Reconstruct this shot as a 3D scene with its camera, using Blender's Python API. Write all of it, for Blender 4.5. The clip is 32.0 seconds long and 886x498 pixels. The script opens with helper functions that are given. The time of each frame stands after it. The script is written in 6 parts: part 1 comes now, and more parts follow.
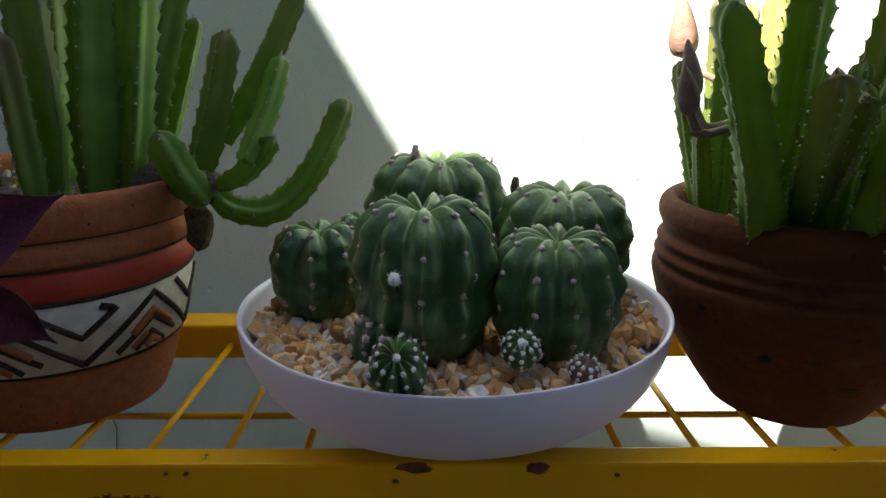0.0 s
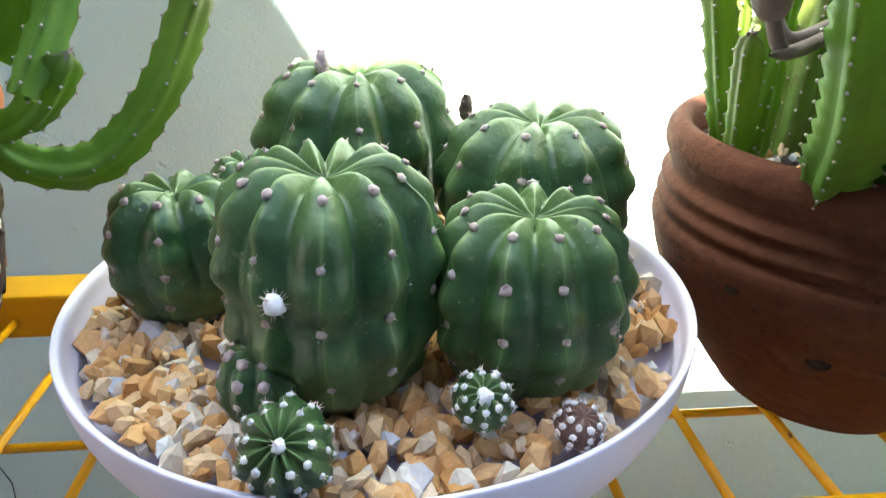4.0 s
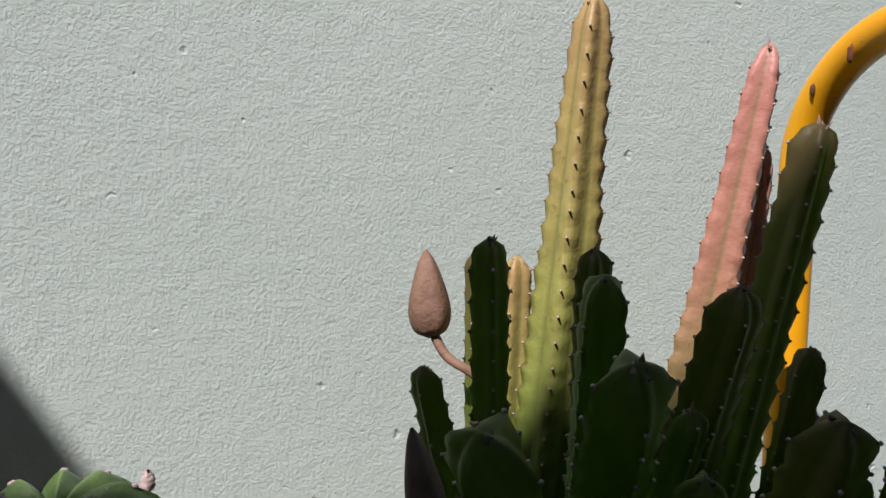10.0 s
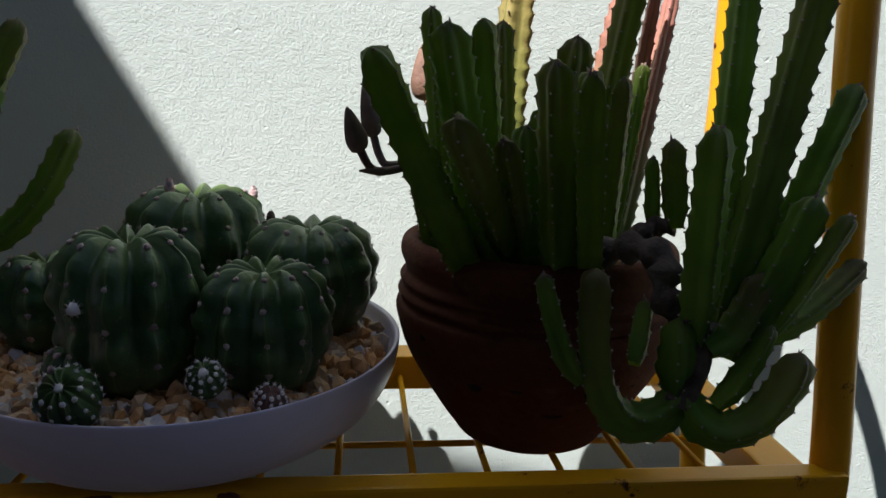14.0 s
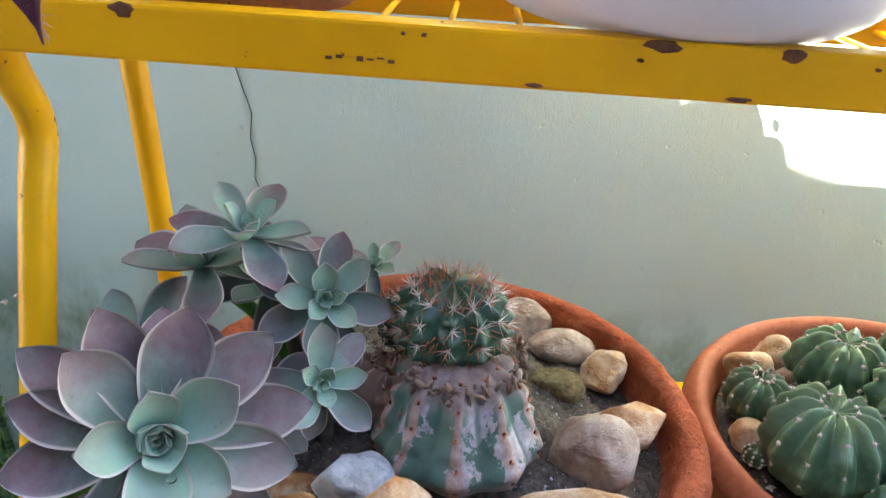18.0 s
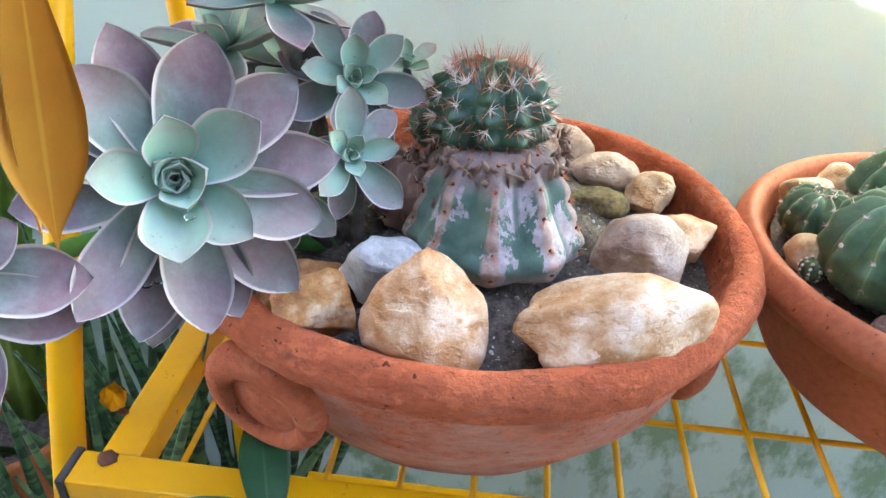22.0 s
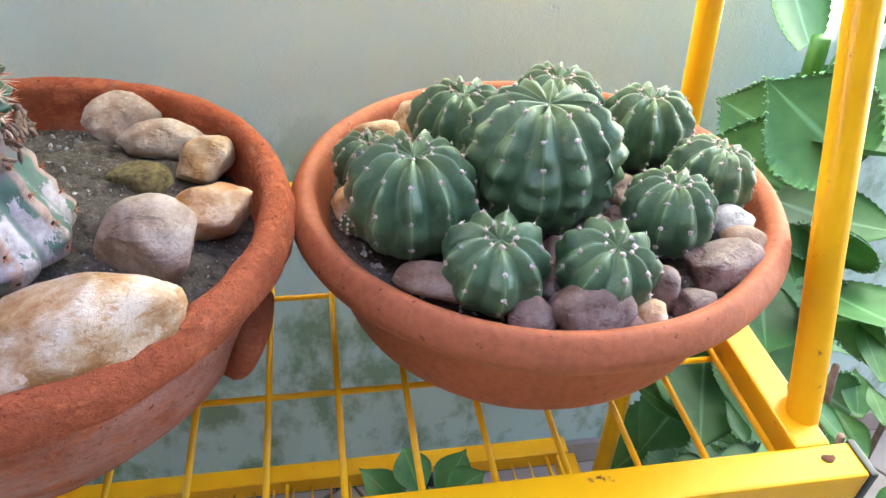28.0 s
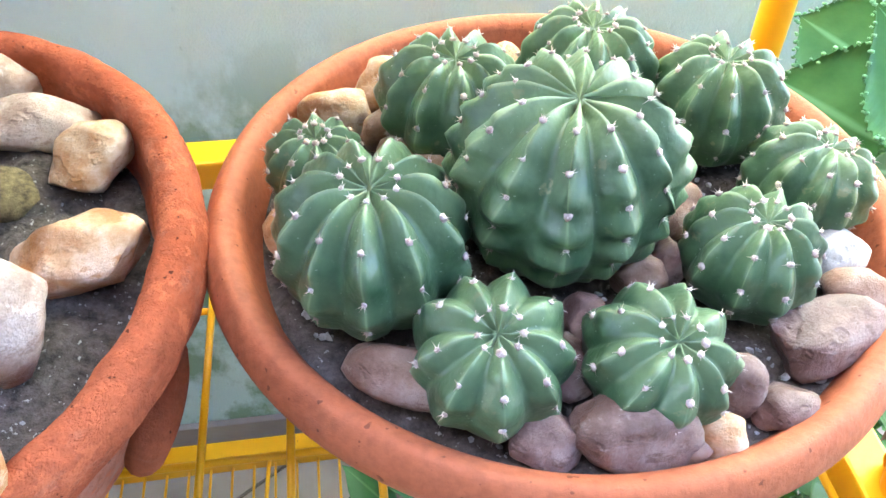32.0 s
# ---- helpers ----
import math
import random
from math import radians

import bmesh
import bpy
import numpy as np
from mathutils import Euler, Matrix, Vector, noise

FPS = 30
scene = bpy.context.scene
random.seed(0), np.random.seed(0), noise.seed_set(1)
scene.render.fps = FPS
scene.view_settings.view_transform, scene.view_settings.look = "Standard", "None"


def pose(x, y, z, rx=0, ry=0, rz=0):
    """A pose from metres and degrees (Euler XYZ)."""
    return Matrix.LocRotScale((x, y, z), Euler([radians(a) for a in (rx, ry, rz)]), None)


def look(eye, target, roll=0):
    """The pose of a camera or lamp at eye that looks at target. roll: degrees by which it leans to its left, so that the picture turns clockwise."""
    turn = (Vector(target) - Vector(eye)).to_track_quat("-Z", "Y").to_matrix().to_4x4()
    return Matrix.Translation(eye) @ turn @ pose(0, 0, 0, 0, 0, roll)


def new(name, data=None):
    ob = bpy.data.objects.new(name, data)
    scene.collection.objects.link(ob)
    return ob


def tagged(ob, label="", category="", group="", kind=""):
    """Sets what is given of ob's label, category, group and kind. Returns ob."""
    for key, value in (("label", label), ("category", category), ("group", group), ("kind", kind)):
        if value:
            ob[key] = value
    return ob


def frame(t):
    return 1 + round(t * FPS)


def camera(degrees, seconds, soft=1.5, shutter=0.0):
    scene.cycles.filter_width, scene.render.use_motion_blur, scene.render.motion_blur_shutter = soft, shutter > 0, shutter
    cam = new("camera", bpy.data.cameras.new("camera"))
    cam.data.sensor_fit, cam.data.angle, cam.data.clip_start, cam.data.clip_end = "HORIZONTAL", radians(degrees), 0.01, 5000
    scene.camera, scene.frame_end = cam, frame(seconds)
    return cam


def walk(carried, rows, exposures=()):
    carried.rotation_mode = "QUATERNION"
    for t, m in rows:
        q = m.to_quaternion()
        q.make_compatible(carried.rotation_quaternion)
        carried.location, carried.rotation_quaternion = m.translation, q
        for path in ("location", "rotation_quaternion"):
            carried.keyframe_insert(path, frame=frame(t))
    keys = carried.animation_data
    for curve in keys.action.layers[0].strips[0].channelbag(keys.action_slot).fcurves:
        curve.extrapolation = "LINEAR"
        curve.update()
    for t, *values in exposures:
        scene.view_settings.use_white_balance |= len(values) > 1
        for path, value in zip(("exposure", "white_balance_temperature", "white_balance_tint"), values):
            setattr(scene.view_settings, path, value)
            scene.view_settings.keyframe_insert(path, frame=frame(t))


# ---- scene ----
cam = camera(62.3, 32.0)
PATH = [
    (0, (0.386, 0.113, 1.056), (0.399, 2.037, 0.512), 0.0),
    (0.5, (0.396, 0.166, 1.048), (0.415, 2.065, 0.423), -0.5),
    (1, (0.398, 0.246, 1.045), (0.467, 2.103, 0.307), -0.1),
    (1.5, (0.393, 0.289, 1.044), (0.498, 2.109, 0.221), 0.1),
    (2, (0.392, 0.304, 1.044), (0.506, 2.101, 0.174), 0.0),
    (2.5, (0.393, 0.306, 1.047), (0.519, 2.094, 0.16), -0.0),
    (4.5, (0.41, 0.274, 1.057), (0.597, 2.08, 0.219), 0.5),
    (5, (0.451, 0.254, 1.069), (0.771, 2.098, 0.364), 1.1),
    (5.5, (0.482, 0.224, 1.092), (0.922, 2.073, 0.469), 0.8),
    (6, (0.504, 0.203, 1.098), (1.001, 2.053, 0.523), 0.1),
    (6.5, (0.521, 0.228, 1.094), (1.065, 2.075, 0.553), -0.9),
    (7, (0.525, 0.231, 1.1), (1.033, 2.103, 0.613), -0.3),
    (7.5, (0.522, 0.226, 1.119), (0.955, 2.129, 0.682), 2.4),
    (8, (0.5, 0.29, 1.124), (0.943, 2.202, 0.742), 2.1),
    (8.5, (0.475, 0.347, 1.115), (1.015, 2.23, 0.713), 3.2),
    (9, (0.467, 0.376, 1.112), (1.052, 2.245, 0.708), 2.7),
    (9.5, (0.463, 0.366, 1.118), (1.067, 2.239, 0.764), 2.4),
    (10, (0.474, 0.334, 1.138), (1.036, 2.237, 0.883), 1.1),
    (10.5, (0.494, 0.283, 1.148), (1.028, 2.201, 0.953), 0.9),
    (11, (0.515, 0.229, 1.134), (1.0, 2.155, 0.901), 1.3),
    (11.5, (0.539, 0.18, 1.122), (1.039, 2.097, 0.845), 1.9),
    (12, (0.548, 0.142, 1.118), (0.971, 2.075, 0.832), 1.6),
    (12.5, (0.547, 0.106, 1.124), (0.925, 2.054, 0.872), 1.6),
    (13, (0.545, 0.093, 1.118), (0.891, 2.044, 0.843), 1.9),
    (13.5, (0.537, 0.092, 1.095), (0.835, 2.035, 0.727), 1.8),
    (14, (0.526, 0.091, 1.058), (0.742, 2.03, 0.618), 1.9),
    (14.5, (0.489, 0.119, 1.05), (0.569, 2.049, 0.528), 1.6),
    (16.5, (0.336, 0.128, 0.987), (0.386, 2.029, 0.366), 2.3),
    (17, (0.296, 0.102, 0.963), (0.294, 1.967, 0.241), 3.1),
    (17.5, (0.268, 0.076, 0.943), (0.212, 1.893, 0.109), 2.8),
    (18, (0.267, 0.071, 0.901), (0.209, 1.826, -0.056), 3.6),
    (18.5, (0.263, 0.08, 0.856), (0.204, 1.806, -0.152), 3.6),
    (19, (0.256, 0.084, 0.825), (0.147, 1.775, -0.237), 2.9),
    (19.5, (0.259, 0.09, 0.809), (0.113, 1.752, -0.294), 2.1),
    (20, (0.265, 0.091, 0.788), (0.106, 1.752, -0.315), 2.8),
    (20.5, (0.262, 0.071, 0.783), (0.1, 1.739, -0.308), 3.2),
    (21, (0.264, 0.059, 0.79), (0.115, 1.739, -0.286), 3.1),
    (21.5, (0.265, 0.044, 0.792), (0.102, 1.708, -0.306), 3.0),
    (22, (0.274, 0.046, 0.792), (0.137, 1.704, -0.317), 3.0),
    (22.5, (0.282, 0.046, 0.792), (0.152, 1.695, -0.332), 2.4),
    (23, (0.26, 0.024, 0.788), (0.063, 1.655, -0.353), 3.1),
    (23.5, (0.235, 0.013, 0.784), (-0.004, 1.628, -0.372), 4.1),
    (24, (0.222, 0.016, 0.781), (-0.03, 1.627, -0.377), 4.2),
    (24.5, (0.225, 0.015, 0.787), (-0.027, 1.628, -0.369), 4.0),
    (25, (0.24, 0.017, 0.794), (0.003, 1.651, -0.334), 3.4),
    (25.5, (0.29, 0.03, 0.805), (0.185, 1.692, -0.302), 3.0),
    (26, (0.34, 0.037, 0.806), (0.414, 1.692, -0.315), 3.0),
    (26.5, (0.399, 0.044, 0.814), (0.614, 1.705, -0.28), 1.9),
    (28.5, (0.514, 0.13, 0.794), (0.835, 1.588, -0.536), 4.7),
    (29, (0.536, 0.176, 0.787), (0.835, 1.541, -0.644), 6.5),
    (29.5, (0.543, 0.204, 0.791), (0.872, 1.502, -0.694), 7.3),
    (30, (0.543, 0.225, 0.797), (0.852, 1.485, -0.725), 6.1),
    (30.5, (0.534, 0.242, 0.78), (0.825, 1.421, -0.808), 4.5),
    (31, (0.531, 0.258, 0.773), (0.777, 1.45, -0.815), 4.2),
    (31.5, (0.539, 0.278, 0.764), (0.78, 1.47, -0.824), 4.0),
    (32, (0.546, 0.281, 0.773), (0.794, 1.578, -0.729), 3.3),
]
EXPOSURES = [(0.0, 2.48, 6350, 17), (1.0, 2.43, 6250, 15), (2.0, 3.25, 6250, 15), (4.5, 4.2, 6200, 15), (5.0, 3.85, 6150, 16), (5.5, 2.75, 6250, 18), (6.5, 1.52, 6250, 23), (8.0, 0.6, 6150, 26), (9.5, 0.3, 6100, 27), (11.0, 0.12, 6050, 28), (13.0, 0.50, 6050, 28), (14.0, 0.85, 6050, 27), (14.5, 1.65, 6200, 20), (16.5, 3.95, 6350, 17), (17.0, 4.55, 6400, 17), (19.0, 4.95, 6300, 16), (20.0, 5.25, 6200, 15), (21.0, 5.25, 6200, 15), (22.0, 5.5, 6250, 16), (23.0, 5.47, 6100, 14), (24.0, 5.4, 6300, 16), (25.0, 5.8, 6200, 16), (26.0, 5.45, 6050, 17), (28.5, 5.10, 6350, 20), (29.2, 5.42, 6350, 20), (30.5, 5.50, 6250, 21), (32.0, 5.68, 5950, 17)]
walk(cam, [(t, look(eye, target, roll)) for t, eye, target, roll in PATH], EXPOSURES)

# ---- light ----
world = bpy.data.worlds.new("world")
scene.world = world
world.use_nodes = True
wn = world.node_tree.nodes
sky = wn.new("ShaderNodeTexSky")
sky.sky_type, sky.sun_disc = "NISHITA", False
SUN = Vector((0.58, 0.5, -1.0)).normalized()
sky.sun_elevation = math.asin(-SUN.z)
sky.sun_rotation = math.atan2(-SUN.x, -SUN.y)
wn["Background"].inputs[1].default_value = 0.055
world.node_tree.links.new(sky.outputs[0], wn["Background"].inputs[0])
sun = new("sun", bpy.data.lights.new("sun", "SUN"))
sun.data.energy, sun.data.angle, sun.data.color = 5.0, radians(0.45), (1.0, 0.93, 0.82)
sun.matrix_world = look((0, 0, 5), Vector((0, 0, 5)) + SUN)


# ---- materials ----
def material(name, base, rough=0.6, spec=0.4):
    m = bpy.data.materials.new(name)
    m.use_nodes = True
    b = m.node_tree.nodes["Principled BSDF"]
    b.inputs["Base Color"].default_value = (*base, 1)
    b.inputs["Roughness"].default_value = rough
    b.inputs["Specular IOR Level"].default_value = spec
    return m


def node(m, kind, **sets):
    n = m.node_tree.nodes.new(kind)
    for k, v in sets.items():
        n.inputs[k.replace("_", " ")].default_value = v
    return n


def link(m, a, b):
    m.node_tree.links.new(a, b)


def ramp(m, src, stops, mode="LINEAR"):
    r = m.node_tree.nodes.new("ShaderNodeValToRGB")
    r.color_ramp.interpolation = mode
    el = r.color_ramp.elements
    while len(el) < len(stops):
        el.new(0.5)
    for e, (p, c) in zip(el, stops):
        e.position, e.color = p, (*c, 1) if len(c) == 3 else c
    link(m, src, r.inputs[0])
    return r.outputs[0]


def grey(v):
    return (v, v, v)


def mix(m, fac, a, b, mode="MIX"):
    n = m.node_tree.nodes.new("ShaderNodeMix")
    n.data_type, n.blend_type = "RGBA", mode
    for sock, v in ((n.inputs[0], fac), (n.inputs[6], a), (n.inputs[7], b)):
        if isinstance(v, bpy.types.NodeSocket):
            link(m, v, sock)
        else:
            sock.default_value = v if isinstance(v, float) else (*v, 1)
    return n.outputs[2]


def coords(m, kind="Object"):
    return m.node_tree.nodes.new("ShaderNodeTexCoord").outputs[kind]


def noise_at(m, scale, detail=4.0, rough=0.55, kind="Object", stretch=None):
    n = node(m, "ShaderNodeTexNoise", Scale=scale, Detail=detail, Roughness=rough)
    c = coords(m, kind)
    if stretch:
        mp = m.node_tree.nodes.new("ShaderNodeMapping")
        mp.inputs["Scale"].default_value = stretch
        link(m, c, mp.inputs[0])
        c = mp.outputs[0]
    link(m, c, n.inputs["Vector"])
    return n.outputs["Fac"]


def bump(m, height, strength, dist):
    b = m.node_tree.nodes["Principled BSDF"]
    n = node(m, "ShaderNodeBump", Strength=strength, Distance=dist)
    link(m, height, n.inputs["Height"])
    if b.inputs["Normal"].is_linked:
        link(m, b.inputs["Normal"].links[0].from_socket, n.inputs["Normal"])
    link(m, n.outputs[0], b.inputs["Normal"])


def paint(m, colour, rough=None):
    b = m.node_tree.nodes["Principled BSDF"]
    link(m, colour, b.inputs["Base Color"])
    if rough is not None:
        link(m, rough, b.inputs["Roughness"])


def random_of(m):
    return m.node_tree.nodes.new("ShaderNodeObjectInfo").outputs["Random"]


def island_random(m):
    return m.node_tree.nodes.new("ShaderNodeNewGeometry").outputs["Random Per Island"]


def uv_of(m):
    sep = m.node_tree.nodes.new("ShaderNodeSeparateXYZ")
    link(m, coords(m, "UV"), sep.inputs[0])
    return sep.outputs[0], sep.outputs[1]


def make_wall():
    m = material("wall_paint", (0.6, 0.68, 0.62), 0.85, 0.25)
    big = noise_at(m, 2.2, 5)
    col = ramp(m, big, [(0.35, (0.535, 0.665, 0.592)), (0.65, (0.59, 0.715, 0.642))])
    sep = m.node_tree.nodes.new("ShaderNodeSeparateXYZ")
    link(m, coords(m), sep.inputs[0])
    low = ramp(m, sep.outputs[2], [(0.0, grey(1)), (0.28, grey(0.9)), (0.40, grey(0))])
    algae = ramp(m, noise_at(m, 14, 6, 0.65, stretch=(1, 1, 0.6)), [(0.48, grey(0)), (0.62, grey(1))])
    fac = mix(m, 1.0, low, algae, "MULTIPLY")
    paint(m, mix(m, mix(m, 0.7, (0.0, 0.0, 0.0), fac), col, (0.13, 0.22, 0.06)))
    bump(m, noise_at(m, 330, 4, 0.7), 0.55, 0.0020)
    bump(m, noise_at(m, 70, 5, 0.6), 0.22, 0.004)
    pits = ramp(m, noise_at(m, 60, 2, 0.5), [(0.22, grey(0)), (0.30, grey(1))])
    bump(m, pits, 0.45, 0.003)
    return m


def make_yellow():
    m = material("yellow_enamel", (0.78, 0.38, 0.004), 0.4, 0.25)
    tone = ramp(m, noise_at(m, 9, 5), [(0.3, (0.70, 0.32, 0.002)), (0.7, (0.84, 0.42, 0.004))])
    rust = ramp(m, noise_at(m, 55, 6, 0.7), [(0.66, grey(0)), (0.71, grey(1))])
    brown = ramp(m, noise_at(m, 160, 3), [(0.3, (0.10, 0.03, 0.012)), (0.7, (0.26, 0.09, 0.03))])
    paint(m, mix(m, rust, tone, brown), ramp(m, rust, [(0, grey(0.30)), (1, grey(0.9))]))
    bump(m, noise_at(m, 90, 3), 0.12, 0.002)
    return m


def make_clay(name, dark, light, rough=0.9, streak=0.5, dust=0.25, coarse=0.4, bloom=None):
    m = material(name, light, rough, 0.2)
    a = ramp(m, noise_at(m, 9, 6, 0.6), [(0.2, dark), (0.8, light)])
    fine = ramp(m, noise_at(m, 170, 3, 0.6), [(0.35, grey(0.8)), (0.6, grey(1.0))])
    col = mix(m, 1.0, a, fine, "MULTIPLY")
    pale = ramp(m, noise_at(m, 26, 6, 0.7, stretch=(1, 1, 2.5)), [(0.55, grey(0)), (0.75, grey(dust))])
    pits = ramp(m, noise_at(m, 190, 2, 0.5), [(0.26, (0.10, 0.04, 0.025)), (0.30, (1, 1, 1))])
    col = mix(m, pale, col, (0.58, 0.34, 0.26))
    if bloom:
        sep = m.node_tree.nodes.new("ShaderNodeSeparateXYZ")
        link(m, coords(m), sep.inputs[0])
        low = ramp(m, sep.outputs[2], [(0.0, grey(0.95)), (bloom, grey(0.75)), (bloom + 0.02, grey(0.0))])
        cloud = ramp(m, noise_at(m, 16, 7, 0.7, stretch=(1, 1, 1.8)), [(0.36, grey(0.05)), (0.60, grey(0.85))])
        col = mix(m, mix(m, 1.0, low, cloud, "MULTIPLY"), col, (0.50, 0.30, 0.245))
        flake = ramp(m, noise_at(m, 42, 7, 0.72, stretch=(1, 1, 1.6)), [(0.55, grey(0)), (0.59, grey(0.6))])
        col = mix(m, flake, col, tuple(1.25 * c for c in light))
        dirt = ramp(m, noise_at(m, 30, 8, 0.75, stretch=(1, 1, 2.6)), [(0.60, grey(0)), (0.68, grey(0.7))])
        col = mix(m, dirt, col, (0.13, 0.045, 0.03))
    paint(m, mix(m, streak, col, mix(m, 1.0, col, pits, "MULTIPLY")))
    bump(m, noise_at(m, 60, 7, 0.72), coarse, 0.005)
    if bloom:
        bump(m, dirt, -0.8, 0.004)
        bump(m, ramp(m, noise_at(m, 75, 4, 0.6, stretch=(1, 1, 2.2)), [(0.40, grey(0)), (0.44, grey(1))]), 0.5, 0.002)
        bump(m, flake, 0.5, 0.0015)
    bump(m, ramp(m, noise_at(m, 24, 5, 0.7, stretch=(1, 1, 3)), [(0.47, grey(1)), (0.49, grey(0)), (0.51, grey(1))]), coarse * 0.5, 0.002)
    bump(m, noise_at(m, 300, 2), 0.25, 0.001)
    return m


def make_cactus(name, dark, mid, crest, tall=1.0):
    """Ribbed cactus skin: UV x is the distance from the rib's crest, UV y runs from the base to the crown."""
    m = material(name, mid, 0.38, 0.5)
    u, v = uv_of(m)
    mottled = ramp(m, noise_at(m, 45, 6, 0.65), [(0.3, dark), (0.7, mid)])
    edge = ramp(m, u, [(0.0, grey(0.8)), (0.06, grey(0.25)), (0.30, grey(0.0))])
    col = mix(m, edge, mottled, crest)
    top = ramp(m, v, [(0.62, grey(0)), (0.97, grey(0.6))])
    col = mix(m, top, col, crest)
    cork = mix(m, 1.0, ramp(m, v, [(0.10, grey(1)), (0.24, grey(0))]), ramp(m, noise_at(m, 38, 5), [(0.48, grey(0)), (0.6, grey(0.6))]), "MULTIPLY")
    col = mix(m, cork, col, (0.30, 0.24, 0.13))
    pale = ramp(m, noise_at(m, 17, 4, 0.6), [(0.48, grey(0)), (0.70, grey(0.42))])
    col = mix(m, pale, col, crest)
    specks = ramp(m, noise_at(m, 420, 2), [(0.70, grey(0)), (0.76, grey(0.5))])
    scars = ramp(m, noise_at(m, 95, 4, 0.6), [(0.64, grey(0)), (0.70, grey(0.55))])
    col = mix(m, scars, col, (0.20, 0.19, 0.10))
    paint(m, mix(m, specks, col, (0.42, 0.48, 0.40)), ramp(m, noise_at(m, 22, 4), [(0.3, grey(0.30)), (0.7, grey(0.55))]))
    bump(m, noise_at(m, 130, 4), 0.3, 0.002)
    bump(m, noise_at(m, 55, 3), 0.35, 0.006)
    return m


def make_cork_skin(name):
    """Old cactus skin: teal green panels under torn pale lilac cork, pinkish cork on the crests."""
    m = material(name, (0.1, 0.2, 0.16), 0.55, 0.35)
    u, v = uv_of(m)
    green = ramp(m, noise_at(m, 60, 5), [(0.3, (0.050, 0.098, 0.074)), (0.7, (0.110, 0.170, 0.132))])
    lilac = ramp(m, noise_at(m, 160, 5, 0.7), [(0.3, (0.24, 0.19, 0.20)), (0.65, (0.46, 0.40, 0.42))])
    patch = ramp(m, noise_at(m, 30, 7, 0.7, stretch=(1, 1, 0.6)), [(0.535, grey(0)), (0.55, grey(1))])
    groove = ramp(m, u, [(0.80, grey(0)), (0.94, grey(0.8))])
    col = mix(m, mix(m, groove, patch, (0.0, 0.0, 0.0)), green, lilac)
    crest = mix(m, 1.0, ramp(m, u, [(0.16, grey(1)), (0.26, grey(0))]), ramp(m, noise_at(m, 90, 5, 0.7), [(0.36, grey(0)), (0.46, grey(1))]), "MULTIPLY")
    col = mix(m, crest, col, mix(m, noise_at(m, 200, 3), (0.24, 0.12, 0.09), (0.50, 0.36, 0.31)))
    ends = ramp(m, v, [(0.06, grey(0.9)), (0.20, grey(0)), (0.62, grey(0)), (0.76, grey(0.95))])
    paint(m, mix(m, ends, col, mix(m, noise_at(m, 130, 5, 0.7), (0.085, 0.04, 0.032), (0.34, 0.25, 0.23))))
    bump(m, patch, 0.5, 0.002)
    bump(m, noise_at(m, 150, 5, 0.7), 0.3, 0.002)
    return m


def make_stem():
    """Four-angled stem: UV x is the distance from the edge, UV y runs along it; a thing's own random tints it."""
    m = material("stapelia_skin", (0.08, 0.2, 0.03), 0.5, 0.4)
    u, v = uv_of(m)
    green = ramp(m, noise_at(m, 30, 5), [(0.3, (0.068, 0.18, 0.018)), (0.7, (0.175, 0.33, 0.040))])
    edge = ramp(m, u, [(0.0, grey(0.55)), (0.16, grey(0.0))])
    col = mix(m, edge, green, (0.13, 0.21, 0.05))
    flush = mix(m, 1.0, ramp(m, random_of(m), [(0.35, grey(0)), (0.70, grey(0.8))]), ramp(m, v, [(0.20, grey(0)), (0.85, grey(1))]), "MULTIPLY")
    col = mix(m, flush, col, (0.19, 0.115, 0.055))
    tip = ramp(m, v, [(0.82, grey(0)), (1.0, grey(0.6))])
    paint(m, mix(m, tip, col, (0.085, 0.05, 0.03)))
    b = m.node_tree.nodes["Principled BSDF"]
    tr = node(m, "ShaderNodeBsdfTranslucent", Color=(0.31, 0.47, 0.040, 1))
    sh = node(m, "ShaderNodeMixShader", Fac=0.36)
    link(m, b.outputs[0], sh.inputs[1])
    link(m, tr.outputs[0], sh.inputs[2])
    link(m, sh.outputs[0], m.node_tree.nodes["Material Output"].inputs[0])
    bump(m, noise_at(m, 110, 4), 0.3, 0.002)
    return m


def make_sunburnt(name, tone, top):
    """A stem bleached by the sun: green below, its own tone in the middle, flushed at the tip; grooves stay green."""
    m = material(name, tone, 0.45, 0.4)
    u, v = uv_of(m)
    hue = ramp(m, noise_at(m, 46, 5, 0.65), [(0.3, tuple(c * 0.78 for c in tone)), (0.7, tuple(c * 1.2 for c in tone))])
    col = mix(m, ramp(m, v, [(0.55, grey(0)), (0.95, grey(0.85))]), hue, top)
    col = mix(m, ramp(m, v, [(0.20, grey(1)), (0.62, grey(0))]), col, (0.12, 0.20, 0.035))
    col = mix(m, ramp(m, u, [(0.70, grey(0)), (0.97, grey(0.5))]), col, (0.12, 0.15, 0.035))
    col = mix(m, ramp(m, u, [(0.0, grey(0.35)), (0.08, grey(0))]), col, (0.36, 0.17, 0.10))
    blot = ramp(m, noise_at(m, 120, 5, 0.7), [(0.60, grey(0)), (0.68, grey(0.5))])
    paint(m, mix(m, blot, col, (0.17, 0.075, 0.04)))
    bump(m, noise_at(m, 110, 4), 0.5, 0.002)
    return m


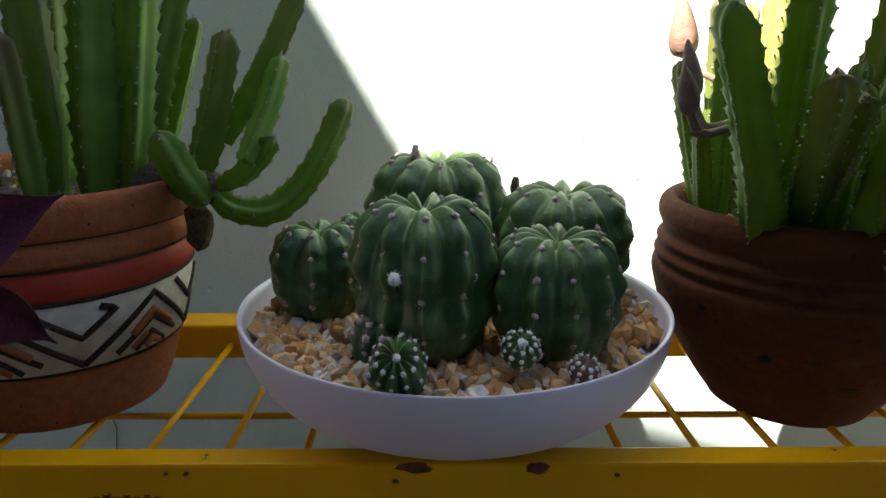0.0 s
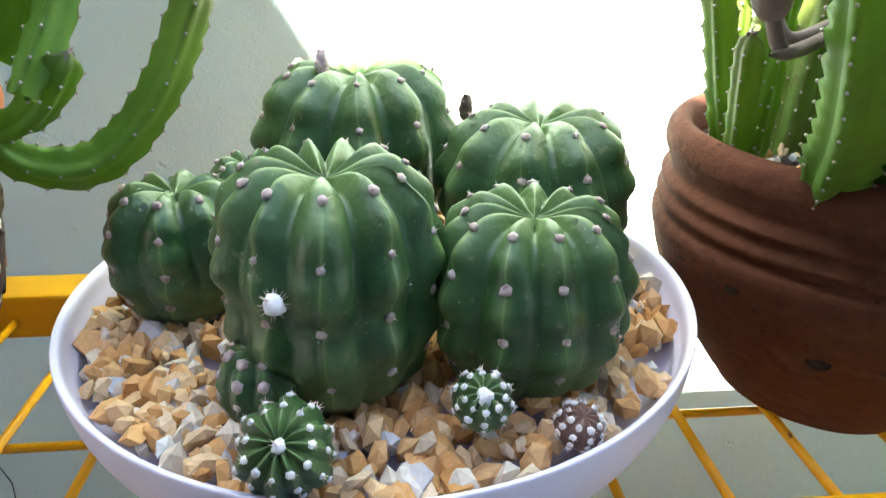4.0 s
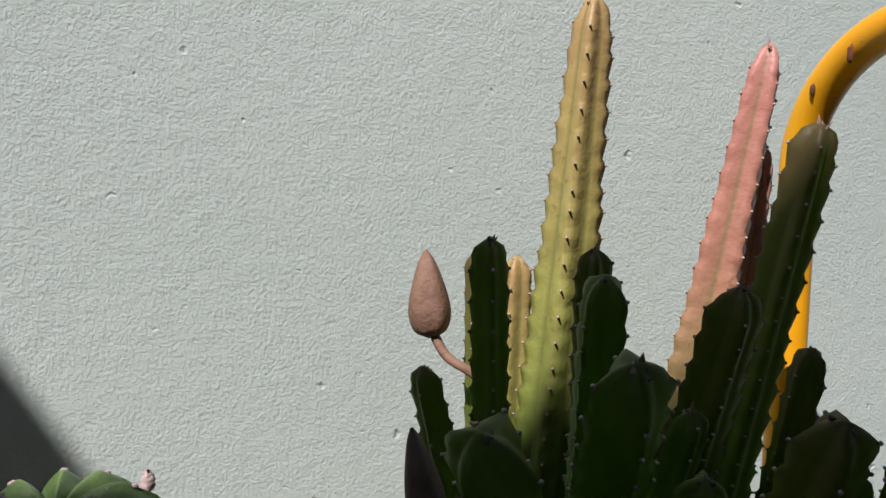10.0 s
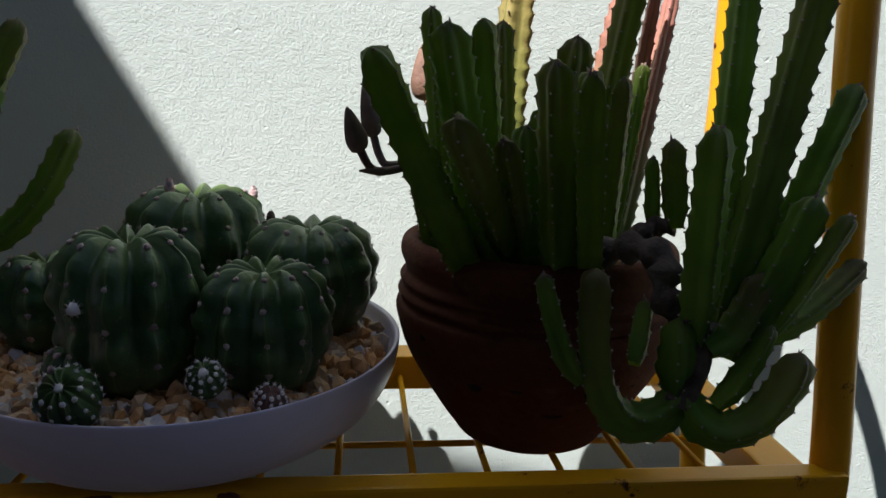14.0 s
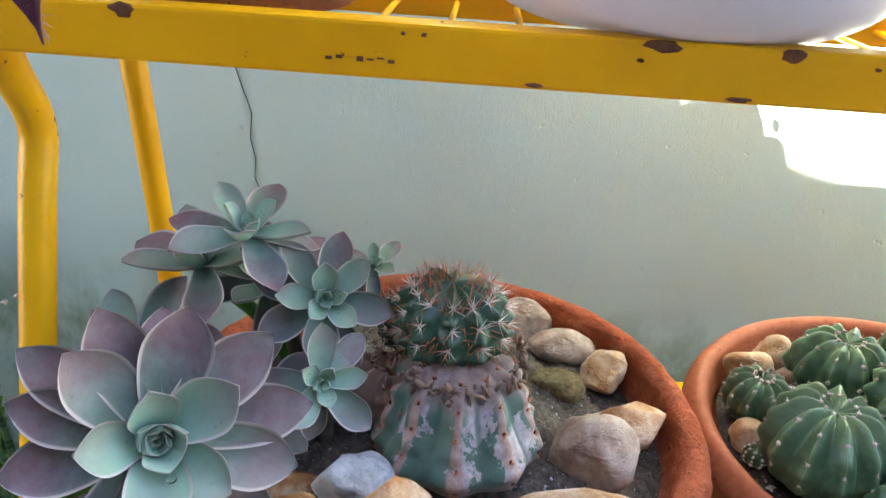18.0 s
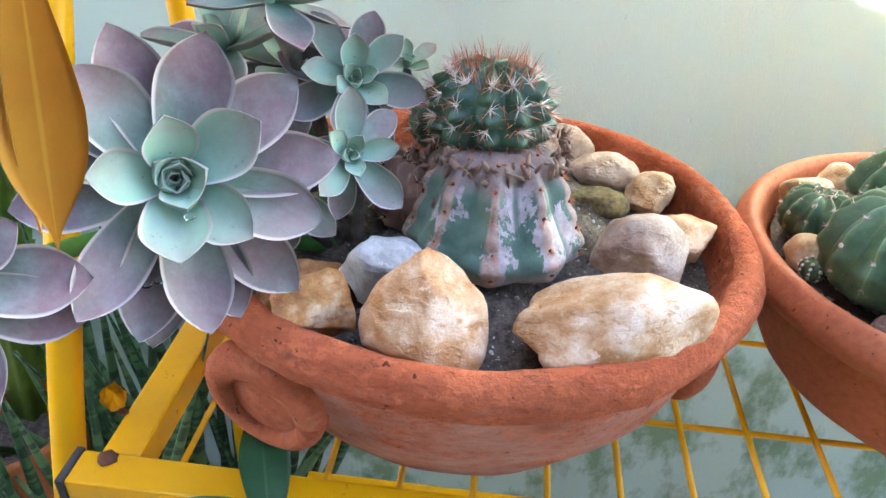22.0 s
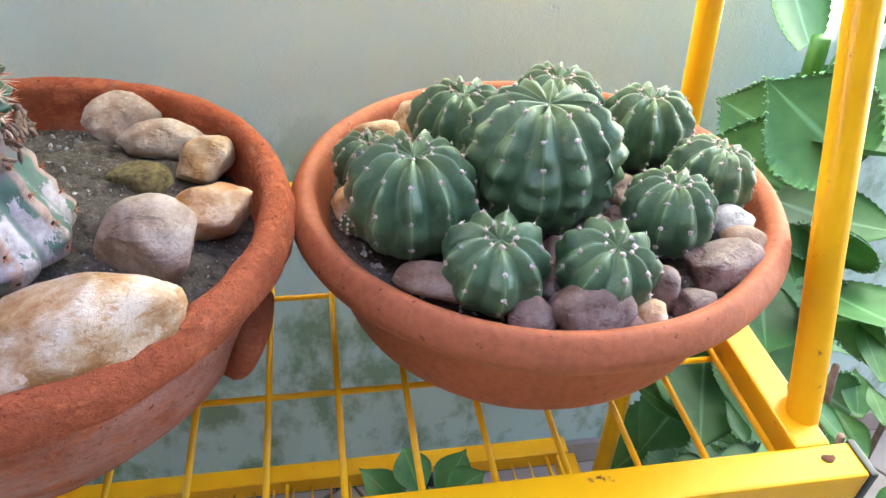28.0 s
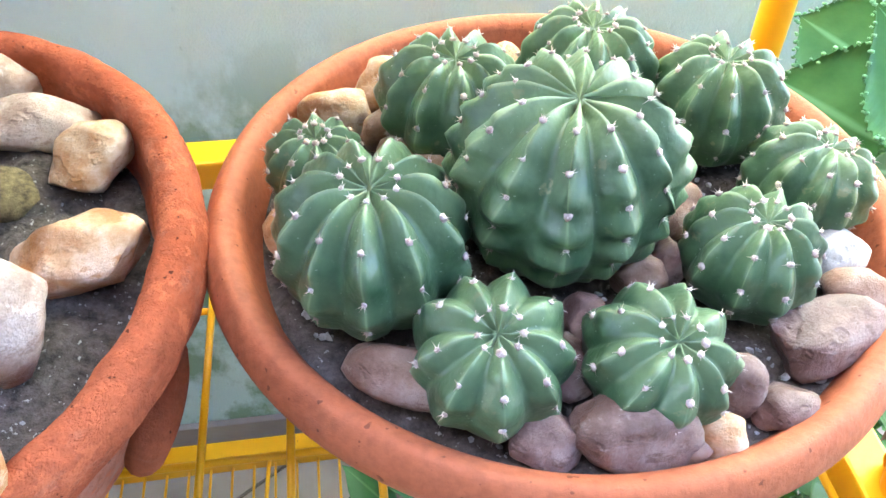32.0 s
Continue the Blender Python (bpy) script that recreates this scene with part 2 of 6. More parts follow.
def make_rosette():
    """Waxy leaf: UV x runs across (0.5 the midrib), UV y from the base to the tip."""
    m = material("ghost_plant_leaf", (0.3, 0.36, 0.33), 0.5, 0.35)
    u, v = uv_of(m)
    mid = m.node_tree.nodes.new("ShaderNodeMath")
    mid.operation = "PINGPONG"
    mid.inputs[1].default_value = 0.5
    link(m, u, mid.inputs[0])
    rim = ramp(m, mid.outputs[0], [(0.0, grey(1.0)), (0.030, grey(0.8)), (0.062, grey(0))])
    tipm = ramp(m, v, [(0.35, grey(0)), (0.9, grey(0.7))])
    blush = mix(m, ramp(m, noise_at(m, 30, 5, 0.6), [(0.36, grey(0)), (0.66, grey(1))]), (0.085, 0.120, 0.102), (0.130, 0.098, 0.102))
    young = ramp(m, m.node_tree.nodes.new("ShaderNodeObjectInfo").outputs["Alpha"], [(0.0, grey(0)), (1.0, grey(1))])
    mint = mix(m, noise_at(m, 45, 4), (0.20, 0.34, 0.235), (0.32, 0.48, 0.35))
    col = mix(m, ramp(m, v, [(0.0, grey(0.75)), (0.5, grey(0))]), mix(m, young, blush, mint), (0.12, 0.25, 0.18))
    col = mix(m, mix(m, 1.0, tipm, ramp(m, noise_at(m, 26, 4), [(0.42, grey(0)), (0.66, grey(0.9))]), "MULTIPLY"), col, (0.24, 0.105, 0.125))
    bloom = ramp(m, noise_at(m, 75, 6, 0.75), [(0.42, grey(0)), (0.70, grey(0.22))])
    col = mix(m, bloom, col, (0.36, 0.41, 0.41))
    flecks = ramp(m, noise_at(m, 210, 3, 0.6), [(0.66, grey(0)), (0.72, grey(0.5))])
    col = mix(m, flecks, col, (0.07, 0.075, 0.08))
    paint(m, mix(m, rim, col, (0.50, 0.41, 0.39)), ramp(m, noise_at(m, 35, 4), [(0.3, grey(0.38)), (0.7, grey(0.62))]))
    bump(m, noise_at(m, 80, 4), 0.2, 0.002)
    return m


def make_stone(name, dark, light, vein):
    m = material(name, light, 0.55, 0.45)
    c = random_of(m)
    base = ramp(m, noise_at(m, 31, 7, 0.66), [(0.40, dark), (0.51, light), (0.62, vein)])
    band = ramp(m, noise_at(m, 48, 7, 0.7, stretch=(1, 1, 2.4)), [(0.55, grey(0)), (0.62, grey(0.8))])
    col = mix(m, band, base, dark)
    crust = ramp(m, noise_at(m, 85, 8, 0.75), [(0.58, grey(0)), (0.64, grey(0.6))])
    col = mix(m, crust, col, tuple(min(0.8, c * 1.06 + 0.03) for c in vein))
    speck = ramp(m, noise_at(m, 300, 3, 0.6), [(0.64, grey(0)), (0.70, grey(0.45))])
    col = mix(m, speck, col, tuple(0.5 * c for c in light))
    tint = ramp(m, c, [(0.0, (0.92, 0.92, 0.92)), (0.5, (1, 1, 1)), (1.0, (1.0, 0.86, 0.74))])
    paint(m, mix(m, 1.0, col, tint, "MULTIPLY"), ramp(m, noise_at(m, 40, 4), [(0.3, grey(0.28)), (0.7, grey(0.6))]))
    bump(m, noise_at(m, 60, 9, 0.72), 0.45, 0.005)
    bump(m, noise_at(m, 240, 6, 0.7), 0.35, 0.0015)
    bump(m, ramp(m, noise_at(m, 28, 4, 0.5, stretch=(1, 1, 2)), [(0.40, grey(0)), (0.43, grey(1))]), 0.35, 0.004)
    return m


def make_gravel():
    m = material("gravel_chips", (0.6, 0.4, 0.2), 0.6, 0.4)
    hue = ramp(m, island_random(m), [(0.0, (0.56, 0.27, 0.08)), (0.30, (0.72, 0.40, 0.15)), (0.60, (0.78, 0.53, 0.28)), (0.84, (0.76, 0.64, 0.48)), (0.95, (0.74, 0.68, 0.60)), (1.0, (0.52, 0.55, 0.62))])
    fine = ramp(m, noise_at(m, 220, 5, 0.7), [(0.3, grey(0.72)), (0.65, grey(1))])
    paint(m, mix(m, 1.0, hue, fine, "MULTIPLY"))
    bump(m, noise_at(m, 200, 4), 0.4, 0.001)
    return m


def make_soil():
    m = material("potting_soil", (0.06, 0.045, 0.035), 0.95, 0.1)
    base = ramp(m, noise_at(m, 120, 6, 0.75), [(0.3, (0.03, 0.023, 0.019)), (0.7, (0.19, 0.155, 0.13))])
    grit = ramp(m, noise_at(m, 330, 2), [(0.66, grey(0)), (0.70, grey(0.8))])
    paint(m, mix(m, grit, base, (0.45, 0.42, 0.38)))
    bump(m, noise_at(m, 180, 5, 0.7), 0.9, 0.006)
    return m


def make_leaf(name, dark, light, rough=0.45, through_light=0.25, vein=None):
    m = material(name, light, rough, 0.4)
    u, v = uv_of(m)
    col = ramp(m, noise_at(m, 22, 5), [(0.3, dark), (0.7, light)])
    if vein:
        mid = m.node_tree.nodes.new("ShaderNodeMath")
        mid.operation = "PINGPONG"
        mid.inputs[1].default_value = 0.5
        link(m, u, mid.inputs[0])
        col = mix(m, ramp(m, mid.outputs[0], [(0.46, grey(0)), (0.49, grey(0.8))]), col, vein)
    paint(m, col)
    b = m.node_tree.nodes["Principled BSDF"]
    if through_light:
        tr = m.node_tree.nodes.new("ShaderNodeBsdfTranslucent")
        link(m, col, tr.inputs[0])
        sh = m.node_tree.nodes.new("ShaderNodeMixShader")
        sh.inputs[0].default_value = through_light
        link(m, b.outputs[0], sh.inputs[1])
        link(m, tr.outputs[0], sh.inputs[2])
        link(m, sh.outputs[0], m.node_tree.nodes["Material Output"].inputs[0])
    bump(m, noise_at(m, 90, 4), 0.25, 0.002)
    return m


def make_plain(name, a, b, scale, rough, strength=0.2, spec=0.4):
    m = material(name, a, rough, spec)
    paint(m, ramp(m, noise_at(m, scale, 5, 0.6), [(0.3, a), (0.7, b)]))
    bump(m, noise_at(m, scale * 6, 4), strength, 0.002)
    return m


def make_sword():
    m = material("banded_sword_leaf", (0.06, 0.13, 0.06), 0.5, 0.35)
    tone = ramp(m, noise_at(m, 9, 4), [(0.3, (0.045, 0.11, 0.045)), (0.7, (0.095, 0.175, 0.075))])
    bands = ramp(m, noise_at(m, 16, 3, 0.5, stretch=(0.5, 0.5, 5.0)), [(0.46, grey(1)), (0.52, grey(0))])
    paint(m, mix(m, bands, tone, (0.018, 0.05, 0.022)))
    bump(m, noise_at(m, 90, 3), 0.2, 0.001)
    return m


WALL = make_wall()
YELLOW = make_yellow()
RUST = make_plain("rusty_patch", (0.05, 0.02, 0.012), (0.20, 0.07, 0.03), 90, 0.95, 0.6)
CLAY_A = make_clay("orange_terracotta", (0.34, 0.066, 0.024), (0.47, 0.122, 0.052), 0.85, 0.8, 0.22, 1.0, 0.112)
CLAY_LUG = make_clay("orange_terracotta_lug", (0.33, 0.070, 0.028), (0.46, 0.130, 0.060), 0.85, 0.8, 0.25, 0.8)
CLAY_B = make_clay("smooth_terracotta", (0.34, 0.087, 0.037), (0.46, 0.138, 0.062), 0.6, 0.6, 0.06, 0.22)
CLAY_R = make_clay("brown_terracotta", (0.085, 0.028, 0.013), (0.16, 0.054, 0.026), 0.85, 0.6, 0.10)
CLAY_L = make_clay("carved_terracotta", (0.30, 0.09, 0.035), (0.42, 0.15, 0.06), 0.8, 0.7, 0.06)
RED = make_plain("red_band_paint", (0.36, 0.03, 0.02), (0.46, 0.06, 0.03), 40, 0.6)
WHITE = make_plain("white_slip_paint", (0.40, 0.36, 0.28), (0.60, 0.55, 0.46), 70, 0.8, 0.3)
# Black of the frieze lines; also paints the shade inside hollows.
BLACK = make_plain("black_line_and_shade_paint", (0.015, 0.010, 0.008), (0.06, 0.03, 0.02), 90, 0.9)
BOWL = make_plain("white_plastic", (0.68, 0.64, 0.77), (0.72, 0.68, 0.81), 12, 0.35, 0.03)
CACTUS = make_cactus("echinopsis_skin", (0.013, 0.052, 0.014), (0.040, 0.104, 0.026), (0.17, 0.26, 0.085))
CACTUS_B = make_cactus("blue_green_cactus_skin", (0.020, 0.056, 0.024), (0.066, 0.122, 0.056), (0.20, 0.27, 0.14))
OLD = make_cork_skin("corky_cactus_skin")
STUMP = make_cactus("withered_cactus_skin", (0.07, 0.035, 0.025), (0.20, 0.10, 0.075), (0.34, 0.20, 0.15))
HEAD = make_cactus("cactus_head_skin", (0.008, 0.034, 0.016), (0.022, 0.070, 0.030), (0.055, 0.105, 0.05))
TUFT = make_plain("areole_wool", (0.28, 0.18, 0.165), (0.64, 0.54, 0.50), 300, 0.95)
WOOL = make_plain("white_wool", (0.66, 0.64, 0.64), (0.82, 0.80, 0.80), 300, 0.95)
SPINE = make_plain("pale_spine", (0.58, 0.42, 0.36), (0.76, 0.66, 0.60), 120, 0.6)
SPINE_R = make_plain("rusty_spine", (0.38, 0.085, 0.03), (0.58, 0.18, 0.07), 120, 0.6)
STEM = make_stem()
BURNT = make_sunburnt("sunburnt_stem_skin", (0.42, 0.215, 0.135), (0.46, 0.20, 0.155))
YELLOWED = make_sunburnt("yellowed_stem_skin", (0.33, 0.33, 0.085), (0.40, 0.27, 0.11))
TOOTH = make_plain("stem_tooth", (0.26, 0.21, 0.17), (0.50, 0.44, 0.38), 300, 0.8)
WOODY = make_plain("woody_stem", (0.045, 0.032, 0.022), (0.17, 0.14, 0.11), 60, 0.9, 0.7)
ROSE = make_rosette()
STONE_W = make_stone("quartz_stone", (0.38, 0.17, 0.055), (0.52, 0.33, 0.195), (0.66, 0.51, 0.40))
STONE_C = make_stone("pale_pink_quartz", (0.28, 0.17, 0.12), (0.44, 0.315, 0.24), (0.56, 0.45, 0.38))
STONE_A = make_stone("amber_stone", (0.30, 0.10, 0.02), (0.52, 0.25, 0.08), (0.68, 0.50, 0.34))
STONE_P = make_stone("pink_pebble", (0.20, 0.105, 0.065), (0.30, 0.185, 0.135), (0.38, 0.27, 0.22))
STONE_G = make_stone("grey_stone", (0.32, 0.30, 0.29), (0.50, 0.48, 0.47), (0.62, 0.60, 0.59))
STONE_V = make_stone("violet_pebble", (0.12, 0.06, 0.042), (0.22, 0.13, 0.105), (0.29, 0.215, 0.19))
STONE_D = make_stone("dark_pebble", (0.04, 0.045, 0.055), (0.10, 0.11, 0.13), (0.2, 0.2, 0.22))
GRAVEL = make_gravel()
# Dark paint for the added wall, so that it bounces little light.
BLOCKER_DARK = make_plain("dark_blocker_paint", (0.06, 0.075, 0.09), (0.09, 0.11, 0.13), 3, 0.9)
SOIL = make_soil()
MOSS = make_plain("mossy_clod", (0.06, 0.042, 0.018), (0.27, 0.20, 0.085), 260, 0.95, 1.0)
BROADLEAF = make_leaf("serrated_leaf", (0.05, 0.165, 0.045), (0.115, 0.27, 0.085), 0.4, 0.35, (0.22, 0.45, 0.22))
DARKLEAF = make_leaf("dark_green_leaf", (0.015, 0.06, 0.025), (0.04, 0.12, 0.05), 0.35, 0.1, (0.06, 0.14, 0.06))
FRESHLEAF = make_leaf("fresh_green_leaf", (0.045, 0.16, 0.025), (0.11, 0.28, 0.05), 0.4, 0.3, (0.16, 0.34, 0.1))
DROP = material("water_drop", (1, 1, 1), 0.02, 0.5)
DROP.node_tree.nodes["Principled BSDF"].inputs["Transmission Weight"].default_value = 1.0
DROP.node_tree.nodes["Principled BSDF"].inputs["IOR"].default_value = 1.33
HERBLEAF = make_leaf("herb_leaf", (0.035, 0.12, 0.03), (0.075, 0.21, 0.06), 0.4, 0.2, (0.12, 0.26, 0.09))
GOLDLEAF = make_leaf("yellowed_leaf", (0.38, 0.16, 0.015), (0.54, 0.28, 0.03), 0.4, 0.45, (0.56, 0.33, 0.05))
SWORD = make_sword()
PURPLE = make_plain("purple_petal", (0.075, 0.012, 0.03), (0.15, 0.035, 0.075), 60, 0.75, 0.5)
PETALHAIR = make_plain("petal_hair", (0.30, 0.12, 0.24), (0.52, 0.32, 0.46), 200, 0.7)
PALEPETAL = make_plain("pale_petal_back", (0.42, 0.38, 0.34), (0.58, 0.54, 0.48), 60, 0.7)
BUD = make_plain("flower_bud", (0.15, 0.085, 0.052), (0.27, 0.165, 0.105), 60, 0.7, 0.4)
DARKBUD = make_plain("brown_flower_bud", (0.14, 0.098, 0.075), (0.27, 0.20, 0.16), 80, 0.75)
FLOOR = make_plain("floor_tile", (0.29, 0.225, 0.185), (0.37, 0.295, 0.245), 12, 0.55, 0.05)
GROUT = make_plain("tile_grout", (0.10, 0.07, 0.05), (0.16, 0.12, 0.09), 40, 0.95)
BLACKPOT = make_plain("black_plastic", (0.015, 0.015, 0.016), (0.035, 0.035, 0.037), 30, 0.4, 0.05)
# Blue-grey of the unseen slabs, picked to cool the light they bounce.
SLAB_GREY = make_plain("shade_slab_grey", (0.11, 0.135, 0.16), (0.15, 0.18, 0.21), 8, 0.9)
TWIG = make_plain("dry_twig", (0.16, 0.09, 0.06), (0.30, 0.19, 0.14), 80, 0.9, 0.5)


# ---- mesh helpers ----
def mesh_of(name, verts, faces, mats, uvs=None, slots=None, smooth=True):
    me = bpy.data.meshes.new(name)
    me.from_pydata([tuple(v) for v in verts], [], [tuple(int(i) for i in f) for f in faces])
    for m in mats if isinstance(mats, (list, tuple)) else [mats]:
        me.materials.append(m)
    if slots is not None:
        me.polygons.foreach_set("material_index", np.array(slots, dtype=np.int32))
    me.polygons.foreach_set("use_smooth", np.full(len(me.polygons), bool(smooth)))
    if uvs is not None:
        lay = me.uv_layers.new(name="UVMap")
        loops = np.zeros(len(me.loops), dtype=np.int32)
        me.loops.foreach_get("vertex_index", loops)
        lay.data.foreach_set("uv", np.array(uvs, dtype=np.float32)[loops].ravel())
    me.update()
    return me


def part(name, shape, mat, parent=None, label=""):
    """Links a shape (verts, faces, and perhaps uvs and material slots) as one mesh under a thing or part."""
    verts, faces, *rest = shape
    uvs = rest[0] if rest else None
    slots = rest[1] if len(rest) > 1 else None
    smooth = rest[2] if len(rest) > 2 else True
    ob = new(name, mesh_of(name, verts, faces, mat, uvs, slots, smooth))
    if parent is not None:
        ob.parent = parent
    if label:
        tagged(ob, label)
    return ob


def thing(name, at, label, category, group=""):
    ob = new(name)
    ob.empty_display_size = 0.02
    ob.location = at
    return tagged(ob, label, category, group)


def grid_faces(nu, nv, wrap=True, base=0):
    i, j = np.meshgrid(np.arange(nu - 1), np.arange(nv if wrap else nv - 1), indexing="ij")
    k = (j + 1) % nv
    f = np.stack([i * nv + j, i * nv + k, (i + 1) * nv + k, (i + 1) * nv + j], -1).reshape(-1, 4)
    return f + base


def joined(*shapes):
    vs, fs, us, ss, n = [], [], [], [], 0
    for k, (v, f, *rest) in enumerate(shapes):
        v = np.asarray(v, float)
        vs.append(v)
        fs += [tuple(int(a) + n for a in q) for q in f]
        us.append(np.asarray(rest[0], float) if rest and rest[0] is not None else np.zeros((len(v), 2)))
        ss += list(rest[1]) if len(rest) > 1 and rest[1] is not None else [0] * len(f)
        n += len(v)
    return np.concatenate(vs), fs, np.concatenate(us), ss


def slotted(shape, slot):
    v, f, *rest = shape
    return v, f, (rest[0] if rest else None), [slot] * len(f)


def lathe(profile, n=72, wobble=0.0, seed=0, oval=1.0):
    p = np.array(profile, float)
    a = np.linspace(0, 2 * np.pi, n, endpoint=False)
    r = p[:, 0][:, None] * np.ones(n)
    if wobble:
        for i in range(len(p)):
            for j in range(n):
                r[i, j] *= 1 + wobble * noise.noise(Vector((2.2 * math.cos(a[j]) + seed, 2.2 * math.sin(a[j]), p[i, 1] * 14)))
    x, y = r * np.cos(a), r * np.sin(a) * oval
    z = p[:, 1][:, None] * np.ones(n)
    v = np.stack([x, y, z], -1).reshape(-1, 3)
    return v, list(map(tuple, grid_faces(len(p), n)))


def smooth_profile(points, steps=5):
    """A rounded line through the given (radius, height) points."""
    p = np.array(points, float)
    q = np.vstack([2 * p[0] - p[1], p, 2 * p[-1] - p[-2]])
    out = []
    for i in range(1, len(q) - 2):
        for t in np.linspace(0, 1, steps, endpoint=False):
            a, b, c, d = q[i - 1 : i + 3]
            out.append(0.5 * (2 * b + (c - a) * t + (2 * a - 5 * b + 4 * c - d) * t * t + (3 * b - a - 3 * c + d) * t**3))
    return out + [p[-1]]


def frames_along(path):
    p = np.array(path, float)
    t = np.gradient(p, axis=0)
    t /= np.linalg.norm(t, axis=1)[:, None]
    ref = np.array([0, 0, 1.0]) if abs(t[0][2]) < 0.9 else np.array([1.0, 0, 0])
    n = np.cross(ref, t[0])
    n /= np.linalg.norm(n)
    out = []
    for k in range(len(p)):
        n = n - t[k] * (n @ t[k])
        n /= np.linalg.norm(n)
        out.append((p[k], n, np.cross(t[k], n)))
    return out


def tube(path, radius, n=12, cap=True):
    fr = frames_along(path)
    a = np.linspace(0, 2 * np.pi, n, endpoint=False)
    rr = radius if hasattr(radius, "__len__") else [radius] * len(fr)
    v = np.array([c + r * (math.cos(t) * e1 + math.sin(t) * e2) for (c, e1, e2), r in zip(fr, rr) for t in a])
    f = list(map(tuple, grid_faces(len(fr), n)))
    if cap:
        f += [tuple(range(n))[::-1], tuple(range((len(fr) - 1) * n, len(fr) * n))]
    return v, f


def rbox(lo, hi, bevel=0.002):
    bm = bmesh.new()
    lo, hi = Vector(lo), Vector(hi)
    bmesh.ops.create_cube(bm, size=1.0, matrix=Matrix.Translation((lo + hi) / 2) @ Matrix.Diagonal((*(hi - lo), 1)))
    if bevel:
        bmesh.ops.bevel(bm, geom=bm.edges[:], offset=bevel, segments=2, affect="EDGES", profile=0.6)
    v = [tuple(x.co) for x in bm.verts]
    bm.verts.index_update()
    f = [tuple(x.index for x in q.verts) for q in bm.faces]
    bm.free()
    return v, f, None, None, False


ICO = {}


def ico(sub):
    if sub not in ICO:
        bm = bmesh.new()
        bmesh.ops.create_icosphere(bm, subdivisions=sub, radius=1.0)
        bm.verts.index_update()
        ICO[sub] = (np.array([v.co for v in bm.verts]), [tuple(v.index for v in q.verts) for q in bm.faces])
        bm.free()
    return ICO[sub]


def stone_shape(size, seed, chips=5, sub=3, rough=0.12, peak=0.0):
    rnd = np.random.default_rng(seed)
    v, f = ico(sub)
    v = v.copy()
    for _ in range(chips):
        d = rnd.normal(size=3)
        d /= np.linalg.norm(d)
        h = rnd.uniform(0.60, 0.86)
        over = np.maximum(v @ d - h, 0)
        v = v - 0.96 * over[:, None] * d
    off = seed * 7.31
    if peak:
        v[:, :2] *= (1 - peak * v[:, 2])[:, None]
    if rough:
        v = v * (1 + rough * np.array([noise.noise(Vector(p) * 1.6 + Vector((off, 0, 0))) + 0.4 * noise.noise(Vector(p) * 4.5 + Vector((0, off, 0))) for p in v]))[:, None]
    return v * np.array(size), f


def stone(name, at, size, seed, mat, label, turn=0, lean=(0, 0), chips=5, group="stones in the bowl", sub=3, peak=0.0):
    ob = part(name, stone_shape(size, seed, chips, sub, 0.12, peak), mat)
    ob.matrix_world = pose(*at, lean[0], lean[1], turn)
    return tagged(ob, label, "stone", group)


def spike(base, tip, r, n=4):
    base, tip = np.array(base, float), np.array(tip, float)
    d = tip - base
    e1 = np.cross(d, [0.3, 0.5, 0.81])
    e1 /= np.linalg.norm(e1) + 1e-12
    e2 = np.cross(d, e1)
    e2 /= np.linalg.norm(e2) + 1e-12
    a = np.linspace(0, 2 * np.pi, n, endpoint=False)
    v = [base + r * (math.cos(t) * e1 + math.sin(t) * e2) for t in a] + [tip]
    return np.array(v), [(k, (k + 1) % n, n) for k in range(n)]


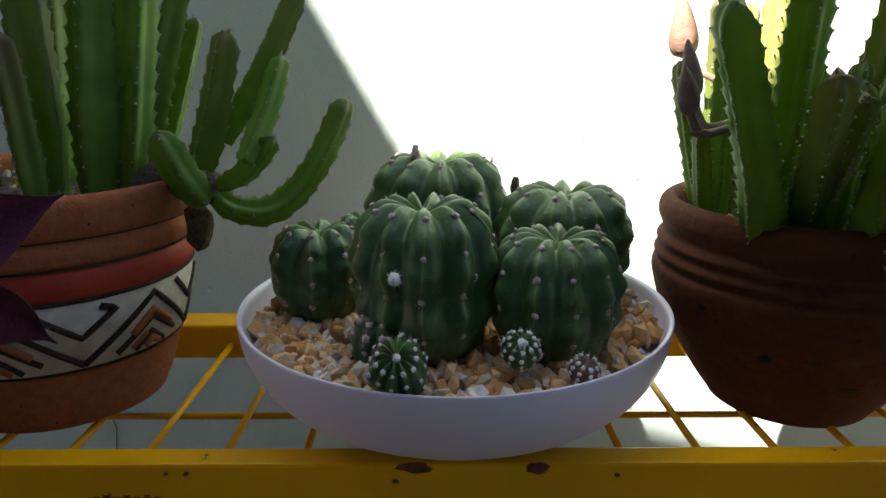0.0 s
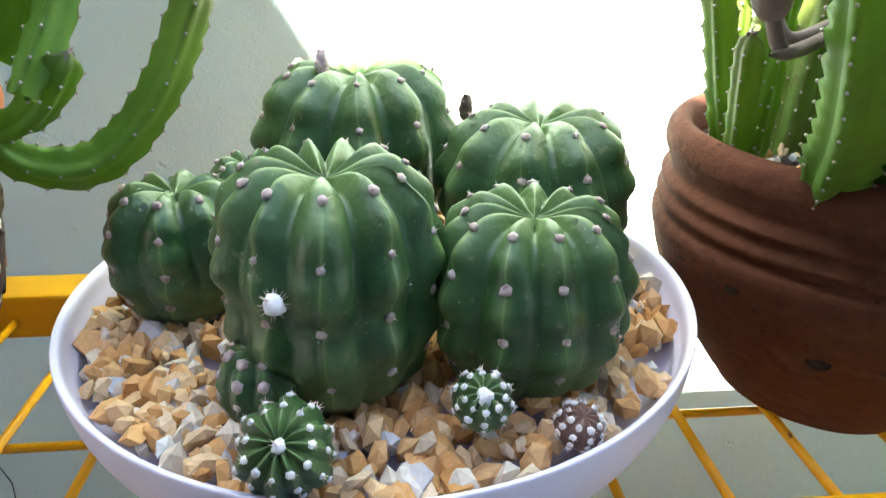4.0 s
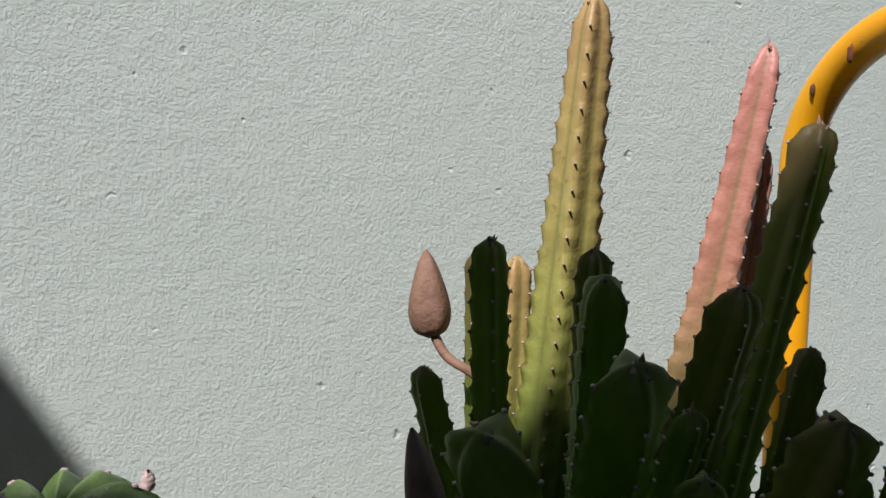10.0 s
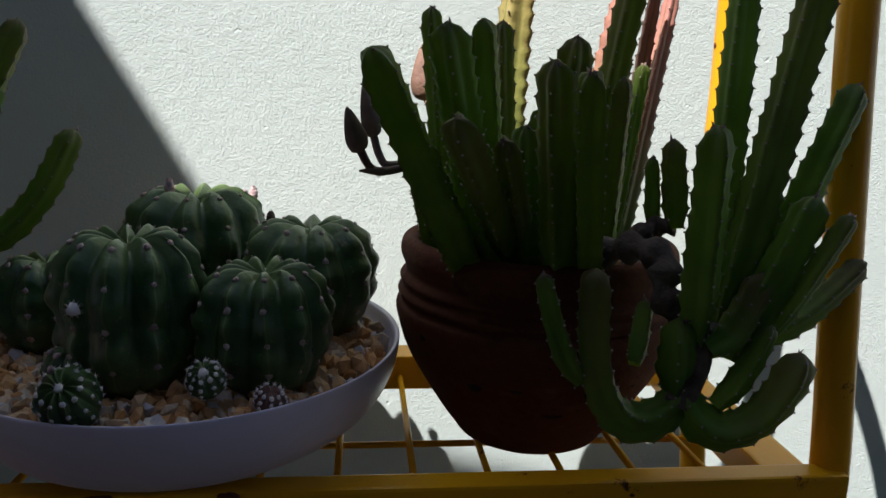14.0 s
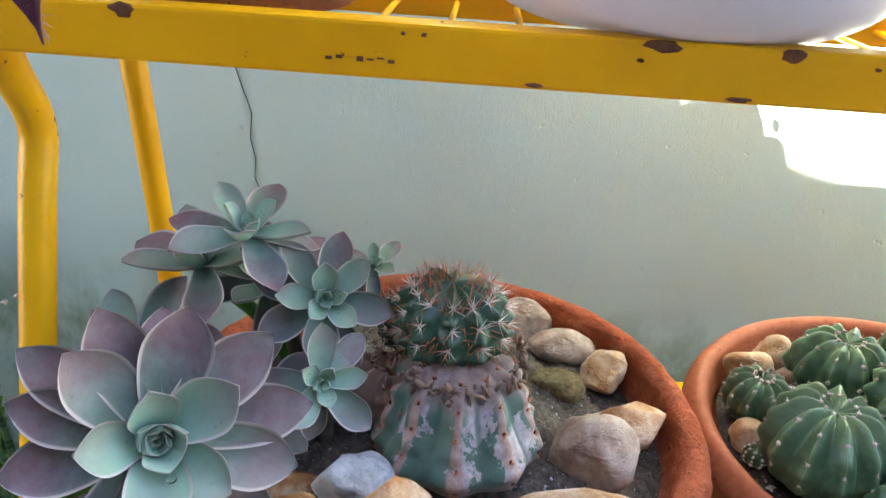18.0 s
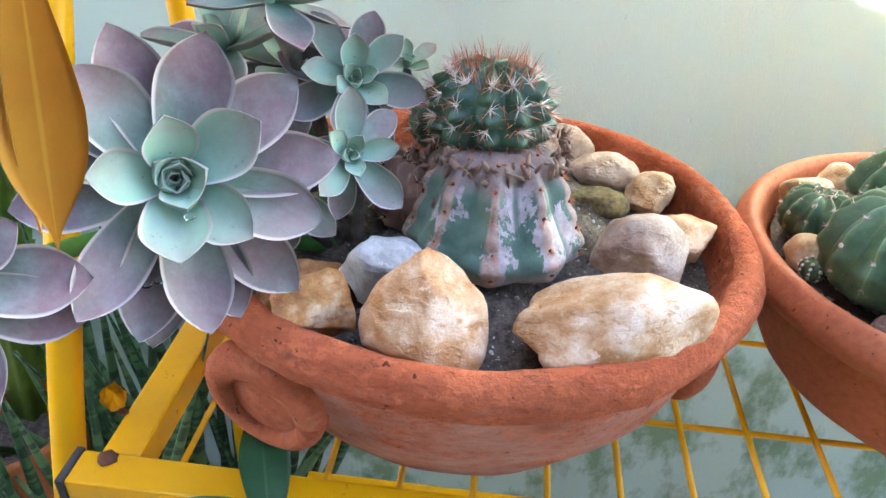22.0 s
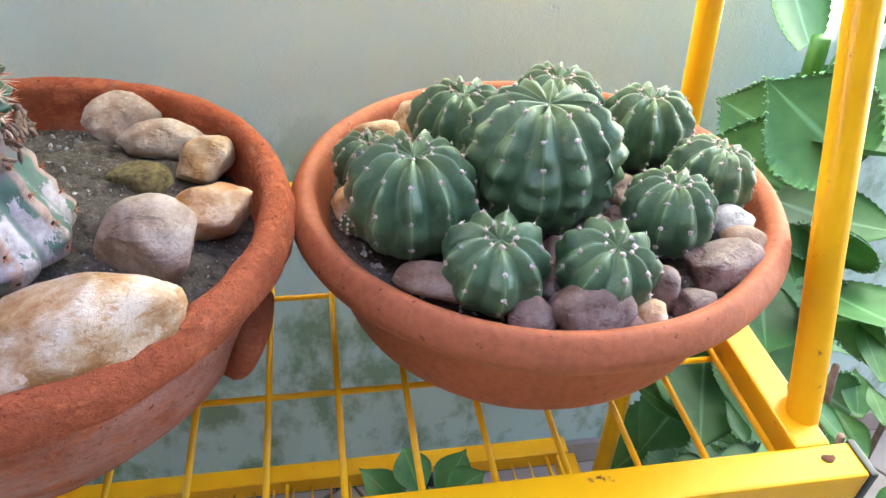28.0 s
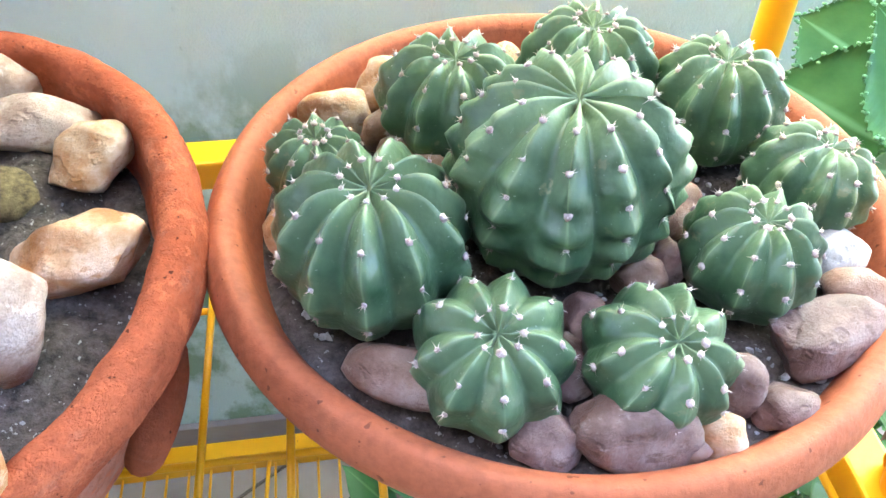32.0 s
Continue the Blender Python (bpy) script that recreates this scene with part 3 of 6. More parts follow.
def cactus(name, at, r, h, ribs, seed, mat, label, group, tilt=(0, 0), depth=0.16, sharp=0.9, dimple=0.16, rows=7, tuft=0.0022, wool=TUFT, waist=0.0, spines=4, spine_len=0.006, spine_mat=None, notch=0.05, full=2.4, sway=0.025, edge_up=0.09, foot=0.0, drops=0, cleft=0.05, spine_r=0.00035):
    """A globular ribbed cactus: its foot is at 'at'; r is the radius, h the height."""
    rnd = np.random.default_rng(seed)
    per = 10
    n, m = ribs * per, 44 if r > 0.02 else 24
    ang = np.linspace(0, 2 * np.pi, n, endpoint=False) + rnd.uniform(0, 6)
    ang = ang + 0.10 / ribs * 2 * np.sin(ang * 3 + seed)
    k = np.arange(n) % per
    dist = 1 - np.abs(k / per - 0.5) * 2
    crest_at = np.arange(ribs) * per
    a = np.linspace(-1.15, math.pi / 2 * 0.985, m)
    vv = np.linspace(0, 1, m)
    out, uv = [], []
    phase = rnd.uniform(0, 1, ribs)
    lumps = rnd.normal(1, 0.035, ribs)

    def surface(i_a, aa, d, jj):
        rho = r * (1 - abs(math.sin(aa)) ** full) ** (1 / full)
        z = h * 0.5 * (math.sin(aa) + math.sin(1.15)) / (1 + math.sin(1.15)) * 2
        rho *= 1 - foot * (1 - i_a) ** 2
        up = max(0.0, (aa + 0.4) / 1.9)
        dep = depth * (0.45 + 1.15 * up)
        f = 1 - dep * d**sharp
        if waist:
            f *= 1 - waist * math.exp(-((i_a - 0.42) / 0.10) ** 2)
        wave = math.cos(2 * math.pi * (rows * i_a + 0.40))
        f *= 1 - notch * (1 - d) * (wave + 0.3) * (1 - up * 0.3)
        lift = dimple * h * (math.exp(-((rho / (0.42 * r)) ** 2)))
        edge = edge_up * h * (1 - d) * math.exp(-(((rho / r) - 0.45) / 0.3) ** 2)
        return rho * f, z - lift + edge - cleft * h * d**sharp * up**1.3

    for i in range(m):
        for j in range(n):
            rho, z = surface(vv[i], a[i], dist[j], j)
            rho *= lumps[((j + per // 2) // per) % ribs]
            w = ang[j] + sway * math.sin(vv[i] * 9 + phase[(j // per) % ribs] * 6)
            out.append((rho * math.cos(w), rho * math.sin(w), z))
            uv.append((dist[j], vv[i]))
    faces = list(map(tuple, grid_faces(m, n)))
    faces.append(tuple(range((m - 1) * n, m * n)))
    ob = thing(name, at, label, "cactus", group)
    ob.rotation_euler = (radians(tilt[0]), radians(tilt[1]), 0)
    part("body", (out, faces, uv), mat, ob)
    shapes = []
    bv, bf = ico(1)
    for c in crest_at:
        for q in range(rows):
            i_a = (q + 0.60) / rows
            if i_a > 0.93:
                continue
            aa = -1.15 + i_a * (math.pi / 2 * 0.985 + 1.15)
            rho, z = surface(i_a, aa, 0, c)
            rho *= lumps[((c + per // 2) // per) % ribs]
            w = ang[c] + sway * math.sin(i_a * 9 + phase[(c // per) % ribs] * 6)
            p = np.array([rho * math.cos(w), rho * math.sin(w), z])
            nrm = np.array([math.cos(aa) * math.cos(ang[c]), math.cos(aa) * math.sin(ang[c]), math.sin(aa)])
            s = tuft * rnd.uniform(0.7, 1.25)
            flat = bv - 0.45 * np.outer(bv @ nrm, nrm)
            shapes.append(slotted((flat * s * rnd.uniform(0.8, 1.15, (len(bv), 1)) + p + nrm * s * 0.1, bf), 0))
            for _ in range(spines):
                d = nrm * 0.7 + rnd.normal(size=3) * 0.75
                d /= np.linalg.norm(d)
                shapes.append(slotted(spike(p, p + d * spine_len * rnd.uniform(0.6, 1.2), spine_r, 3), 1))
    if shapes:
        t = part("areole_wool", joined(*shapes), [wool, spine_mat or SPINE], ob, "small woolly areoles with short spines")
        tagged(t, kind="stuff")
    wet = []
    for _ in range(drops):
        j, i_a = int(rnd.integers(0, n)), rnd.uniform(0.35, 0.9)
        aa = -1.15 + i_a * (math.pi / 2 * 0.985 + 1.15)
        rho, z = surface(i_a, aa, dist[j], j)
        rho *= lumps[((j + per // 2) // per) % ribs]
        p = np.array([rho * math.cos(ang[j]), rho * math.sin(ang[j]), z])
        wet.append((ico(2)[0] * rnd.uniform(0.0007, 0.0017) * np.array([1, 1, 1.3]) + p, ico(2)[1]))
    if wet:
        tagged(part("dew", joined(*wet), DROP, ob, "clear water beads"), kind="stuff")
    return ob


def stem_shape(path, width, seed, taper=0.8, twist=0.0, tooth=0.0125):
    """A four-angled stapelia stem along a path, with small teeth on its edges."""
    rnd = np.random.default_rng(seed)
    p = np.array(path, float)
    seg = np.r_[0, np.cumsum(np.linalg.norm(np.diff(p, axis=0), axis=1))]
    length = seg[-1]
    m = max(14, int(length / 0.0032))
    s = np.linspace(0, length, m)
    p = np.stack([np.interp(s, seg, p[:, k]) for k in range(3)], 1)
    fr = frames_along(p)
    per, n = 6, 24
    k = np.arange(n) % per
    dist = 1 - np.abs(k / per - 0.5) * 2
    ang = np.linspace(0, 2 * np.pi, n, endpoint=False) + rnd.uniform(0, 1.5)
    r0 = width / 2 * 1.06
    v, uv, shapes = [], [], []
    off = rnd.uniform(0, 1, 4)
    for i, (c, e1, e2) in enumerate(fr):
        t = s[i] / length
        end = math.sqrt(max(0.02, 1 - max(0, (t - (1 - 0.55 * width / length)) / (0.55 * width / length)) ** 2)) if t > 1 - 0.55 * width / length else 1
        start = 0.62 + 0.38 * min(1, t / 0.25)
        rr = r0 * end * start * (1 - (1 - taper) * t)
        for j in range(n):
            saw = ((s[i] / tooth + off[j // per % 4]) % 1.0)
            bumpy = 1 + 0.21 * (1 - dist[j]) ** 2 * (saw - 0.3)
            f = (1 - 0.40 * dist[j] ** 0.75) * bumpy
            w = ang[j] + twist * t
            v.append(c + rr * f * (math.cos(w) * e1 + math.sin(w) * e2))
            uv.append((dist[j], t))
    faces = list(map(tuple, grid_faces(m, n)))
    faces.append(tuple(range((m - 1) * n, m * n)))
    body = (np.array(v), faces, np.array(uv), [0] * len(faces))
    bv, bf = ico(1)
    v = np.array(v)
    for edge in range(4):
        q = tooth * (1 - off[edge])
        while q < length * 0.985:
            i = min(m - 1, int(q / length * (m - 1)))
            c, e1, e2 = fr[i]
            pos = v[i * n + edge * per]
            d = pos - c
            shapes.append(slotted((bv * 0.0008 + pos, bf), 1))
            q += tooth
    tip_at, ahead = fr[-1][0], fr[-1][0] - fr[-3][0]
    ahead = ahead / np.linalg.norm(ahead)
    for k in range(7):
        b0 = tip_at + rnd.uniform(-1, 1, 3) * width * 0.10 - ahead * width * 0.12
        shapes.append(slotted(spike(b0, b0 + ahead * rnd.uniform(0.001, 0.003) + rnd.normal(size=3) * 0.0014, 0.0012, 4), 2))
    return joined(body, *shapes)


def bent(b, t, sag, side=0.0):
    b, t = np.array(b, float), np.array(t, float)
    d = t - b
    mid = (b + t) / 2 + np.array([-d[1] * side, d[0] * side, -sag])
    return smooth_profile(np.array([b, mid, t]), 10)


def leaf_shape(length, width, thick, bend=0.3, cup=0.25, tip=1.4, base_w=0.35, nu=14, nv=9, teeth=0, wave=0.0, seed=0, skew=1.15, point=0.85, spoon=False):
    """A leaf along +x from its base, with thickness; it bends up along z by 'bend' and its sides cup up."""
    rnd = np.random.default_rng(seed)
    us, vs_ = np.linspace(0, 1, nu), np.linspace(-1, 1, nv)
    top, bot, uv = [], [], []
    ph = rnd.uniform(0, 6)
    for u in us:
        prof = (base_w * (1 - u) ** 1.5 + math.sin(math.pi * min(1, u**skew)) ** point) if u < 1 else 0
        prof *= max(0.0, 1 - u**(tip * 5)) if u > 0.5 else 1
        if spoon:
            prof = base_w + (1 - base_w) * math.sin(math.pi / 2 * u / 0.62) ** 1.3 if u < 0.62 else max(0.0, 1 - ((u - 0.62) / 0.38) ** 2.1) ** 0.92
        for w in vs_:
            half = width / 2 * max(prof, 0.012)
            if teeth:
                half *= 1 + 0.11 * abs(w) ** 3 * abs(math.sin(u * teeth * math.pi))
            y = w * half
            z = bend * length * u * u + cup * half * w * w + wave * width * math.sin(u * 9 + ph) * w
            th = thick * (1 - abs(w) ** 2.5 * 0.85) * (1 - 0.5 * u) + 1e-4
            top.append((u * length * (1 - 0.15 * abs(bend) * u), y, z + th * 0.3))
            bot.append((u * length * (1 - 0.15 * abs(bend) * u), y, z - th * 0.7))
            uv.append(((w + 1) / 2, u))
    n = len(top)
    f1 = grid_faces(nu, nv, False)
    f2 = grid_faces(nu, nv, False)[:, ::-1] + n
    rim = []
    border = [i * nv for i in range(nu)] + [(nu - 1) * nv + j for j in range(1, nv)] + [i * nv + nv - 1 for i in range(nu - 2, -1, -1)] + [j for j in range(nv - 2, 0, -1)]
    for a, b in zip(border, border[1:] + border[:1]):
        rim.append((a, b, b + n, a + n))
    return np.array(top + bot), [tuple(q) for q in f1[:, ::-1]] + [tuple(q) for q in f2[:, ::-1]] + rim, np.array(uv + uv)


def basis(normal, spin=0.0):
    q = Vector((0, 0, 1)).rotation_difference(Vector(normal).normalized())
    return q.to_matrix().to_4x4() @ Matrix.Rotation(spin, 4, "Z")


def rosette(parent, at, normal, size, seed, leaves=22, name="rosette", rows=None):
    """A rosette of thick pointed leaves; outer ones lie flat and are larger. Rows give each leaf's bearing, length, width, lean and youth."""
    rnd = random.Random(seed)
    hub = part(name, (ico(1)[0] * size * 0.08, ico(1)[1], np.full((len(ico(1)[0]), 2), 0.5)), ROSE, parent)
    if rows is None:
        hub.matrix_local = Matrix.Translation(at) @ basis(normal, rnd.uniform(0, 6))
        rows = []
        for k in range(leaves):
            t = k / (leaves - 1)
            length = size * (0.15 + 0.85 * min(1.0, (1 - t) * 1.3)) * rnd.uniform(0.92, 1.08)
            rows.append((k * 137.508, length, length * (0.42 + 0.18 * t) * rnd.uniform(0.9, 1.1), -24 + 96 * t**1.05 + rnd.uniform(-7, 7), t))
    else:
        z = Vector(normal).normalized()
        x = Vector((1, 0.05, -0.05))
        x = (x - x.dot(z) * z).normalized()
        hub.matrix_local = Matrix.Translation(at) @ Matrix((x, z.cross(x), z)).transposed().to_4x4()
    for k, (turn, length, width, lean, t) in enumerate(rows):
        shape = leaf_shape(length, width, size * 0.075, bend=0.10 + 0.14 * t + rnd.uniform(-0.05, 0.05), cup=0.34 + 0.3 * t, base_w=0.42, seed=seed * 50 + k, nu=20, wave=0.02, spoon=True)
        leaf = part("leaf", shape, ROSE, hub)
        leaf.matrix_local = Matrix.Rotation(radians(turn), 4, "Z") @ Matrix.Translation((size * 0.03, 0, size * 0.05 * t)) @ Matrix.Rotation(-radians(lean), 4, "Y") @ Matrix.Rotation(rnd.uniform(-0.15, 0.15), 4, "X")
        leaf.color = (1, 1, 1, max(0.0, min(1.0, (t - 0.16) * 2.4)))
    return hub


# ---- setting ----
floor_z = -0.38
wall = part("wall_back", rbox((-6, 0.9, floor_z), (7, 1.1, 2.6), 0), WALL)
tagged(wall, "pale green rough plastered garden wall, sunlit and shaded", "wall", kind="structure")
crack_line = [(-0.024, 0.8995, 0.72), (-0.016, 0.8995, 0.675), (-0.006, 0.8995, 0.640), (0.002, 0.8995, 0.613), (-0.002, 0.8995, 0.58), (0.003, 0.8995, 0.555), (0.000, 0.8995, 0.53), (0.008, 0.8995, 0.506), (0.004, 0.8995, 0.46)]
crack = part("hairline_crack", tube(crack_line, 0.0005, 5), BLACK, wall, "thin dark crack in the plaster")
ground = part("floor", ([(-60, -60, floor_z - 0.004), (60, -60, floor_z - 0.004), (60, 60, floor_z - 0.004), (-60, 60, floor_z - 0.004)], [(0, 1, 2, 3)]), GROUT)
tagged(ground, "beige tiled floor with dark joints", "floor", kind="structure")
TILE = None
for i in range(-9, 10):
    for j in range(-9, 10):
        c = Matrix.Rotation(radians(32), 2) @ Vector((i * 0.406, j * 0.406))
        cx, cy = 0.45 + c.x, 0.62 + c.y
        if not (-1.3 < cx < 2.3 and -1.0 < cy < 1.16):
            continue
        corners = [Matrix.Rotation(radians(32), 2) @ Vector(q) + Vector((cx, cy)) for q in ((-0.2, -0.2), (0.2, -0.2), (0.2, 0.2), (-0.2, 0.2))]
        if max(q.y for q in corners) < 0.887:
            if TILE is None:
                TILE = part("tile", rbox((-0.2, -0.2, -0.008), (0.2, 0.2, 0.0), 0.002), FLOOR, ground)
                t = TILE
            else:
                t = new("tile", TILE.data)
                t.parent = ground
            t.location = (cx, cy, floor_z + 0.003)
            t.rotation_euler = (0, 0, radians(32))
            continue
        cut = []
        for p, q in zip(corners, corners[1:] + corners[:1]):
            if p.y <= 0.887:
                cut.append(p)
            if (p.y <= 0.887) != (q.y <= 0.887):
                cut.append(p + (q - p) * ((0.887 - p.y) / (q.y - p.y)))
        if len(cut) > 2:
            n = len(cut)
            edge_v = [(p.x, p.y, z) for z in (floor_z - 0.005, floor_z + 0.003) for p in cut]
            part("tile", (edge_v, [tuple(range(n))[::-1], tuple(range(n, 2 * n))] + [(k, (k + 1) % n, n + (k + 1) % n, n + k) for k in range(n)], None, None, False), FLOOR, ground)
skirting = part("baseboard", rbox((-6, 0.888, floor_z + 0.003), (7, 0.8995, floor_z + 0.06), 0.002), FLOOR)
tagged(skirting, "beige tile skirting along the wall's foot", "baseboard", kind="structure")
# Added unseen roof: its edges are placed to throw the wall's shadow line.
outline = [(-6, -2.6), (7.0, -2.6), (7.0, -1.62), (-0.93, -0.352), (-6, -0.352)]
k = len(outline)
slab = [(x, y, z) for z in (3.0, 3.15) for x, y in outline]
shade_slab_front = part("ceiling", (slab, [tuple(range(k))[::-1], tuple(range(k, 2 * k))] + [(i, (i + 1) % k, k + (i + 1) % k, k + i) for i in range(k)], None, None, False), SLAB_GREY)
tagged(shade_slab_front, "unseen roof slab added to keep sun off the stand", "roof", kind="structure")
# Also added; its right edge throws the slanted shadow on the wall.
shade_slab_side = part("ceiling", rbox((-6, -0.350, 3.0), (-0.93, 1.1, 3.15), 0.005), SLAB_GREY)
tagged(shade_slab_side, "unseen roof slab added for the wall's slanted shadow edge", "roof", kind="structure")

# Added behind the view, unseen, to keep front light off the pots.
light_blocker = part("wall_house", rbox((-6, -2.6, floor_z), (7.0, -2.4, 3.0), 0), BLOCKER_DARK)
tagged(light_blocker, "unseen dark wall added to block light from the front", "wall", kind="structure")

# ---- the yellow stand ----
stand = thing("plant_stand", (0.4, 0.6, floor_z), "yellow enamelled tubular metal plant stand with wire shelves", "plant stand")
off = -Vector(stand.location)


def stand_part(name, shape, mat=YELLOW, label="", parent=None):
    v, *rest = shape
    return part(name, (np.array(v, float) + np.array(off), *rest), mat, parent or stand, label)


def end_frame(x, flip, rear=(-0.010, -0.002, 0.006, 0.010, 0.014, 0.016), low=0.0, twist=0.0, rear_y=(0.768, 0.772, 0.772, 0.755, 0.735, 0.715, 0.700)):
    front = [(x + low - flip * 0.005, 0.20, floor_z), (x + low - flip * 0.003, 0.325, 0.08), (x + low, 0.412, 0.34), (x + low - flip * 0.003, 0.470, 0.50), (x + low * 0.7 - flip * 0.006, 0.528, 0.66), (x + low * 0.4 - flip * 0.010, 0.546, 0.715), (x - flip * 0.013, 0.530, 0.76), (x - flip * 0.015, 0.520, 0.80), (x - flip * 0.016, 0.535, 0.92), (x - flip * 0.018, 0.552, 1.06)]
    arch = [(x - flip * 0.017 + twist * a / math.pi, 0.66 - 0.098 * math.cos(a), 1.13 + 0.092 * math.sin(a)) for a in np.linspace(0.0, math.pi, 11)]
    back = [(x - flip * 0.014 + twist * 0.8, rear_y[0], 1.05), *((x + flip * r, y, z) for r, y, z in zip(rear, rear_y[1:], (0.90, 0.75, 0.5, 0.30, 0.0, floor_z)))]
    return stand_part("end_frame", tube(smooth_profile(front + arch + back, 5), 0.0128, 16), label="bent yellow steel tube hoop with scratched paint")


end_frame(0.862, 1, (-0.011, -0.002, 0.020, 0.026, 0.028, 0.028), 0.0, 0.012, (0.757, 0.745, 0.750, 0.745, 0.730, 0.715, 0.700))
end_frame(-0.052, -1, (0.020, 0.021, 0.006, -0.004, -0.008, -0.010), 0.008)
for x in (0.862, -0.052):
    for y in (0.20, 0.70):
        stand_part("foot_cap", tube([(x, y, floor_z + 0.005), (x, y, floor_z + 0.05)], 0.015, 14), BLACKPOT, "black rubber foot")


def shelf(x0, x1, y0, y1, top, tube_w, wire_x, wire_y, wire_r, drop=0.0, deep=None):
    w = tube_w
    stand_part("front_bar", rbox((x0, y0, top - w), (x1, y0 + (deep or w), top), 0.0025))
    stand_part("back_bar", rbox((x0 + 0.02, y1, top - w - drop), (x1 - 0.02, y1 + w, top - drop), 0.0025))
    for x in (x0 + 0.012, x1 - 0.012 - w):
        stand_part("side_bar", rbox((x, y0 + (deep or w) + 0.001, top - w), (x + w, y1 - 0.001, top - 0.002 - drop * 0.5), 0.0025))
    z = top - w * 0.62
    for x in wire_x:
        stand_part("wire", tube([(x, y0 + (deep or w) * 0.6, z), (x, y1 + w * 0.4, z - drop)], wire_r, 8))
    for y in wire_y:
        stand_part("wire", tube([(x0 + 0.03, y, z - 2 * wire_r - drop * (y - y0) / (y1 - y0)), (x1 - 0.03, y, z - 2 * wire_r - drop * (y - y0) / (y1 - y0))], wire_r, 8))


shelf(-0.045, 0.850, 0.502, 0.757, 0.812, 0.034, [0.0305 + 0.0532 * k for k in range(15)], [0.620], 0.0027, 0.012, 0.019)
shelf(-0.012, 0.880, 0.355, 0.755, 0.357, 0.030, [0.0 + 0.0553 * k for k in range(16)], [0.500, 0.620], 0.0027)
shelf(0.02, 0.845, 0.30, 0.700, -0.070, 0.028, [0.045 + 0.0258 * k for k in range(31)], [0.36, 0.43, 0.50, 0.56], 0.0016)
for bend_ in ([(0.03, 0.612), (0.145, 0.630), (0.227, 0.645), (0.300, 0.650), (0.395, 0.623), (0.412, 0.622), (0.421, 0.640), (0.4255, 0.702)],
              [(0.44, 0.598), (0.510, 0.618), (0.645, 0.650), (0.770, 0.608), (0.787, 0.606), (0.794, 0.630), (0.791, 0.702)]):
    stand_part("bent_wire", tube(smooth_profile([(x, y, -0.0785) for x, y in bend_], 5), 0.0027, 8), label="bent yellow wire hoop")
for x in (-0.010, 0.864):
    curls = []
    for k in range(5):
        v, f, _ = leaf_shape(0.020 + 0.003 * (k % 2), 0.017, 0.0022, bend=0.45, cup=0.7, base_w=0.7, seed=30 + k)
        turn = np.array(Matrix.Rotation(k * 1.26 + 0.4, 3, "Z") @ Matrix.Rotation(radians(-58 + 9 * (k % 3)), 3, "Y"))
        curls.append((v @ turn.T + np.array((x, 0.430, 0.354)), f))
    stand_part("bracket", joined(*curls)[:2], YELLOW, "torn and curled weld tab")
    v, f = stone_shape((0.005, 0.004, 0.0015), 41, 4, 2, 0.6)
    stand_part("rust_patch", (v + np.array((x + 0.008, 0.424, 0.3575)), f), RUST, "flaking rust")
stand_part("end_plug", rbox((0.8795, 0.3535, 0.3255), (0.8860, 0.3865, 0.3585), 0.002), BLACKPOT, "black plastic end plug")
stand_part("end_plug", rbox((-0.0180, 0.3535, 0.3255), (-0.0115, 0.3865, 0.3585), 0.002), BLACKPOT, "black plastic end plug")
rnd = random.Random(5)
for x, y, z, s in [(0.372, 0.512, 0.8105, 1.5), (0.445, 0.512, 0.8105, 1.2), (0.234, 0.5015, 0.806, 0.25), (0.222, 0.5015, 0.806, 0.2), (0.494, 0.5015, 0.804, 0.25), (0.02, 0.512, 0.8105, 1.6), (0.09, 0.507, 0.8105, 0.5), (0.30, 0.5015, 0.7815, 0.7), (0.42, 0.5015, 0.7815, 0.9), (0.80, 0.512, 0.8105, 1.6), (0.856, 0.372, 0.3575, 0.7), (0.008, 0.379, 0.3575, 1.1), (0.70, 0.5015, 0.803, 0.2), (0.36, 0.5015, 0.800, 0.3)]:
    v, f = stone_shape((0.008 * s, 0.006 * s, 0.0012), rnd.randint(1, 999), 4, 2, 0.5)
    stand_part("rust_patch", (v + np.array((x, y, z)), f), RUST, "flaking rust")
for x, s in ((0.372, 1.0), (0.445, 0.8), (0.056, 1.0), (-0.028, 0.7)):
    v, f = stone_shape((0.010 * s, 0.0011, 0.0045 * s), rnd.randint(1, 999), 4, 2, 0.6)
    stand_part("rust_patch", (v + np.array((x, 0.5022, 0.8085)), f), RUST, "flaking rust")
for x, z, s in ((-0.041, 0.600, 1.0), (-0.060, 0.598, 0.7), (-0.050, 0.604, 0.5)):
    v, f = stone_shape((0.0035 * s, 0.0022, 0.0030 * s), rnd.randint(1, 999), 4, 2, 0.6)
    stand_part("paint_chip", (v + np.array((x, 0.4955, z)), f), WHITE, "chip showing pale primer")
for x, y, z, s in ((0.8403, 0.705, 1.204, 1.0), (0.8418, 0.735, 1.185, 0.8), (0.8325, 0.568, 1.15, 0.6), (0.8325, 0.566, 1.12, 0.5), (0.8445, 0.757, 1.10, 0.5)):
    v, f = stone_shape((0.0010, 0.0025 * s, 0.006 * s), rnd.randint(1, 999), 4, 2, 0.6)
    stand_part("rust_patch", (v + np.array((x, y, z)), f), RUST, "scratch through the paint")
for k in range(7):
    stand_part("worn_mark", rbox((0.176 + 0.0062 * k, 0.5012, 0.788 + 0.001 * (k % 3)), (0.180 + 0.0062 * k, 0.5022, 0.790 + 0.001 * (k % 2)), 0), RUST, "worn marking, not readable")

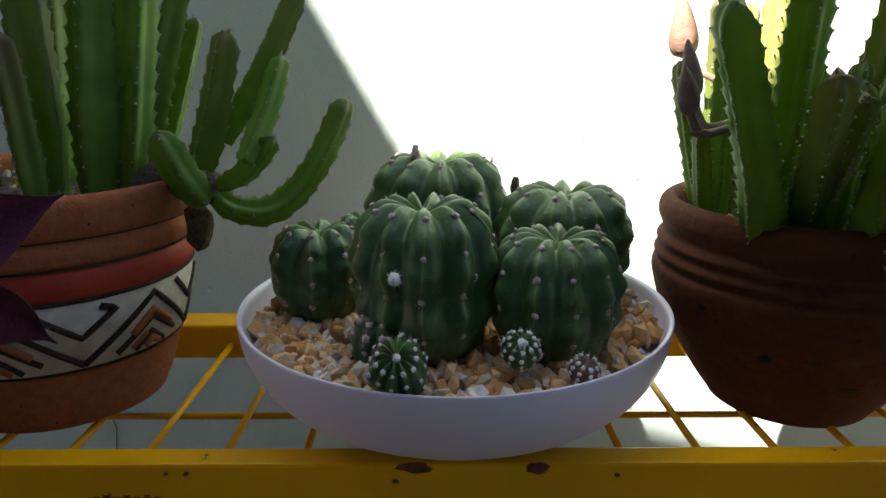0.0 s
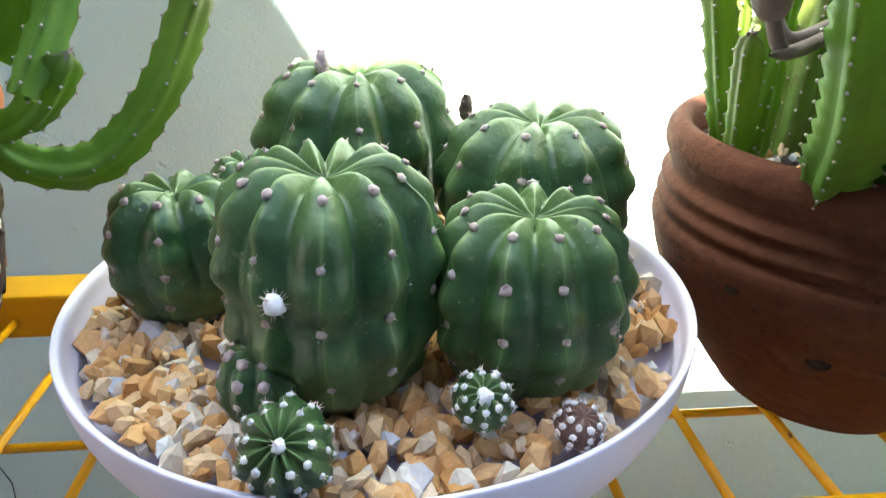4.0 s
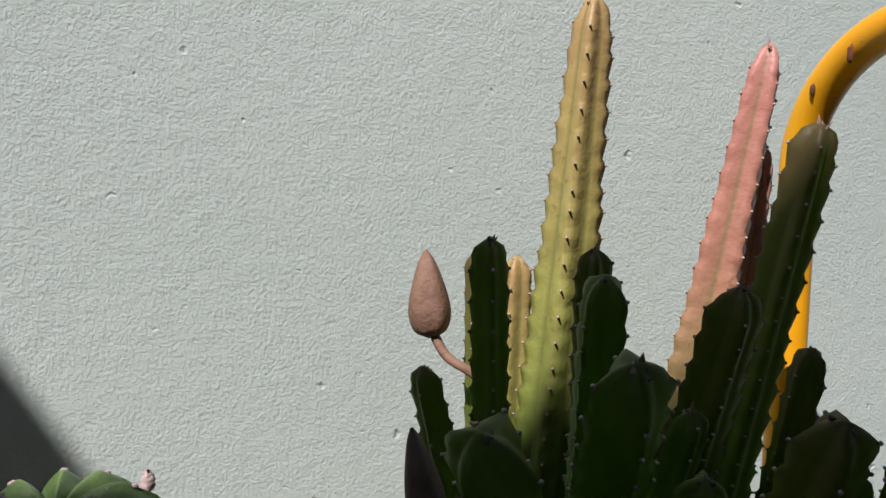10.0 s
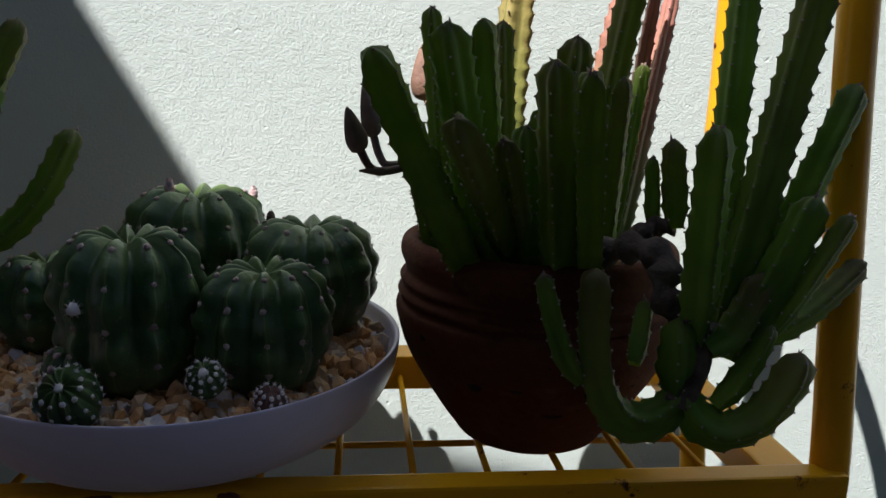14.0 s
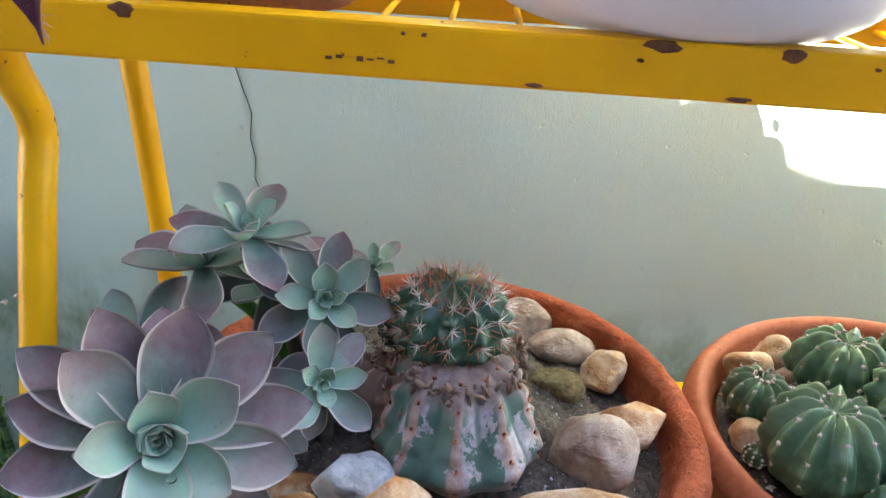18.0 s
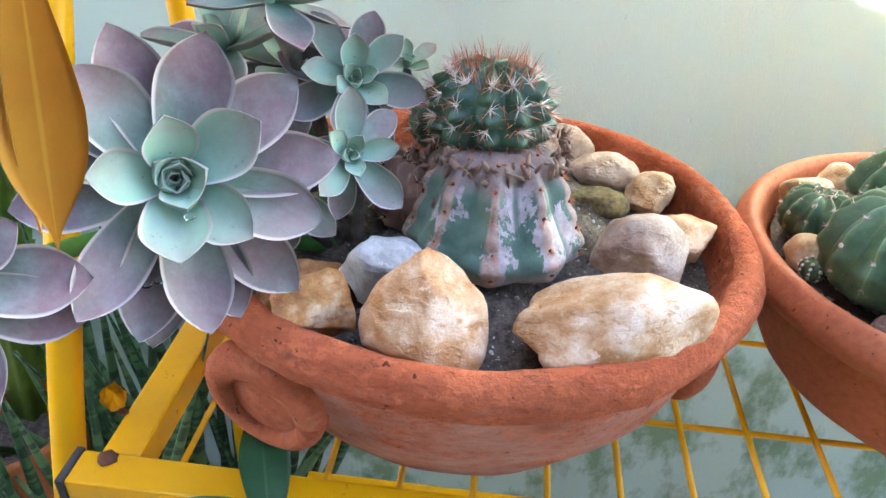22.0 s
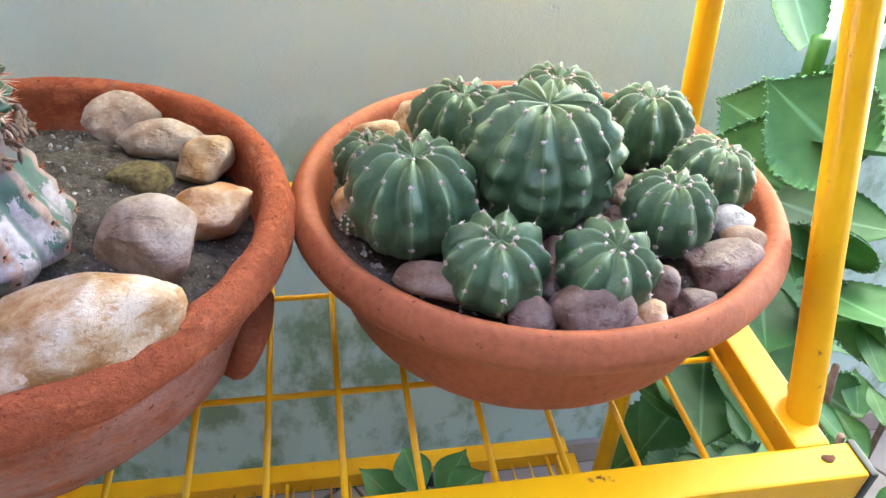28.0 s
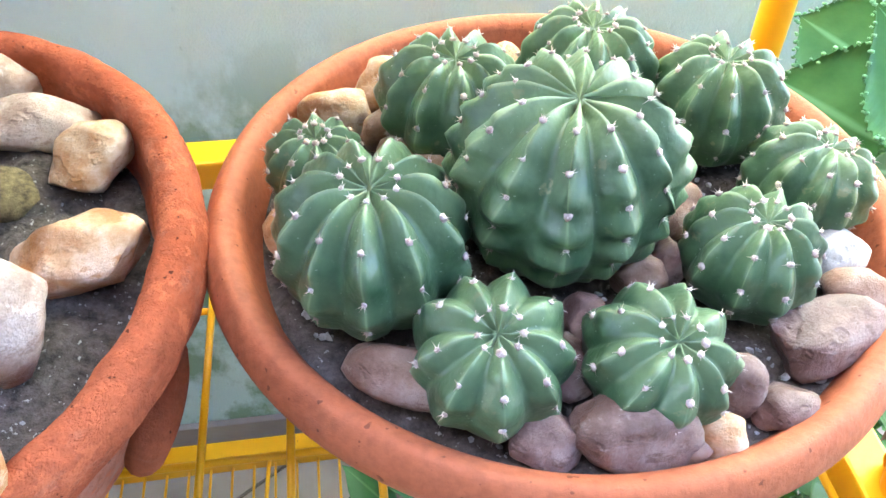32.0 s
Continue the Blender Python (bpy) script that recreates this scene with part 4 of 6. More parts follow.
# ---- pots and bowls ----
def ring(radius, z, r, n=72, m=10):
    a = np.linspace(0, 2 * np.pi, m, endpoint=False)
    return lathe([(radius + r * math.cos(t), z + r * math.sin(t)) for t in a] + [(radius + r, z)], n)


white_bowl = thing("planter_bowl", (0.398, 0.625, 0.798), "shallow white plastic planter bowl on the upper shelf", "bowl")
part("bowl", lathe(smooth_profile([(0.002, 0.008), (0.090, 0.008), (0.119, 0.014), (0.140, 0.030), (0.1522, 0.052), (0.1560, 0.0725), (0.1540, 0.0740), (0.1518, 0.0715), (0.148, 0.060), (0.130, 0.046), (0.002, 0.042)], 5), 120), BOWL, white_bowl)

right_pot = thing("terracotta_pot", (0.663, 0.645, 0.795), "round brown terracotta pot with grooved shoulder and carved hollows", "pot", "terracotta pots")
part("body", lathe(smooth_profile([(0.002, -0.010), (0.052, -0.010), (0.064, -0.001), (0.084, 0.028), (0.102, 0.060), (0.1095, 0.086), (0.1100, 0.096), (0.1065, 0.100), (0.1090, 0.106), (0.1055, 0.111), (0.1075, 0.117), (0.1030, 0.122), (0.1045, 0.128), (0.1075, 0.136), (0.1060, 0.145), (0.1000, 0.149), (0.0945, 0.145), (0.093, 0.133), (0.085, 0.122), (0.002, 0.120)], 5), 96, 0.012, 3), CLAY_R, right_pot)
# Flat black lenses stand for the shade inside the pot's carved hollows.
for a, z, w in ((-2.95, 0.088, 0.006), (-2.62, 0.086, 0.006), (-1.9, 0.062, 0.008), (-1.35, 0.058, 0.009), (-2.2, 0.058, 0.006), (-1.62, 0.040, 0.010), (-1.0, 0.062, 0.006)):
    v, f = ico(2)
    rr = 0.1085 if z > 0.08 else 0.1005 if z > 0.05 else 0.089
    ob = part("carved_hollow", (v * np.array((0.0016, w, 0.005)), f), BLACK, right_pot, "carved hollow with its shade painted black")
    ob.matrix_local = Matrix.Translation((rr * math.cos(a), rr * math.sin(a), z)) @ Matrix.Rotation(a, 4, "Z")

left_pot = thing("painted_pot", (0.095, 0.640, 0.795), "carved terracotta pot with a red band and white zigzag frieze", "pot", "terracotta pots")
prof = [(0.002, 0.0), (0.066, 0.0), (0.076, 0.006), (0.085, 0.030), (0.0895, 0.046), (0.0905, 0.049), (0.0955, 0.072), (0.1010, 0.098), (0.1015, 0.101), (0.1055, 0.122), (0.107, 0.125), (0.110, 0.128), (0.1115, 0.136), (0.109, 0.142), (0.113, 0.146), (0.1165, 0.156), (0.1175, 0.166), (0.114, 0.171), (0.108, 0.169), (0.104, 0.158), (0.098, 0.150), (0.002, 0.148)]
part("body", lathe(smooth_profile(prof, 4), 96, 0.006, 8), CLAY_L, left_pot)
part("red_band", lathe([(0.1018, 0.103), (0.1030, 0.1035), (0.1068, 0.121), (0.1058, 0.122)], 96), RED, left_pot, "glossy red painted band")
part("white_frieze", lathe([(0.0905, 0.050), (0.0918, 0.0505), (0.0965, 0.072), (0.1024, 0.0985), (0.1012, 0.099)], 96), WHITE, left_pot, "worn white slip frieze")
part("groove_line", ring(0.1022, 0.1010, 0.0012), BLACK, left_pot)
part("groove_line", ring(0.0908, 0.0492, 0.0012), BLACK, left_pot)
part("groove_line", ring(0.1095, 0.1435, 0.0012), BLACK, left_pot)
part("groove_line", ring(0.1068, 0.1245, 0.0012), BLACK, left_pot)


def frieze_stroke(points, r=0.0027):
    path = []
    for u, z in points:
        a, zz = u, 0.050 + 0.049 * z
        rad = 0.0916 + (0.1022 - 0.0916) * z
        path.append((rad * math.cos(a), rad * math.sin(a), zz))
    dense = [np.array(path[i]) + (np.array(path[i + 1]) - np.array(path[i])) * t for i in range(len(path) - 1) for t in np.linspace(0, 1, 6, endpoint=False)] + [np.array(path[-1])]
    dense = [p * np.array([s, s, 1]) for p in dense for s in [(0.0916 + 0.0106 * (p[2] - 0.050) / 0.049) / math.hypot(p[0], p[1])]]
    return tube(dense, r, 6)


for k in range(6):
    step = 2 * math.pi / 6
    u0 = -math.pi + (k + 0.3) * step
    part("bare_clay_patch", frieze_stroke([(u0 + 0.14 * step, 0.32), (u0 + 0.30 * step, 0.62), (u0 + 0.50 * step, 0.30)], 0.0030), CLAY_L, left_pot, "clay showing between the lines")
    part("bare_clay_patch", frieze_stroke([(u0 + 0.24 * step, 0.08), (u0 + 0.30 * step, 0.18), (u0 + 0.37 * step, 0.08)], 0.0034), CLAY_L, left_pot, "clay showing between the lines")
    part("zigzag", frieze_stroke([(u0 - 0.20 * step, 0.06), (u0 + 0.30 * step, 0.90), (u0 + 0.80 * step, 0.06)], 0.0024), BLACK, left_pot, "dark carved zigzag line")
    part("zigzag", frieze_stroke([(u0 + 0.02 * step, 0.10), (u0 + 0.30 * step, 0.52), (u0 + 0.55 * step, 0.16)], 0.0024), BLACK, left_pot, "dark carved zigzag line")
    part("zigzag", frieze_stroke([(u0 + 0.16 * step, 0.06), (u0 + 0.30 * step, 0.28), (u0 + 0.43 * step, 0.06)], 0.0022), BLACK, left_pot, "dark carved zigzag line")
    part("zigzag", frieze_stroke([(u0 + 0.52 * step, 0.94), (u0 + 0.80 * step, 0.48), (u0 + 1.02 * step, 0.84), (u0 + 0.92 * step, 0.92)], 0.0024), BLACK, left_pot, "dark carved zigzag line")
    part("zigzag", frieze_stroke([(u0 + 0.14 * step, 0.10), (u0 + 0.25 * step, 0.28), (u0 + 0.34 * step, 0.10)], 0.0018), CLAY_L, left_pot, "bare clay showing through")

bowl_a = thing("terracotta_bowl", (0.254, 0.544, 0.343), "wide orange terracotta bowl with lug handles and a thick rough rim", "bowl", "terracotta bowls")
bowl_shape = lathe(smooth_profile([(0.002, 0.0), (0.122, 0.0), (0.142, 0.010), (0.170, 0.050), (0.188, 0.100), (0.194, 0.126), (0.197, 0.131), (0.208, 0.138), (0.2125, 0.152), (0.208, 0.167), (0.199, 0.172), (0.190, 0.166), (0.186, 0.148), (0.180, 0.128), (0.172, 0.112), (0.002, 0.110)], 7), 260, 0.022, 5)
bv = bowl_shape[0]
lumpy = np.array([noise.noise(Vector((p[0] * 38, p[1] * 38, p[2] * 70))) + 0.6 * noise.noise(Vector((p[0] * 120, p[1] * 120, p[2] * 160))) for p in bv])
bv[:, :2] *= (1 + 0.0085 * lumpy * np.clip((bv[:, 2] - 0.02) / 0.1, 0.1, 1))[:, None]
bv[:, 2] += 0.0013 * np.roll(lumpy, 37) * (bv[:, 2] > 0.1)
bv *= np.array((1.042, 0.967, 0.945))
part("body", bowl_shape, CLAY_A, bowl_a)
for a, out, swing, lift in ((-2.25, 0.190, 0.28, -6), (-0.24, 0.178, 0.22, 22)):
    v, f = ico(3)
    lug = part("lug_handle", (v * np.array((0.012, 0.046 if a < -1 else 0.036, 0.037 if a < -1 else 0.032)) * (1 + 0.05 * np.array([noise.noise(Vector(p) * 3) for p in v]))[:, None], f), CLAY_LUG, bowl_a, "rounded clay lug")
    lug.matrix_local = Matrix.Translation((out * math.cos(a), out * math.sin(a), 0.084 if a < -1 else 0.066)) @ Matrix.Rotation(a + swing, 4, "Z") @ Matrix.Rotation(radians(lift), 4, "Y")
    hoop = part("lug_rim", tube([np.array((0.010 if a < -1 else 0.004, (0.039 if a < -1 else 0.030) * math.cos(t), (0.030 if a < -1 else 0.025) * math.sin(t))) for t in np.linspace(0, 2 * math.pi, 28)], [0.0105 + 0.0045 * math.sin(2 * math.pi * i / 27) for i in range(28)], 12), CLAY_LUG, lug)

bowl_b = thing("terracotta_bowl", (0.665, 0.562, 0.343), "smooth terracotta bowl with a rounded lip, full of small cacti", "bowl", "terracotta bowls")
dish = lathe(smooth_profile([(0.002, 0.0), (0.092, 0.0), (0.110, 0.008), (0.148, 0.042), (0.162, 0.084), (0.168, 0.108), (0.175, 0.116), (0.187, 0.120), (0.1930, 0.133), (0.188, 0.146), (0.181, 0.151), (0.173, 0.146), (0.169, 0.134), (0.163, 0.120), (0.150, 0.108), (0.002, 0.104)], 5), 120, 0.006, 9)
part("body", (dish[0] * np.array((1.02, 0.960, 1.0)), dish[1]), CLAY_B, bowl_b)


def soil_bed(at, radius, seed, label, amp=0.004, mat=SOIL, dome=0.0, oval=1.0):
    rs = np.linspace(0.001, 1, 26)
    n = 72
    v = []
    for r in rs:
        for k in range(n):
            a = 2 * math.pi * k / n
            x, y = r * radius * math.cos(a), r * radius * math.sin(a)
            z = amp * 1.6 * noise.noise(Vector((x * 30 + seed, y * 30, 0))) + amp * noise.noise(Vector((x * 110, y * 110 + seed, 3)))
            v.append((x, y * oval, z + dome * (1 - r * r)))
    ob = part("soil", (v, [tuple(q) for q in grid_faces(len(rs), n)]), mat)
    ob.location = at
    return tagged(ob, label, "soil", kind="stuff")


soil_bed((0.254, 0.544, 0.343 + 0.120), 0.190, 1, "dark gritty potting soil in the wide bowl", 0.006, dome=0.038, oval=0.92)
soil_bed((0.665, 0.555, 0.343 + 0.130), 0.166, 2, "dark gritty potting soil under the pebbles", 0.004)
soil_bed((0.663, 0.645, 0.795 + 0.129), 0.093, 3, "gritty soil in the brown pot", 0.004)
soil_bed((0.095, 0.640, 0.795 + 0.156), 0.102, 4, "gritty soil in the painted pot", 0.004)


def chips(name, at, radius, count, size, seed, label, mat=GRAVEL, dome=0.0, rough=0.0):
    rg = np.random.default_rng(seed)
    shapes = []
    bv, bf = ico(1)
    for k in range(count):
        r, a = radius * math.sqrt(rg.uniform(0, 1)), rg.uniform(0, 2 * math.pi)
        s = size * rg.uniform(0.55, 1.35)
        v = bv.copy()
        for _ in range(4):
            d = rg.normal(size=3)
            d /= np.linalg.norm(d)
            v = v - 0.95 * np.maximum(v @ d - rg.uniform(0.35, 0.75), 0)[:, None] * d
        rot = np.array(Euler(rg.uniform(0, 6, 3)).to_matrix())
        v = (v * np.array([1.25, 0.9, 0.65]) * s) @ rot.T
        z = rg.uniform(-0.3, 0.55) * size + dome * (1 - (r / radius) ** 2)
        shapes.append((v + np.array((r * math.cos(a), r * math.sin(a), z)), bf))
    sv, sf, _, _ = joined(*shapes)
    ob = part(name, (sv, sf, None, None, False), mat)
    ob.location = at
    return tagged(ob, label, "gravel", kind="stuff")


chips("gravel", (0.398, 0.625, 0.792 + 0.0665), 0.1440, 1650, 0.0071, 11, "honey, white and grey chipped gravel filling the white bowl")
chips("gravel", (0.663, 0.645, 0.795 + 0.132), 0.088, 260, 0.0034, 12, "fine yellow gravel on the brown pot's soil")
chips("gravel", (0.665, 0.555, 0.343 + 0.131), 0.156, 360, 0.0022, 13, "fine grey grit on the soil", STONE_G)
chips("gravel", (0.254, 0.544, 0.343 + 0.121), 0.172, 420, 0.0022, 14, "fine grey grit on dark soil", STONE_G, dome=0.035)
chips("gravel", (0.095, 0.640, 0.795 + 0.158), 0.096, 160, 0.0036, 15, "fine gravel on the painted pot's soil")


# ---- cacti in the white bowl ----
G1 = "cacti in the white bowl"
ROUND = dict(depth=0.17, sharp=1.7, dimple=0.14, edge_up=0.02, foot=0.20, notch=0.045, sway=0.035, rows=6, tuft=0.0025, full=2.15, drops=26, cleft=0.085, spines=3, spine_len=0.0035)
gz = 0.856
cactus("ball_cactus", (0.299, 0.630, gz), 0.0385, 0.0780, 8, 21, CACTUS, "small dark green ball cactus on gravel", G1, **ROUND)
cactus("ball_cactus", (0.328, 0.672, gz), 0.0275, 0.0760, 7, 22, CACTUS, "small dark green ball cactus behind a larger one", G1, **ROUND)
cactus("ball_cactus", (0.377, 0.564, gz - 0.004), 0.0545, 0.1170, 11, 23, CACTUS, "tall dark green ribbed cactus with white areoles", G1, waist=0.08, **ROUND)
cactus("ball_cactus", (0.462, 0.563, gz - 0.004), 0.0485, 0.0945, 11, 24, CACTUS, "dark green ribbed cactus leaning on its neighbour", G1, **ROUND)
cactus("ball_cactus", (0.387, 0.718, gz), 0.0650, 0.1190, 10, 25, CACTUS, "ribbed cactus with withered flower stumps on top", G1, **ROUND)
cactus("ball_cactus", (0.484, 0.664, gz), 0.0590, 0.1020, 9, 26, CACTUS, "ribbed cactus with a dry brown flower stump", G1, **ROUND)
cactus("ball_cactus", (0.350, 0.536, gz), 0.0200, 0.0400, 9, 27, CACTUS, "dark offset budding from the foot of a tall cactus", G1, **ROUND)
BABY = dict(depth=0.12, sharp=1.2, dimple=0.06, notch=0.02, rows=6, full=2.2, tuft=0.0015, wool=WOOL, spines=6, spine_len=0.0030)
cactus("cactus_offset", (0.363, 0.503, gz + 0.010), 0.0178, 0.036, 12, 28, CACTUS, "tiny round cactus offset dotted with white tufts", G1, tilt=(42, 0), **BABY)
cactus("cactus_offset", (0.434, 0.514, gz + 0.019), 0.0120, 0.020, 10, 29, CACTUS, "tiny offset with a woolly white crown", G1, tilt=(35, 0), **BABY)
cactus("cactus_offset", (0.470, 0.508, gz + 0.008), 0.0095, 0.015, 9, 30, STUMP, "tiny withered woolly offset", G1, tilt=(20, 10), **BABY)
bv, bf = ico(2)


def wool_ball(at, r, label, mat=WOOL, seed=0):
    rg = np.random.default_rng(seed)
    v = bv * r * (1 + 0.3 * rg.uniform(-1, 1, len(bv)))[:, None]
    sh = [slotted((v, bf), 0)]
    for _ in range(40):
        d = rg.normal(size=3)
        d /= np.linalg.norm(d)
        sh.append(slotted(spike(d * r * 0.7, d * r * 1.7, 0.0003, 3), 1))
    ob = part("wool_tuft", joined(*sh), [mat, SPINE])
    ob.location = at
    return tagged(ob, label, "flower bud")


wool_ball((0.361, 0.5120, 0.925), 0.0038, "white woolly bud on the cactus flank", seed=3)
wool_ball((0.434, 0.502, 0.889), 0.0032, "white woolly crown of a tiny offset", seed=4)
wool_ball((0.363, 0.479, 0.891), 0.0024, "white woolly crown of a tiny offset", seed=5)


def stump(at, h, label, mat, seed):
    rg = np.random.default_rng(seed)
    v, f = lathe(smooth_profile([(0.0008, 0), (0.0032, 0.002), (0.0040, h * 0.4), (0.0030, h * 0.75), (0.0012, h)], 4), 12)
    v = v * (1 + 0.15 * rg.uniform(-1, 1, len(v)))[:, None]
    ob = part("flower_stump", (v, f), mat)
    ob.matrix_world = pose(*at, rg.uniform(-15, 15), rg.uniform(-15, 15), 0)
    return tagged(ob, label, "dry flower", "dry flower stumps")


stump((0.350, 0.744, 0.951), 0.013, "shrivelled grey flower stump", TUFT, 1)
stump((0.368, 0.706, 0.961), 0.014, "shrivelled grey flower stump", TUFT, 2)
stump((0.429, 0.744, 0.952), 0.013, "shrivelled grey flower stump", TUFT, 3)
stump((0.449, 0.706, 0.934), 0.016, "dark brown dry flower stump", DARKBUD, 4)

# ---- cacti in the smooth terracotta bowl ----
G2 = "cacti in the terracotta bowl"
STAR = dict(foot=0.06, edge_up=0.06, depth=0.20, sharp=1.2, dimple=0.10, notch=0.035, rows=5, full=2.15, tuft=0.0019, cleft=0.07, spines=6, spine_len=0.0040)
sz = 0.475
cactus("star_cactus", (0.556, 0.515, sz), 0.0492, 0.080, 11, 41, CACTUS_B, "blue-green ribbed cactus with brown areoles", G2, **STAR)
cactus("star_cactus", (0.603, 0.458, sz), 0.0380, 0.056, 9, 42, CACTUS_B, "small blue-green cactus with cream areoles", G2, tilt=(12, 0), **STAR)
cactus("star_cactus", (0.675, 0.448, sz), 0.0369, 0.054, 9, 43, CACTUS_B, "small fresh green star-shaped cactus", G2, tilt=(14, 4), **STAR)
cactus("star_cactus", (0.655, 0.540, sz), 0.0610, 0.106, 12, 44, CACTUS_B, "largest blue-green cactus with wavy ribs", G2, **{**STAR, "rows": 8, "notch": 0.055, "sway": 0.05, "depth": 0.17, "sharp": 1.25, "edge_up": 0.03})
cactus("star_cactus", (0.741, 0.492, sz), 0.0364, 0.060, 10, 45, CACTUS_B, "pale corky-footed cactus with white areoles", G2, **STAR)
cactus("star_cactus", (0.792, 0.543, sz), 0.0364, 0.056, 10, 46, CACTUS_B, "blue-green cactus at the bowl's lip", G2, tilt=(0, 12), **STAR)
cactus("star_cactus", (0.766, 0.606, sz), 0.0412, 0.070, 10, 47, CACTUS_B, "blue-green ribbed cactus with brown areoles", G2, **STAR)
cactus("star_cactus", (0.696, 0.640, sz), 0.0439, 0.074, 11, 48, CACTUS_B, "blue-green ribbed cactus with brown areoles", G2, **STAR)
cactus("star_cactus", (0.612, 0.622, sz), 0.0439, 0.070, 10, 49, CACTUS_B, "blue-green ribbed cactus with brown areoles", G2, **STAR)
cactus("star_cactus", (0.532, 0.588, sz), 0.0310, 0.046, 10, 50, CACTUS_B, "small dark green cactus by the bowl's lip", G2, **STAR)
cactus("cactus_offset", (0.516, 0.530, sz), 0.010, 0.016, 8, 51, CACTUS_B, "tiny woolly offset at the lip", G2, **BABY)
cactus("cactus_offset", (0.776, 0.498, sz + 0.004), 0.008, 0.014, 8, 52, CACTUS_B, "tiny woolly offset beside a pebble", G2, **BABY)

# ---- the old grafted cactus ----
old = thing("melon_cactus", (0.270, 0.505, 0.500), "old two-storey cactus, corky grey-green base under a spiny green head", "cactus")
trunk = cactus("base", (0, 0, 0), 0.0475, 0.074, 10, 61, OLD, "", "", depth=0.20, sharp=0.95, dimple=0.0, edge_up=0.0, rows=5, notch=0.03, full=4.2, foot=-0.68, tuft=0.0016, wool=BLACK, spines=12, spine_len=0.0060, spine_mat=SPINE_R, cleft=0.0)
head = cactus("head", (0, 0, 0), 0.0470, 0.066, 12, 62, HEAD, "", "", depth=0.20, sharp=0.9, dimple=0.0, edge_up=0.0, rows=6, notch=0.085, full=2.3, tuft=0.0018, wool=TUFT, spines=14, spine_len=0.0125, spine_mat=SPINE, spine_r=0.00062)
for group, dz, lbl in ((trunk, 0.0, "corky grey-green ribbed base"), (head, 0.056, "dark green spiny head")):
    for ob in list(group.children):
        was = ob.name.split(".")[0]
        ob.parent = old
        ob.name = {"body": "base" if dz == 0 else "head", "areole_wool": "spine_wool"}[was]
        ob.location = (0, 0, dz) if dz == 0 else (-0.008, 0.030, dz)
        if was == "body":
            tagged(ob, lbl)
    bpy.data.objects.remove(group)
rg = np.random.default_rng(8)
crown = []
for _ in range(230):
    a, r = rg.uniform(0, 6.28), 0.028 * math.sqrt(rg.uniform(0, 1))
    b = np.array((r * math.cos(a), r * math.sin(a), 0.056 - 0.3 * r))
    d = np.array((math.cos(a) * 0.35, math.sin(a) * 0.35, 1.0)) + rg.normal(size=3) * 0.25
    crown.append(spike(b, b + d / np.linalg.norm(d) * rg.uniform(0.014, 0.030), 0.0007, 3))
cr = part("spine_tuft", joined(*crown), SPINE_R, old, "tuft of rust-red spines")
cr.location = (-0.008, 0.030, 0.056)
low = []
for _ in range(220):
    a, zz = rg.uniform(0, 6.28), rg.uniform(0.004, 0.05)
    rr = 0.045 * math.sqrt(max(0.1, 1 - ((zz - 0.031) / 0.036) ** 2)) * 0.97
    b = np.array((rr * math.cos(a), rr * math.sin(a), zz))
    d = np.array((math.cos(a), math.sin(a), -0.1)) + rg.normal(size=3) * 0.5
    low.append(spike(b, b + d / np.linalg.norm(d) * rg.uniform(0.008, 0.017), 0.0005, 3))
lw = part("spine_fringe", joined(*low), SPINE_R, old, "rust-brown spines round the head")
lw.location = (-0.008, 0.030, 0.056)
tagged(lw, kind="stuff")
tagged(cr, kind="stuff")
flakes = []
for _ in range(130):
    a = rg.uniform(-3.8, 0.7)
    zz = rg.uniform(0.064, 0.080) if a > -2.3 else rg.uniform(0.020, 0.080)
    rr = 0.053 - 0.25 * (zz - 0.055)
    c = np.array((rr * math.cos(a), rr * math.sin(a) + 0.012, zz))
    v, f = ico(1)
    turn = np.array(Euler(rg.uniform(0, 6, 3)).to_matrix())
    flakes.append(((v * np.array((0.006, 0.0025, 0.0009)) * rg.uniform(0.5, 1.3) * rg.uniform(0.7, 1.3, (len(v), 1))) @ turn.T + c, f))
fl = part("dead_skin", joined(*flakes), TWIG, old, "torn dry skin between base and head")
tagged(fl, kind="stuff")
cactus("ribbed_cactus", (0.214, 0.528, 0.492), 0.036, 0.058, 9, 63, STUMP, "brown withered ribbed cactus stump behind leaves", "", depth=0.2, sharp=0.8, rows=5, wool=RUST, spines=4, spine_len=0.008)
cactus("ribbed_cactus", (0.222, 0.560, 0.545), 0.022, 0.040, 8, 64, HEAD, "small dark spiny offset beside the old cactus", "", depth=0.2, sharp=0.8, rows=5, spines=6, spine_len=0.010)

# ---- stones ----
b = 0.470
stone("stone", (0.200, 0.440, b + 0.036), (0.031, 0.026, 0.030), 1, STONE_G, "pale grey faceted quartz stone on soil", 20, (12, 10), 12, sub=4)
stone("stone", (0.168, 0.398, b + 0.034), (0.029, 0.024, 0.026), 2, STONE_A, "rounded amber and white stone", 0, (0, 0), 7, sub=4)
stone("stone", (0.238, 0.393, b + 0.038), (0.040, 0.026, 0.045), 3, STONE_W, "upright triangular cream and ochre quartz stone", 5, (-20, 4), 5, sub=4, peak=0.36)
stone("stone", (0.344, 0.408, b + 0.038), (0.074, 0.034, 0.030), 4, STONE_W, "large flat cream and apricot quartz stone", 10, (-14, -8), 7, sub=4, peak=0.10)
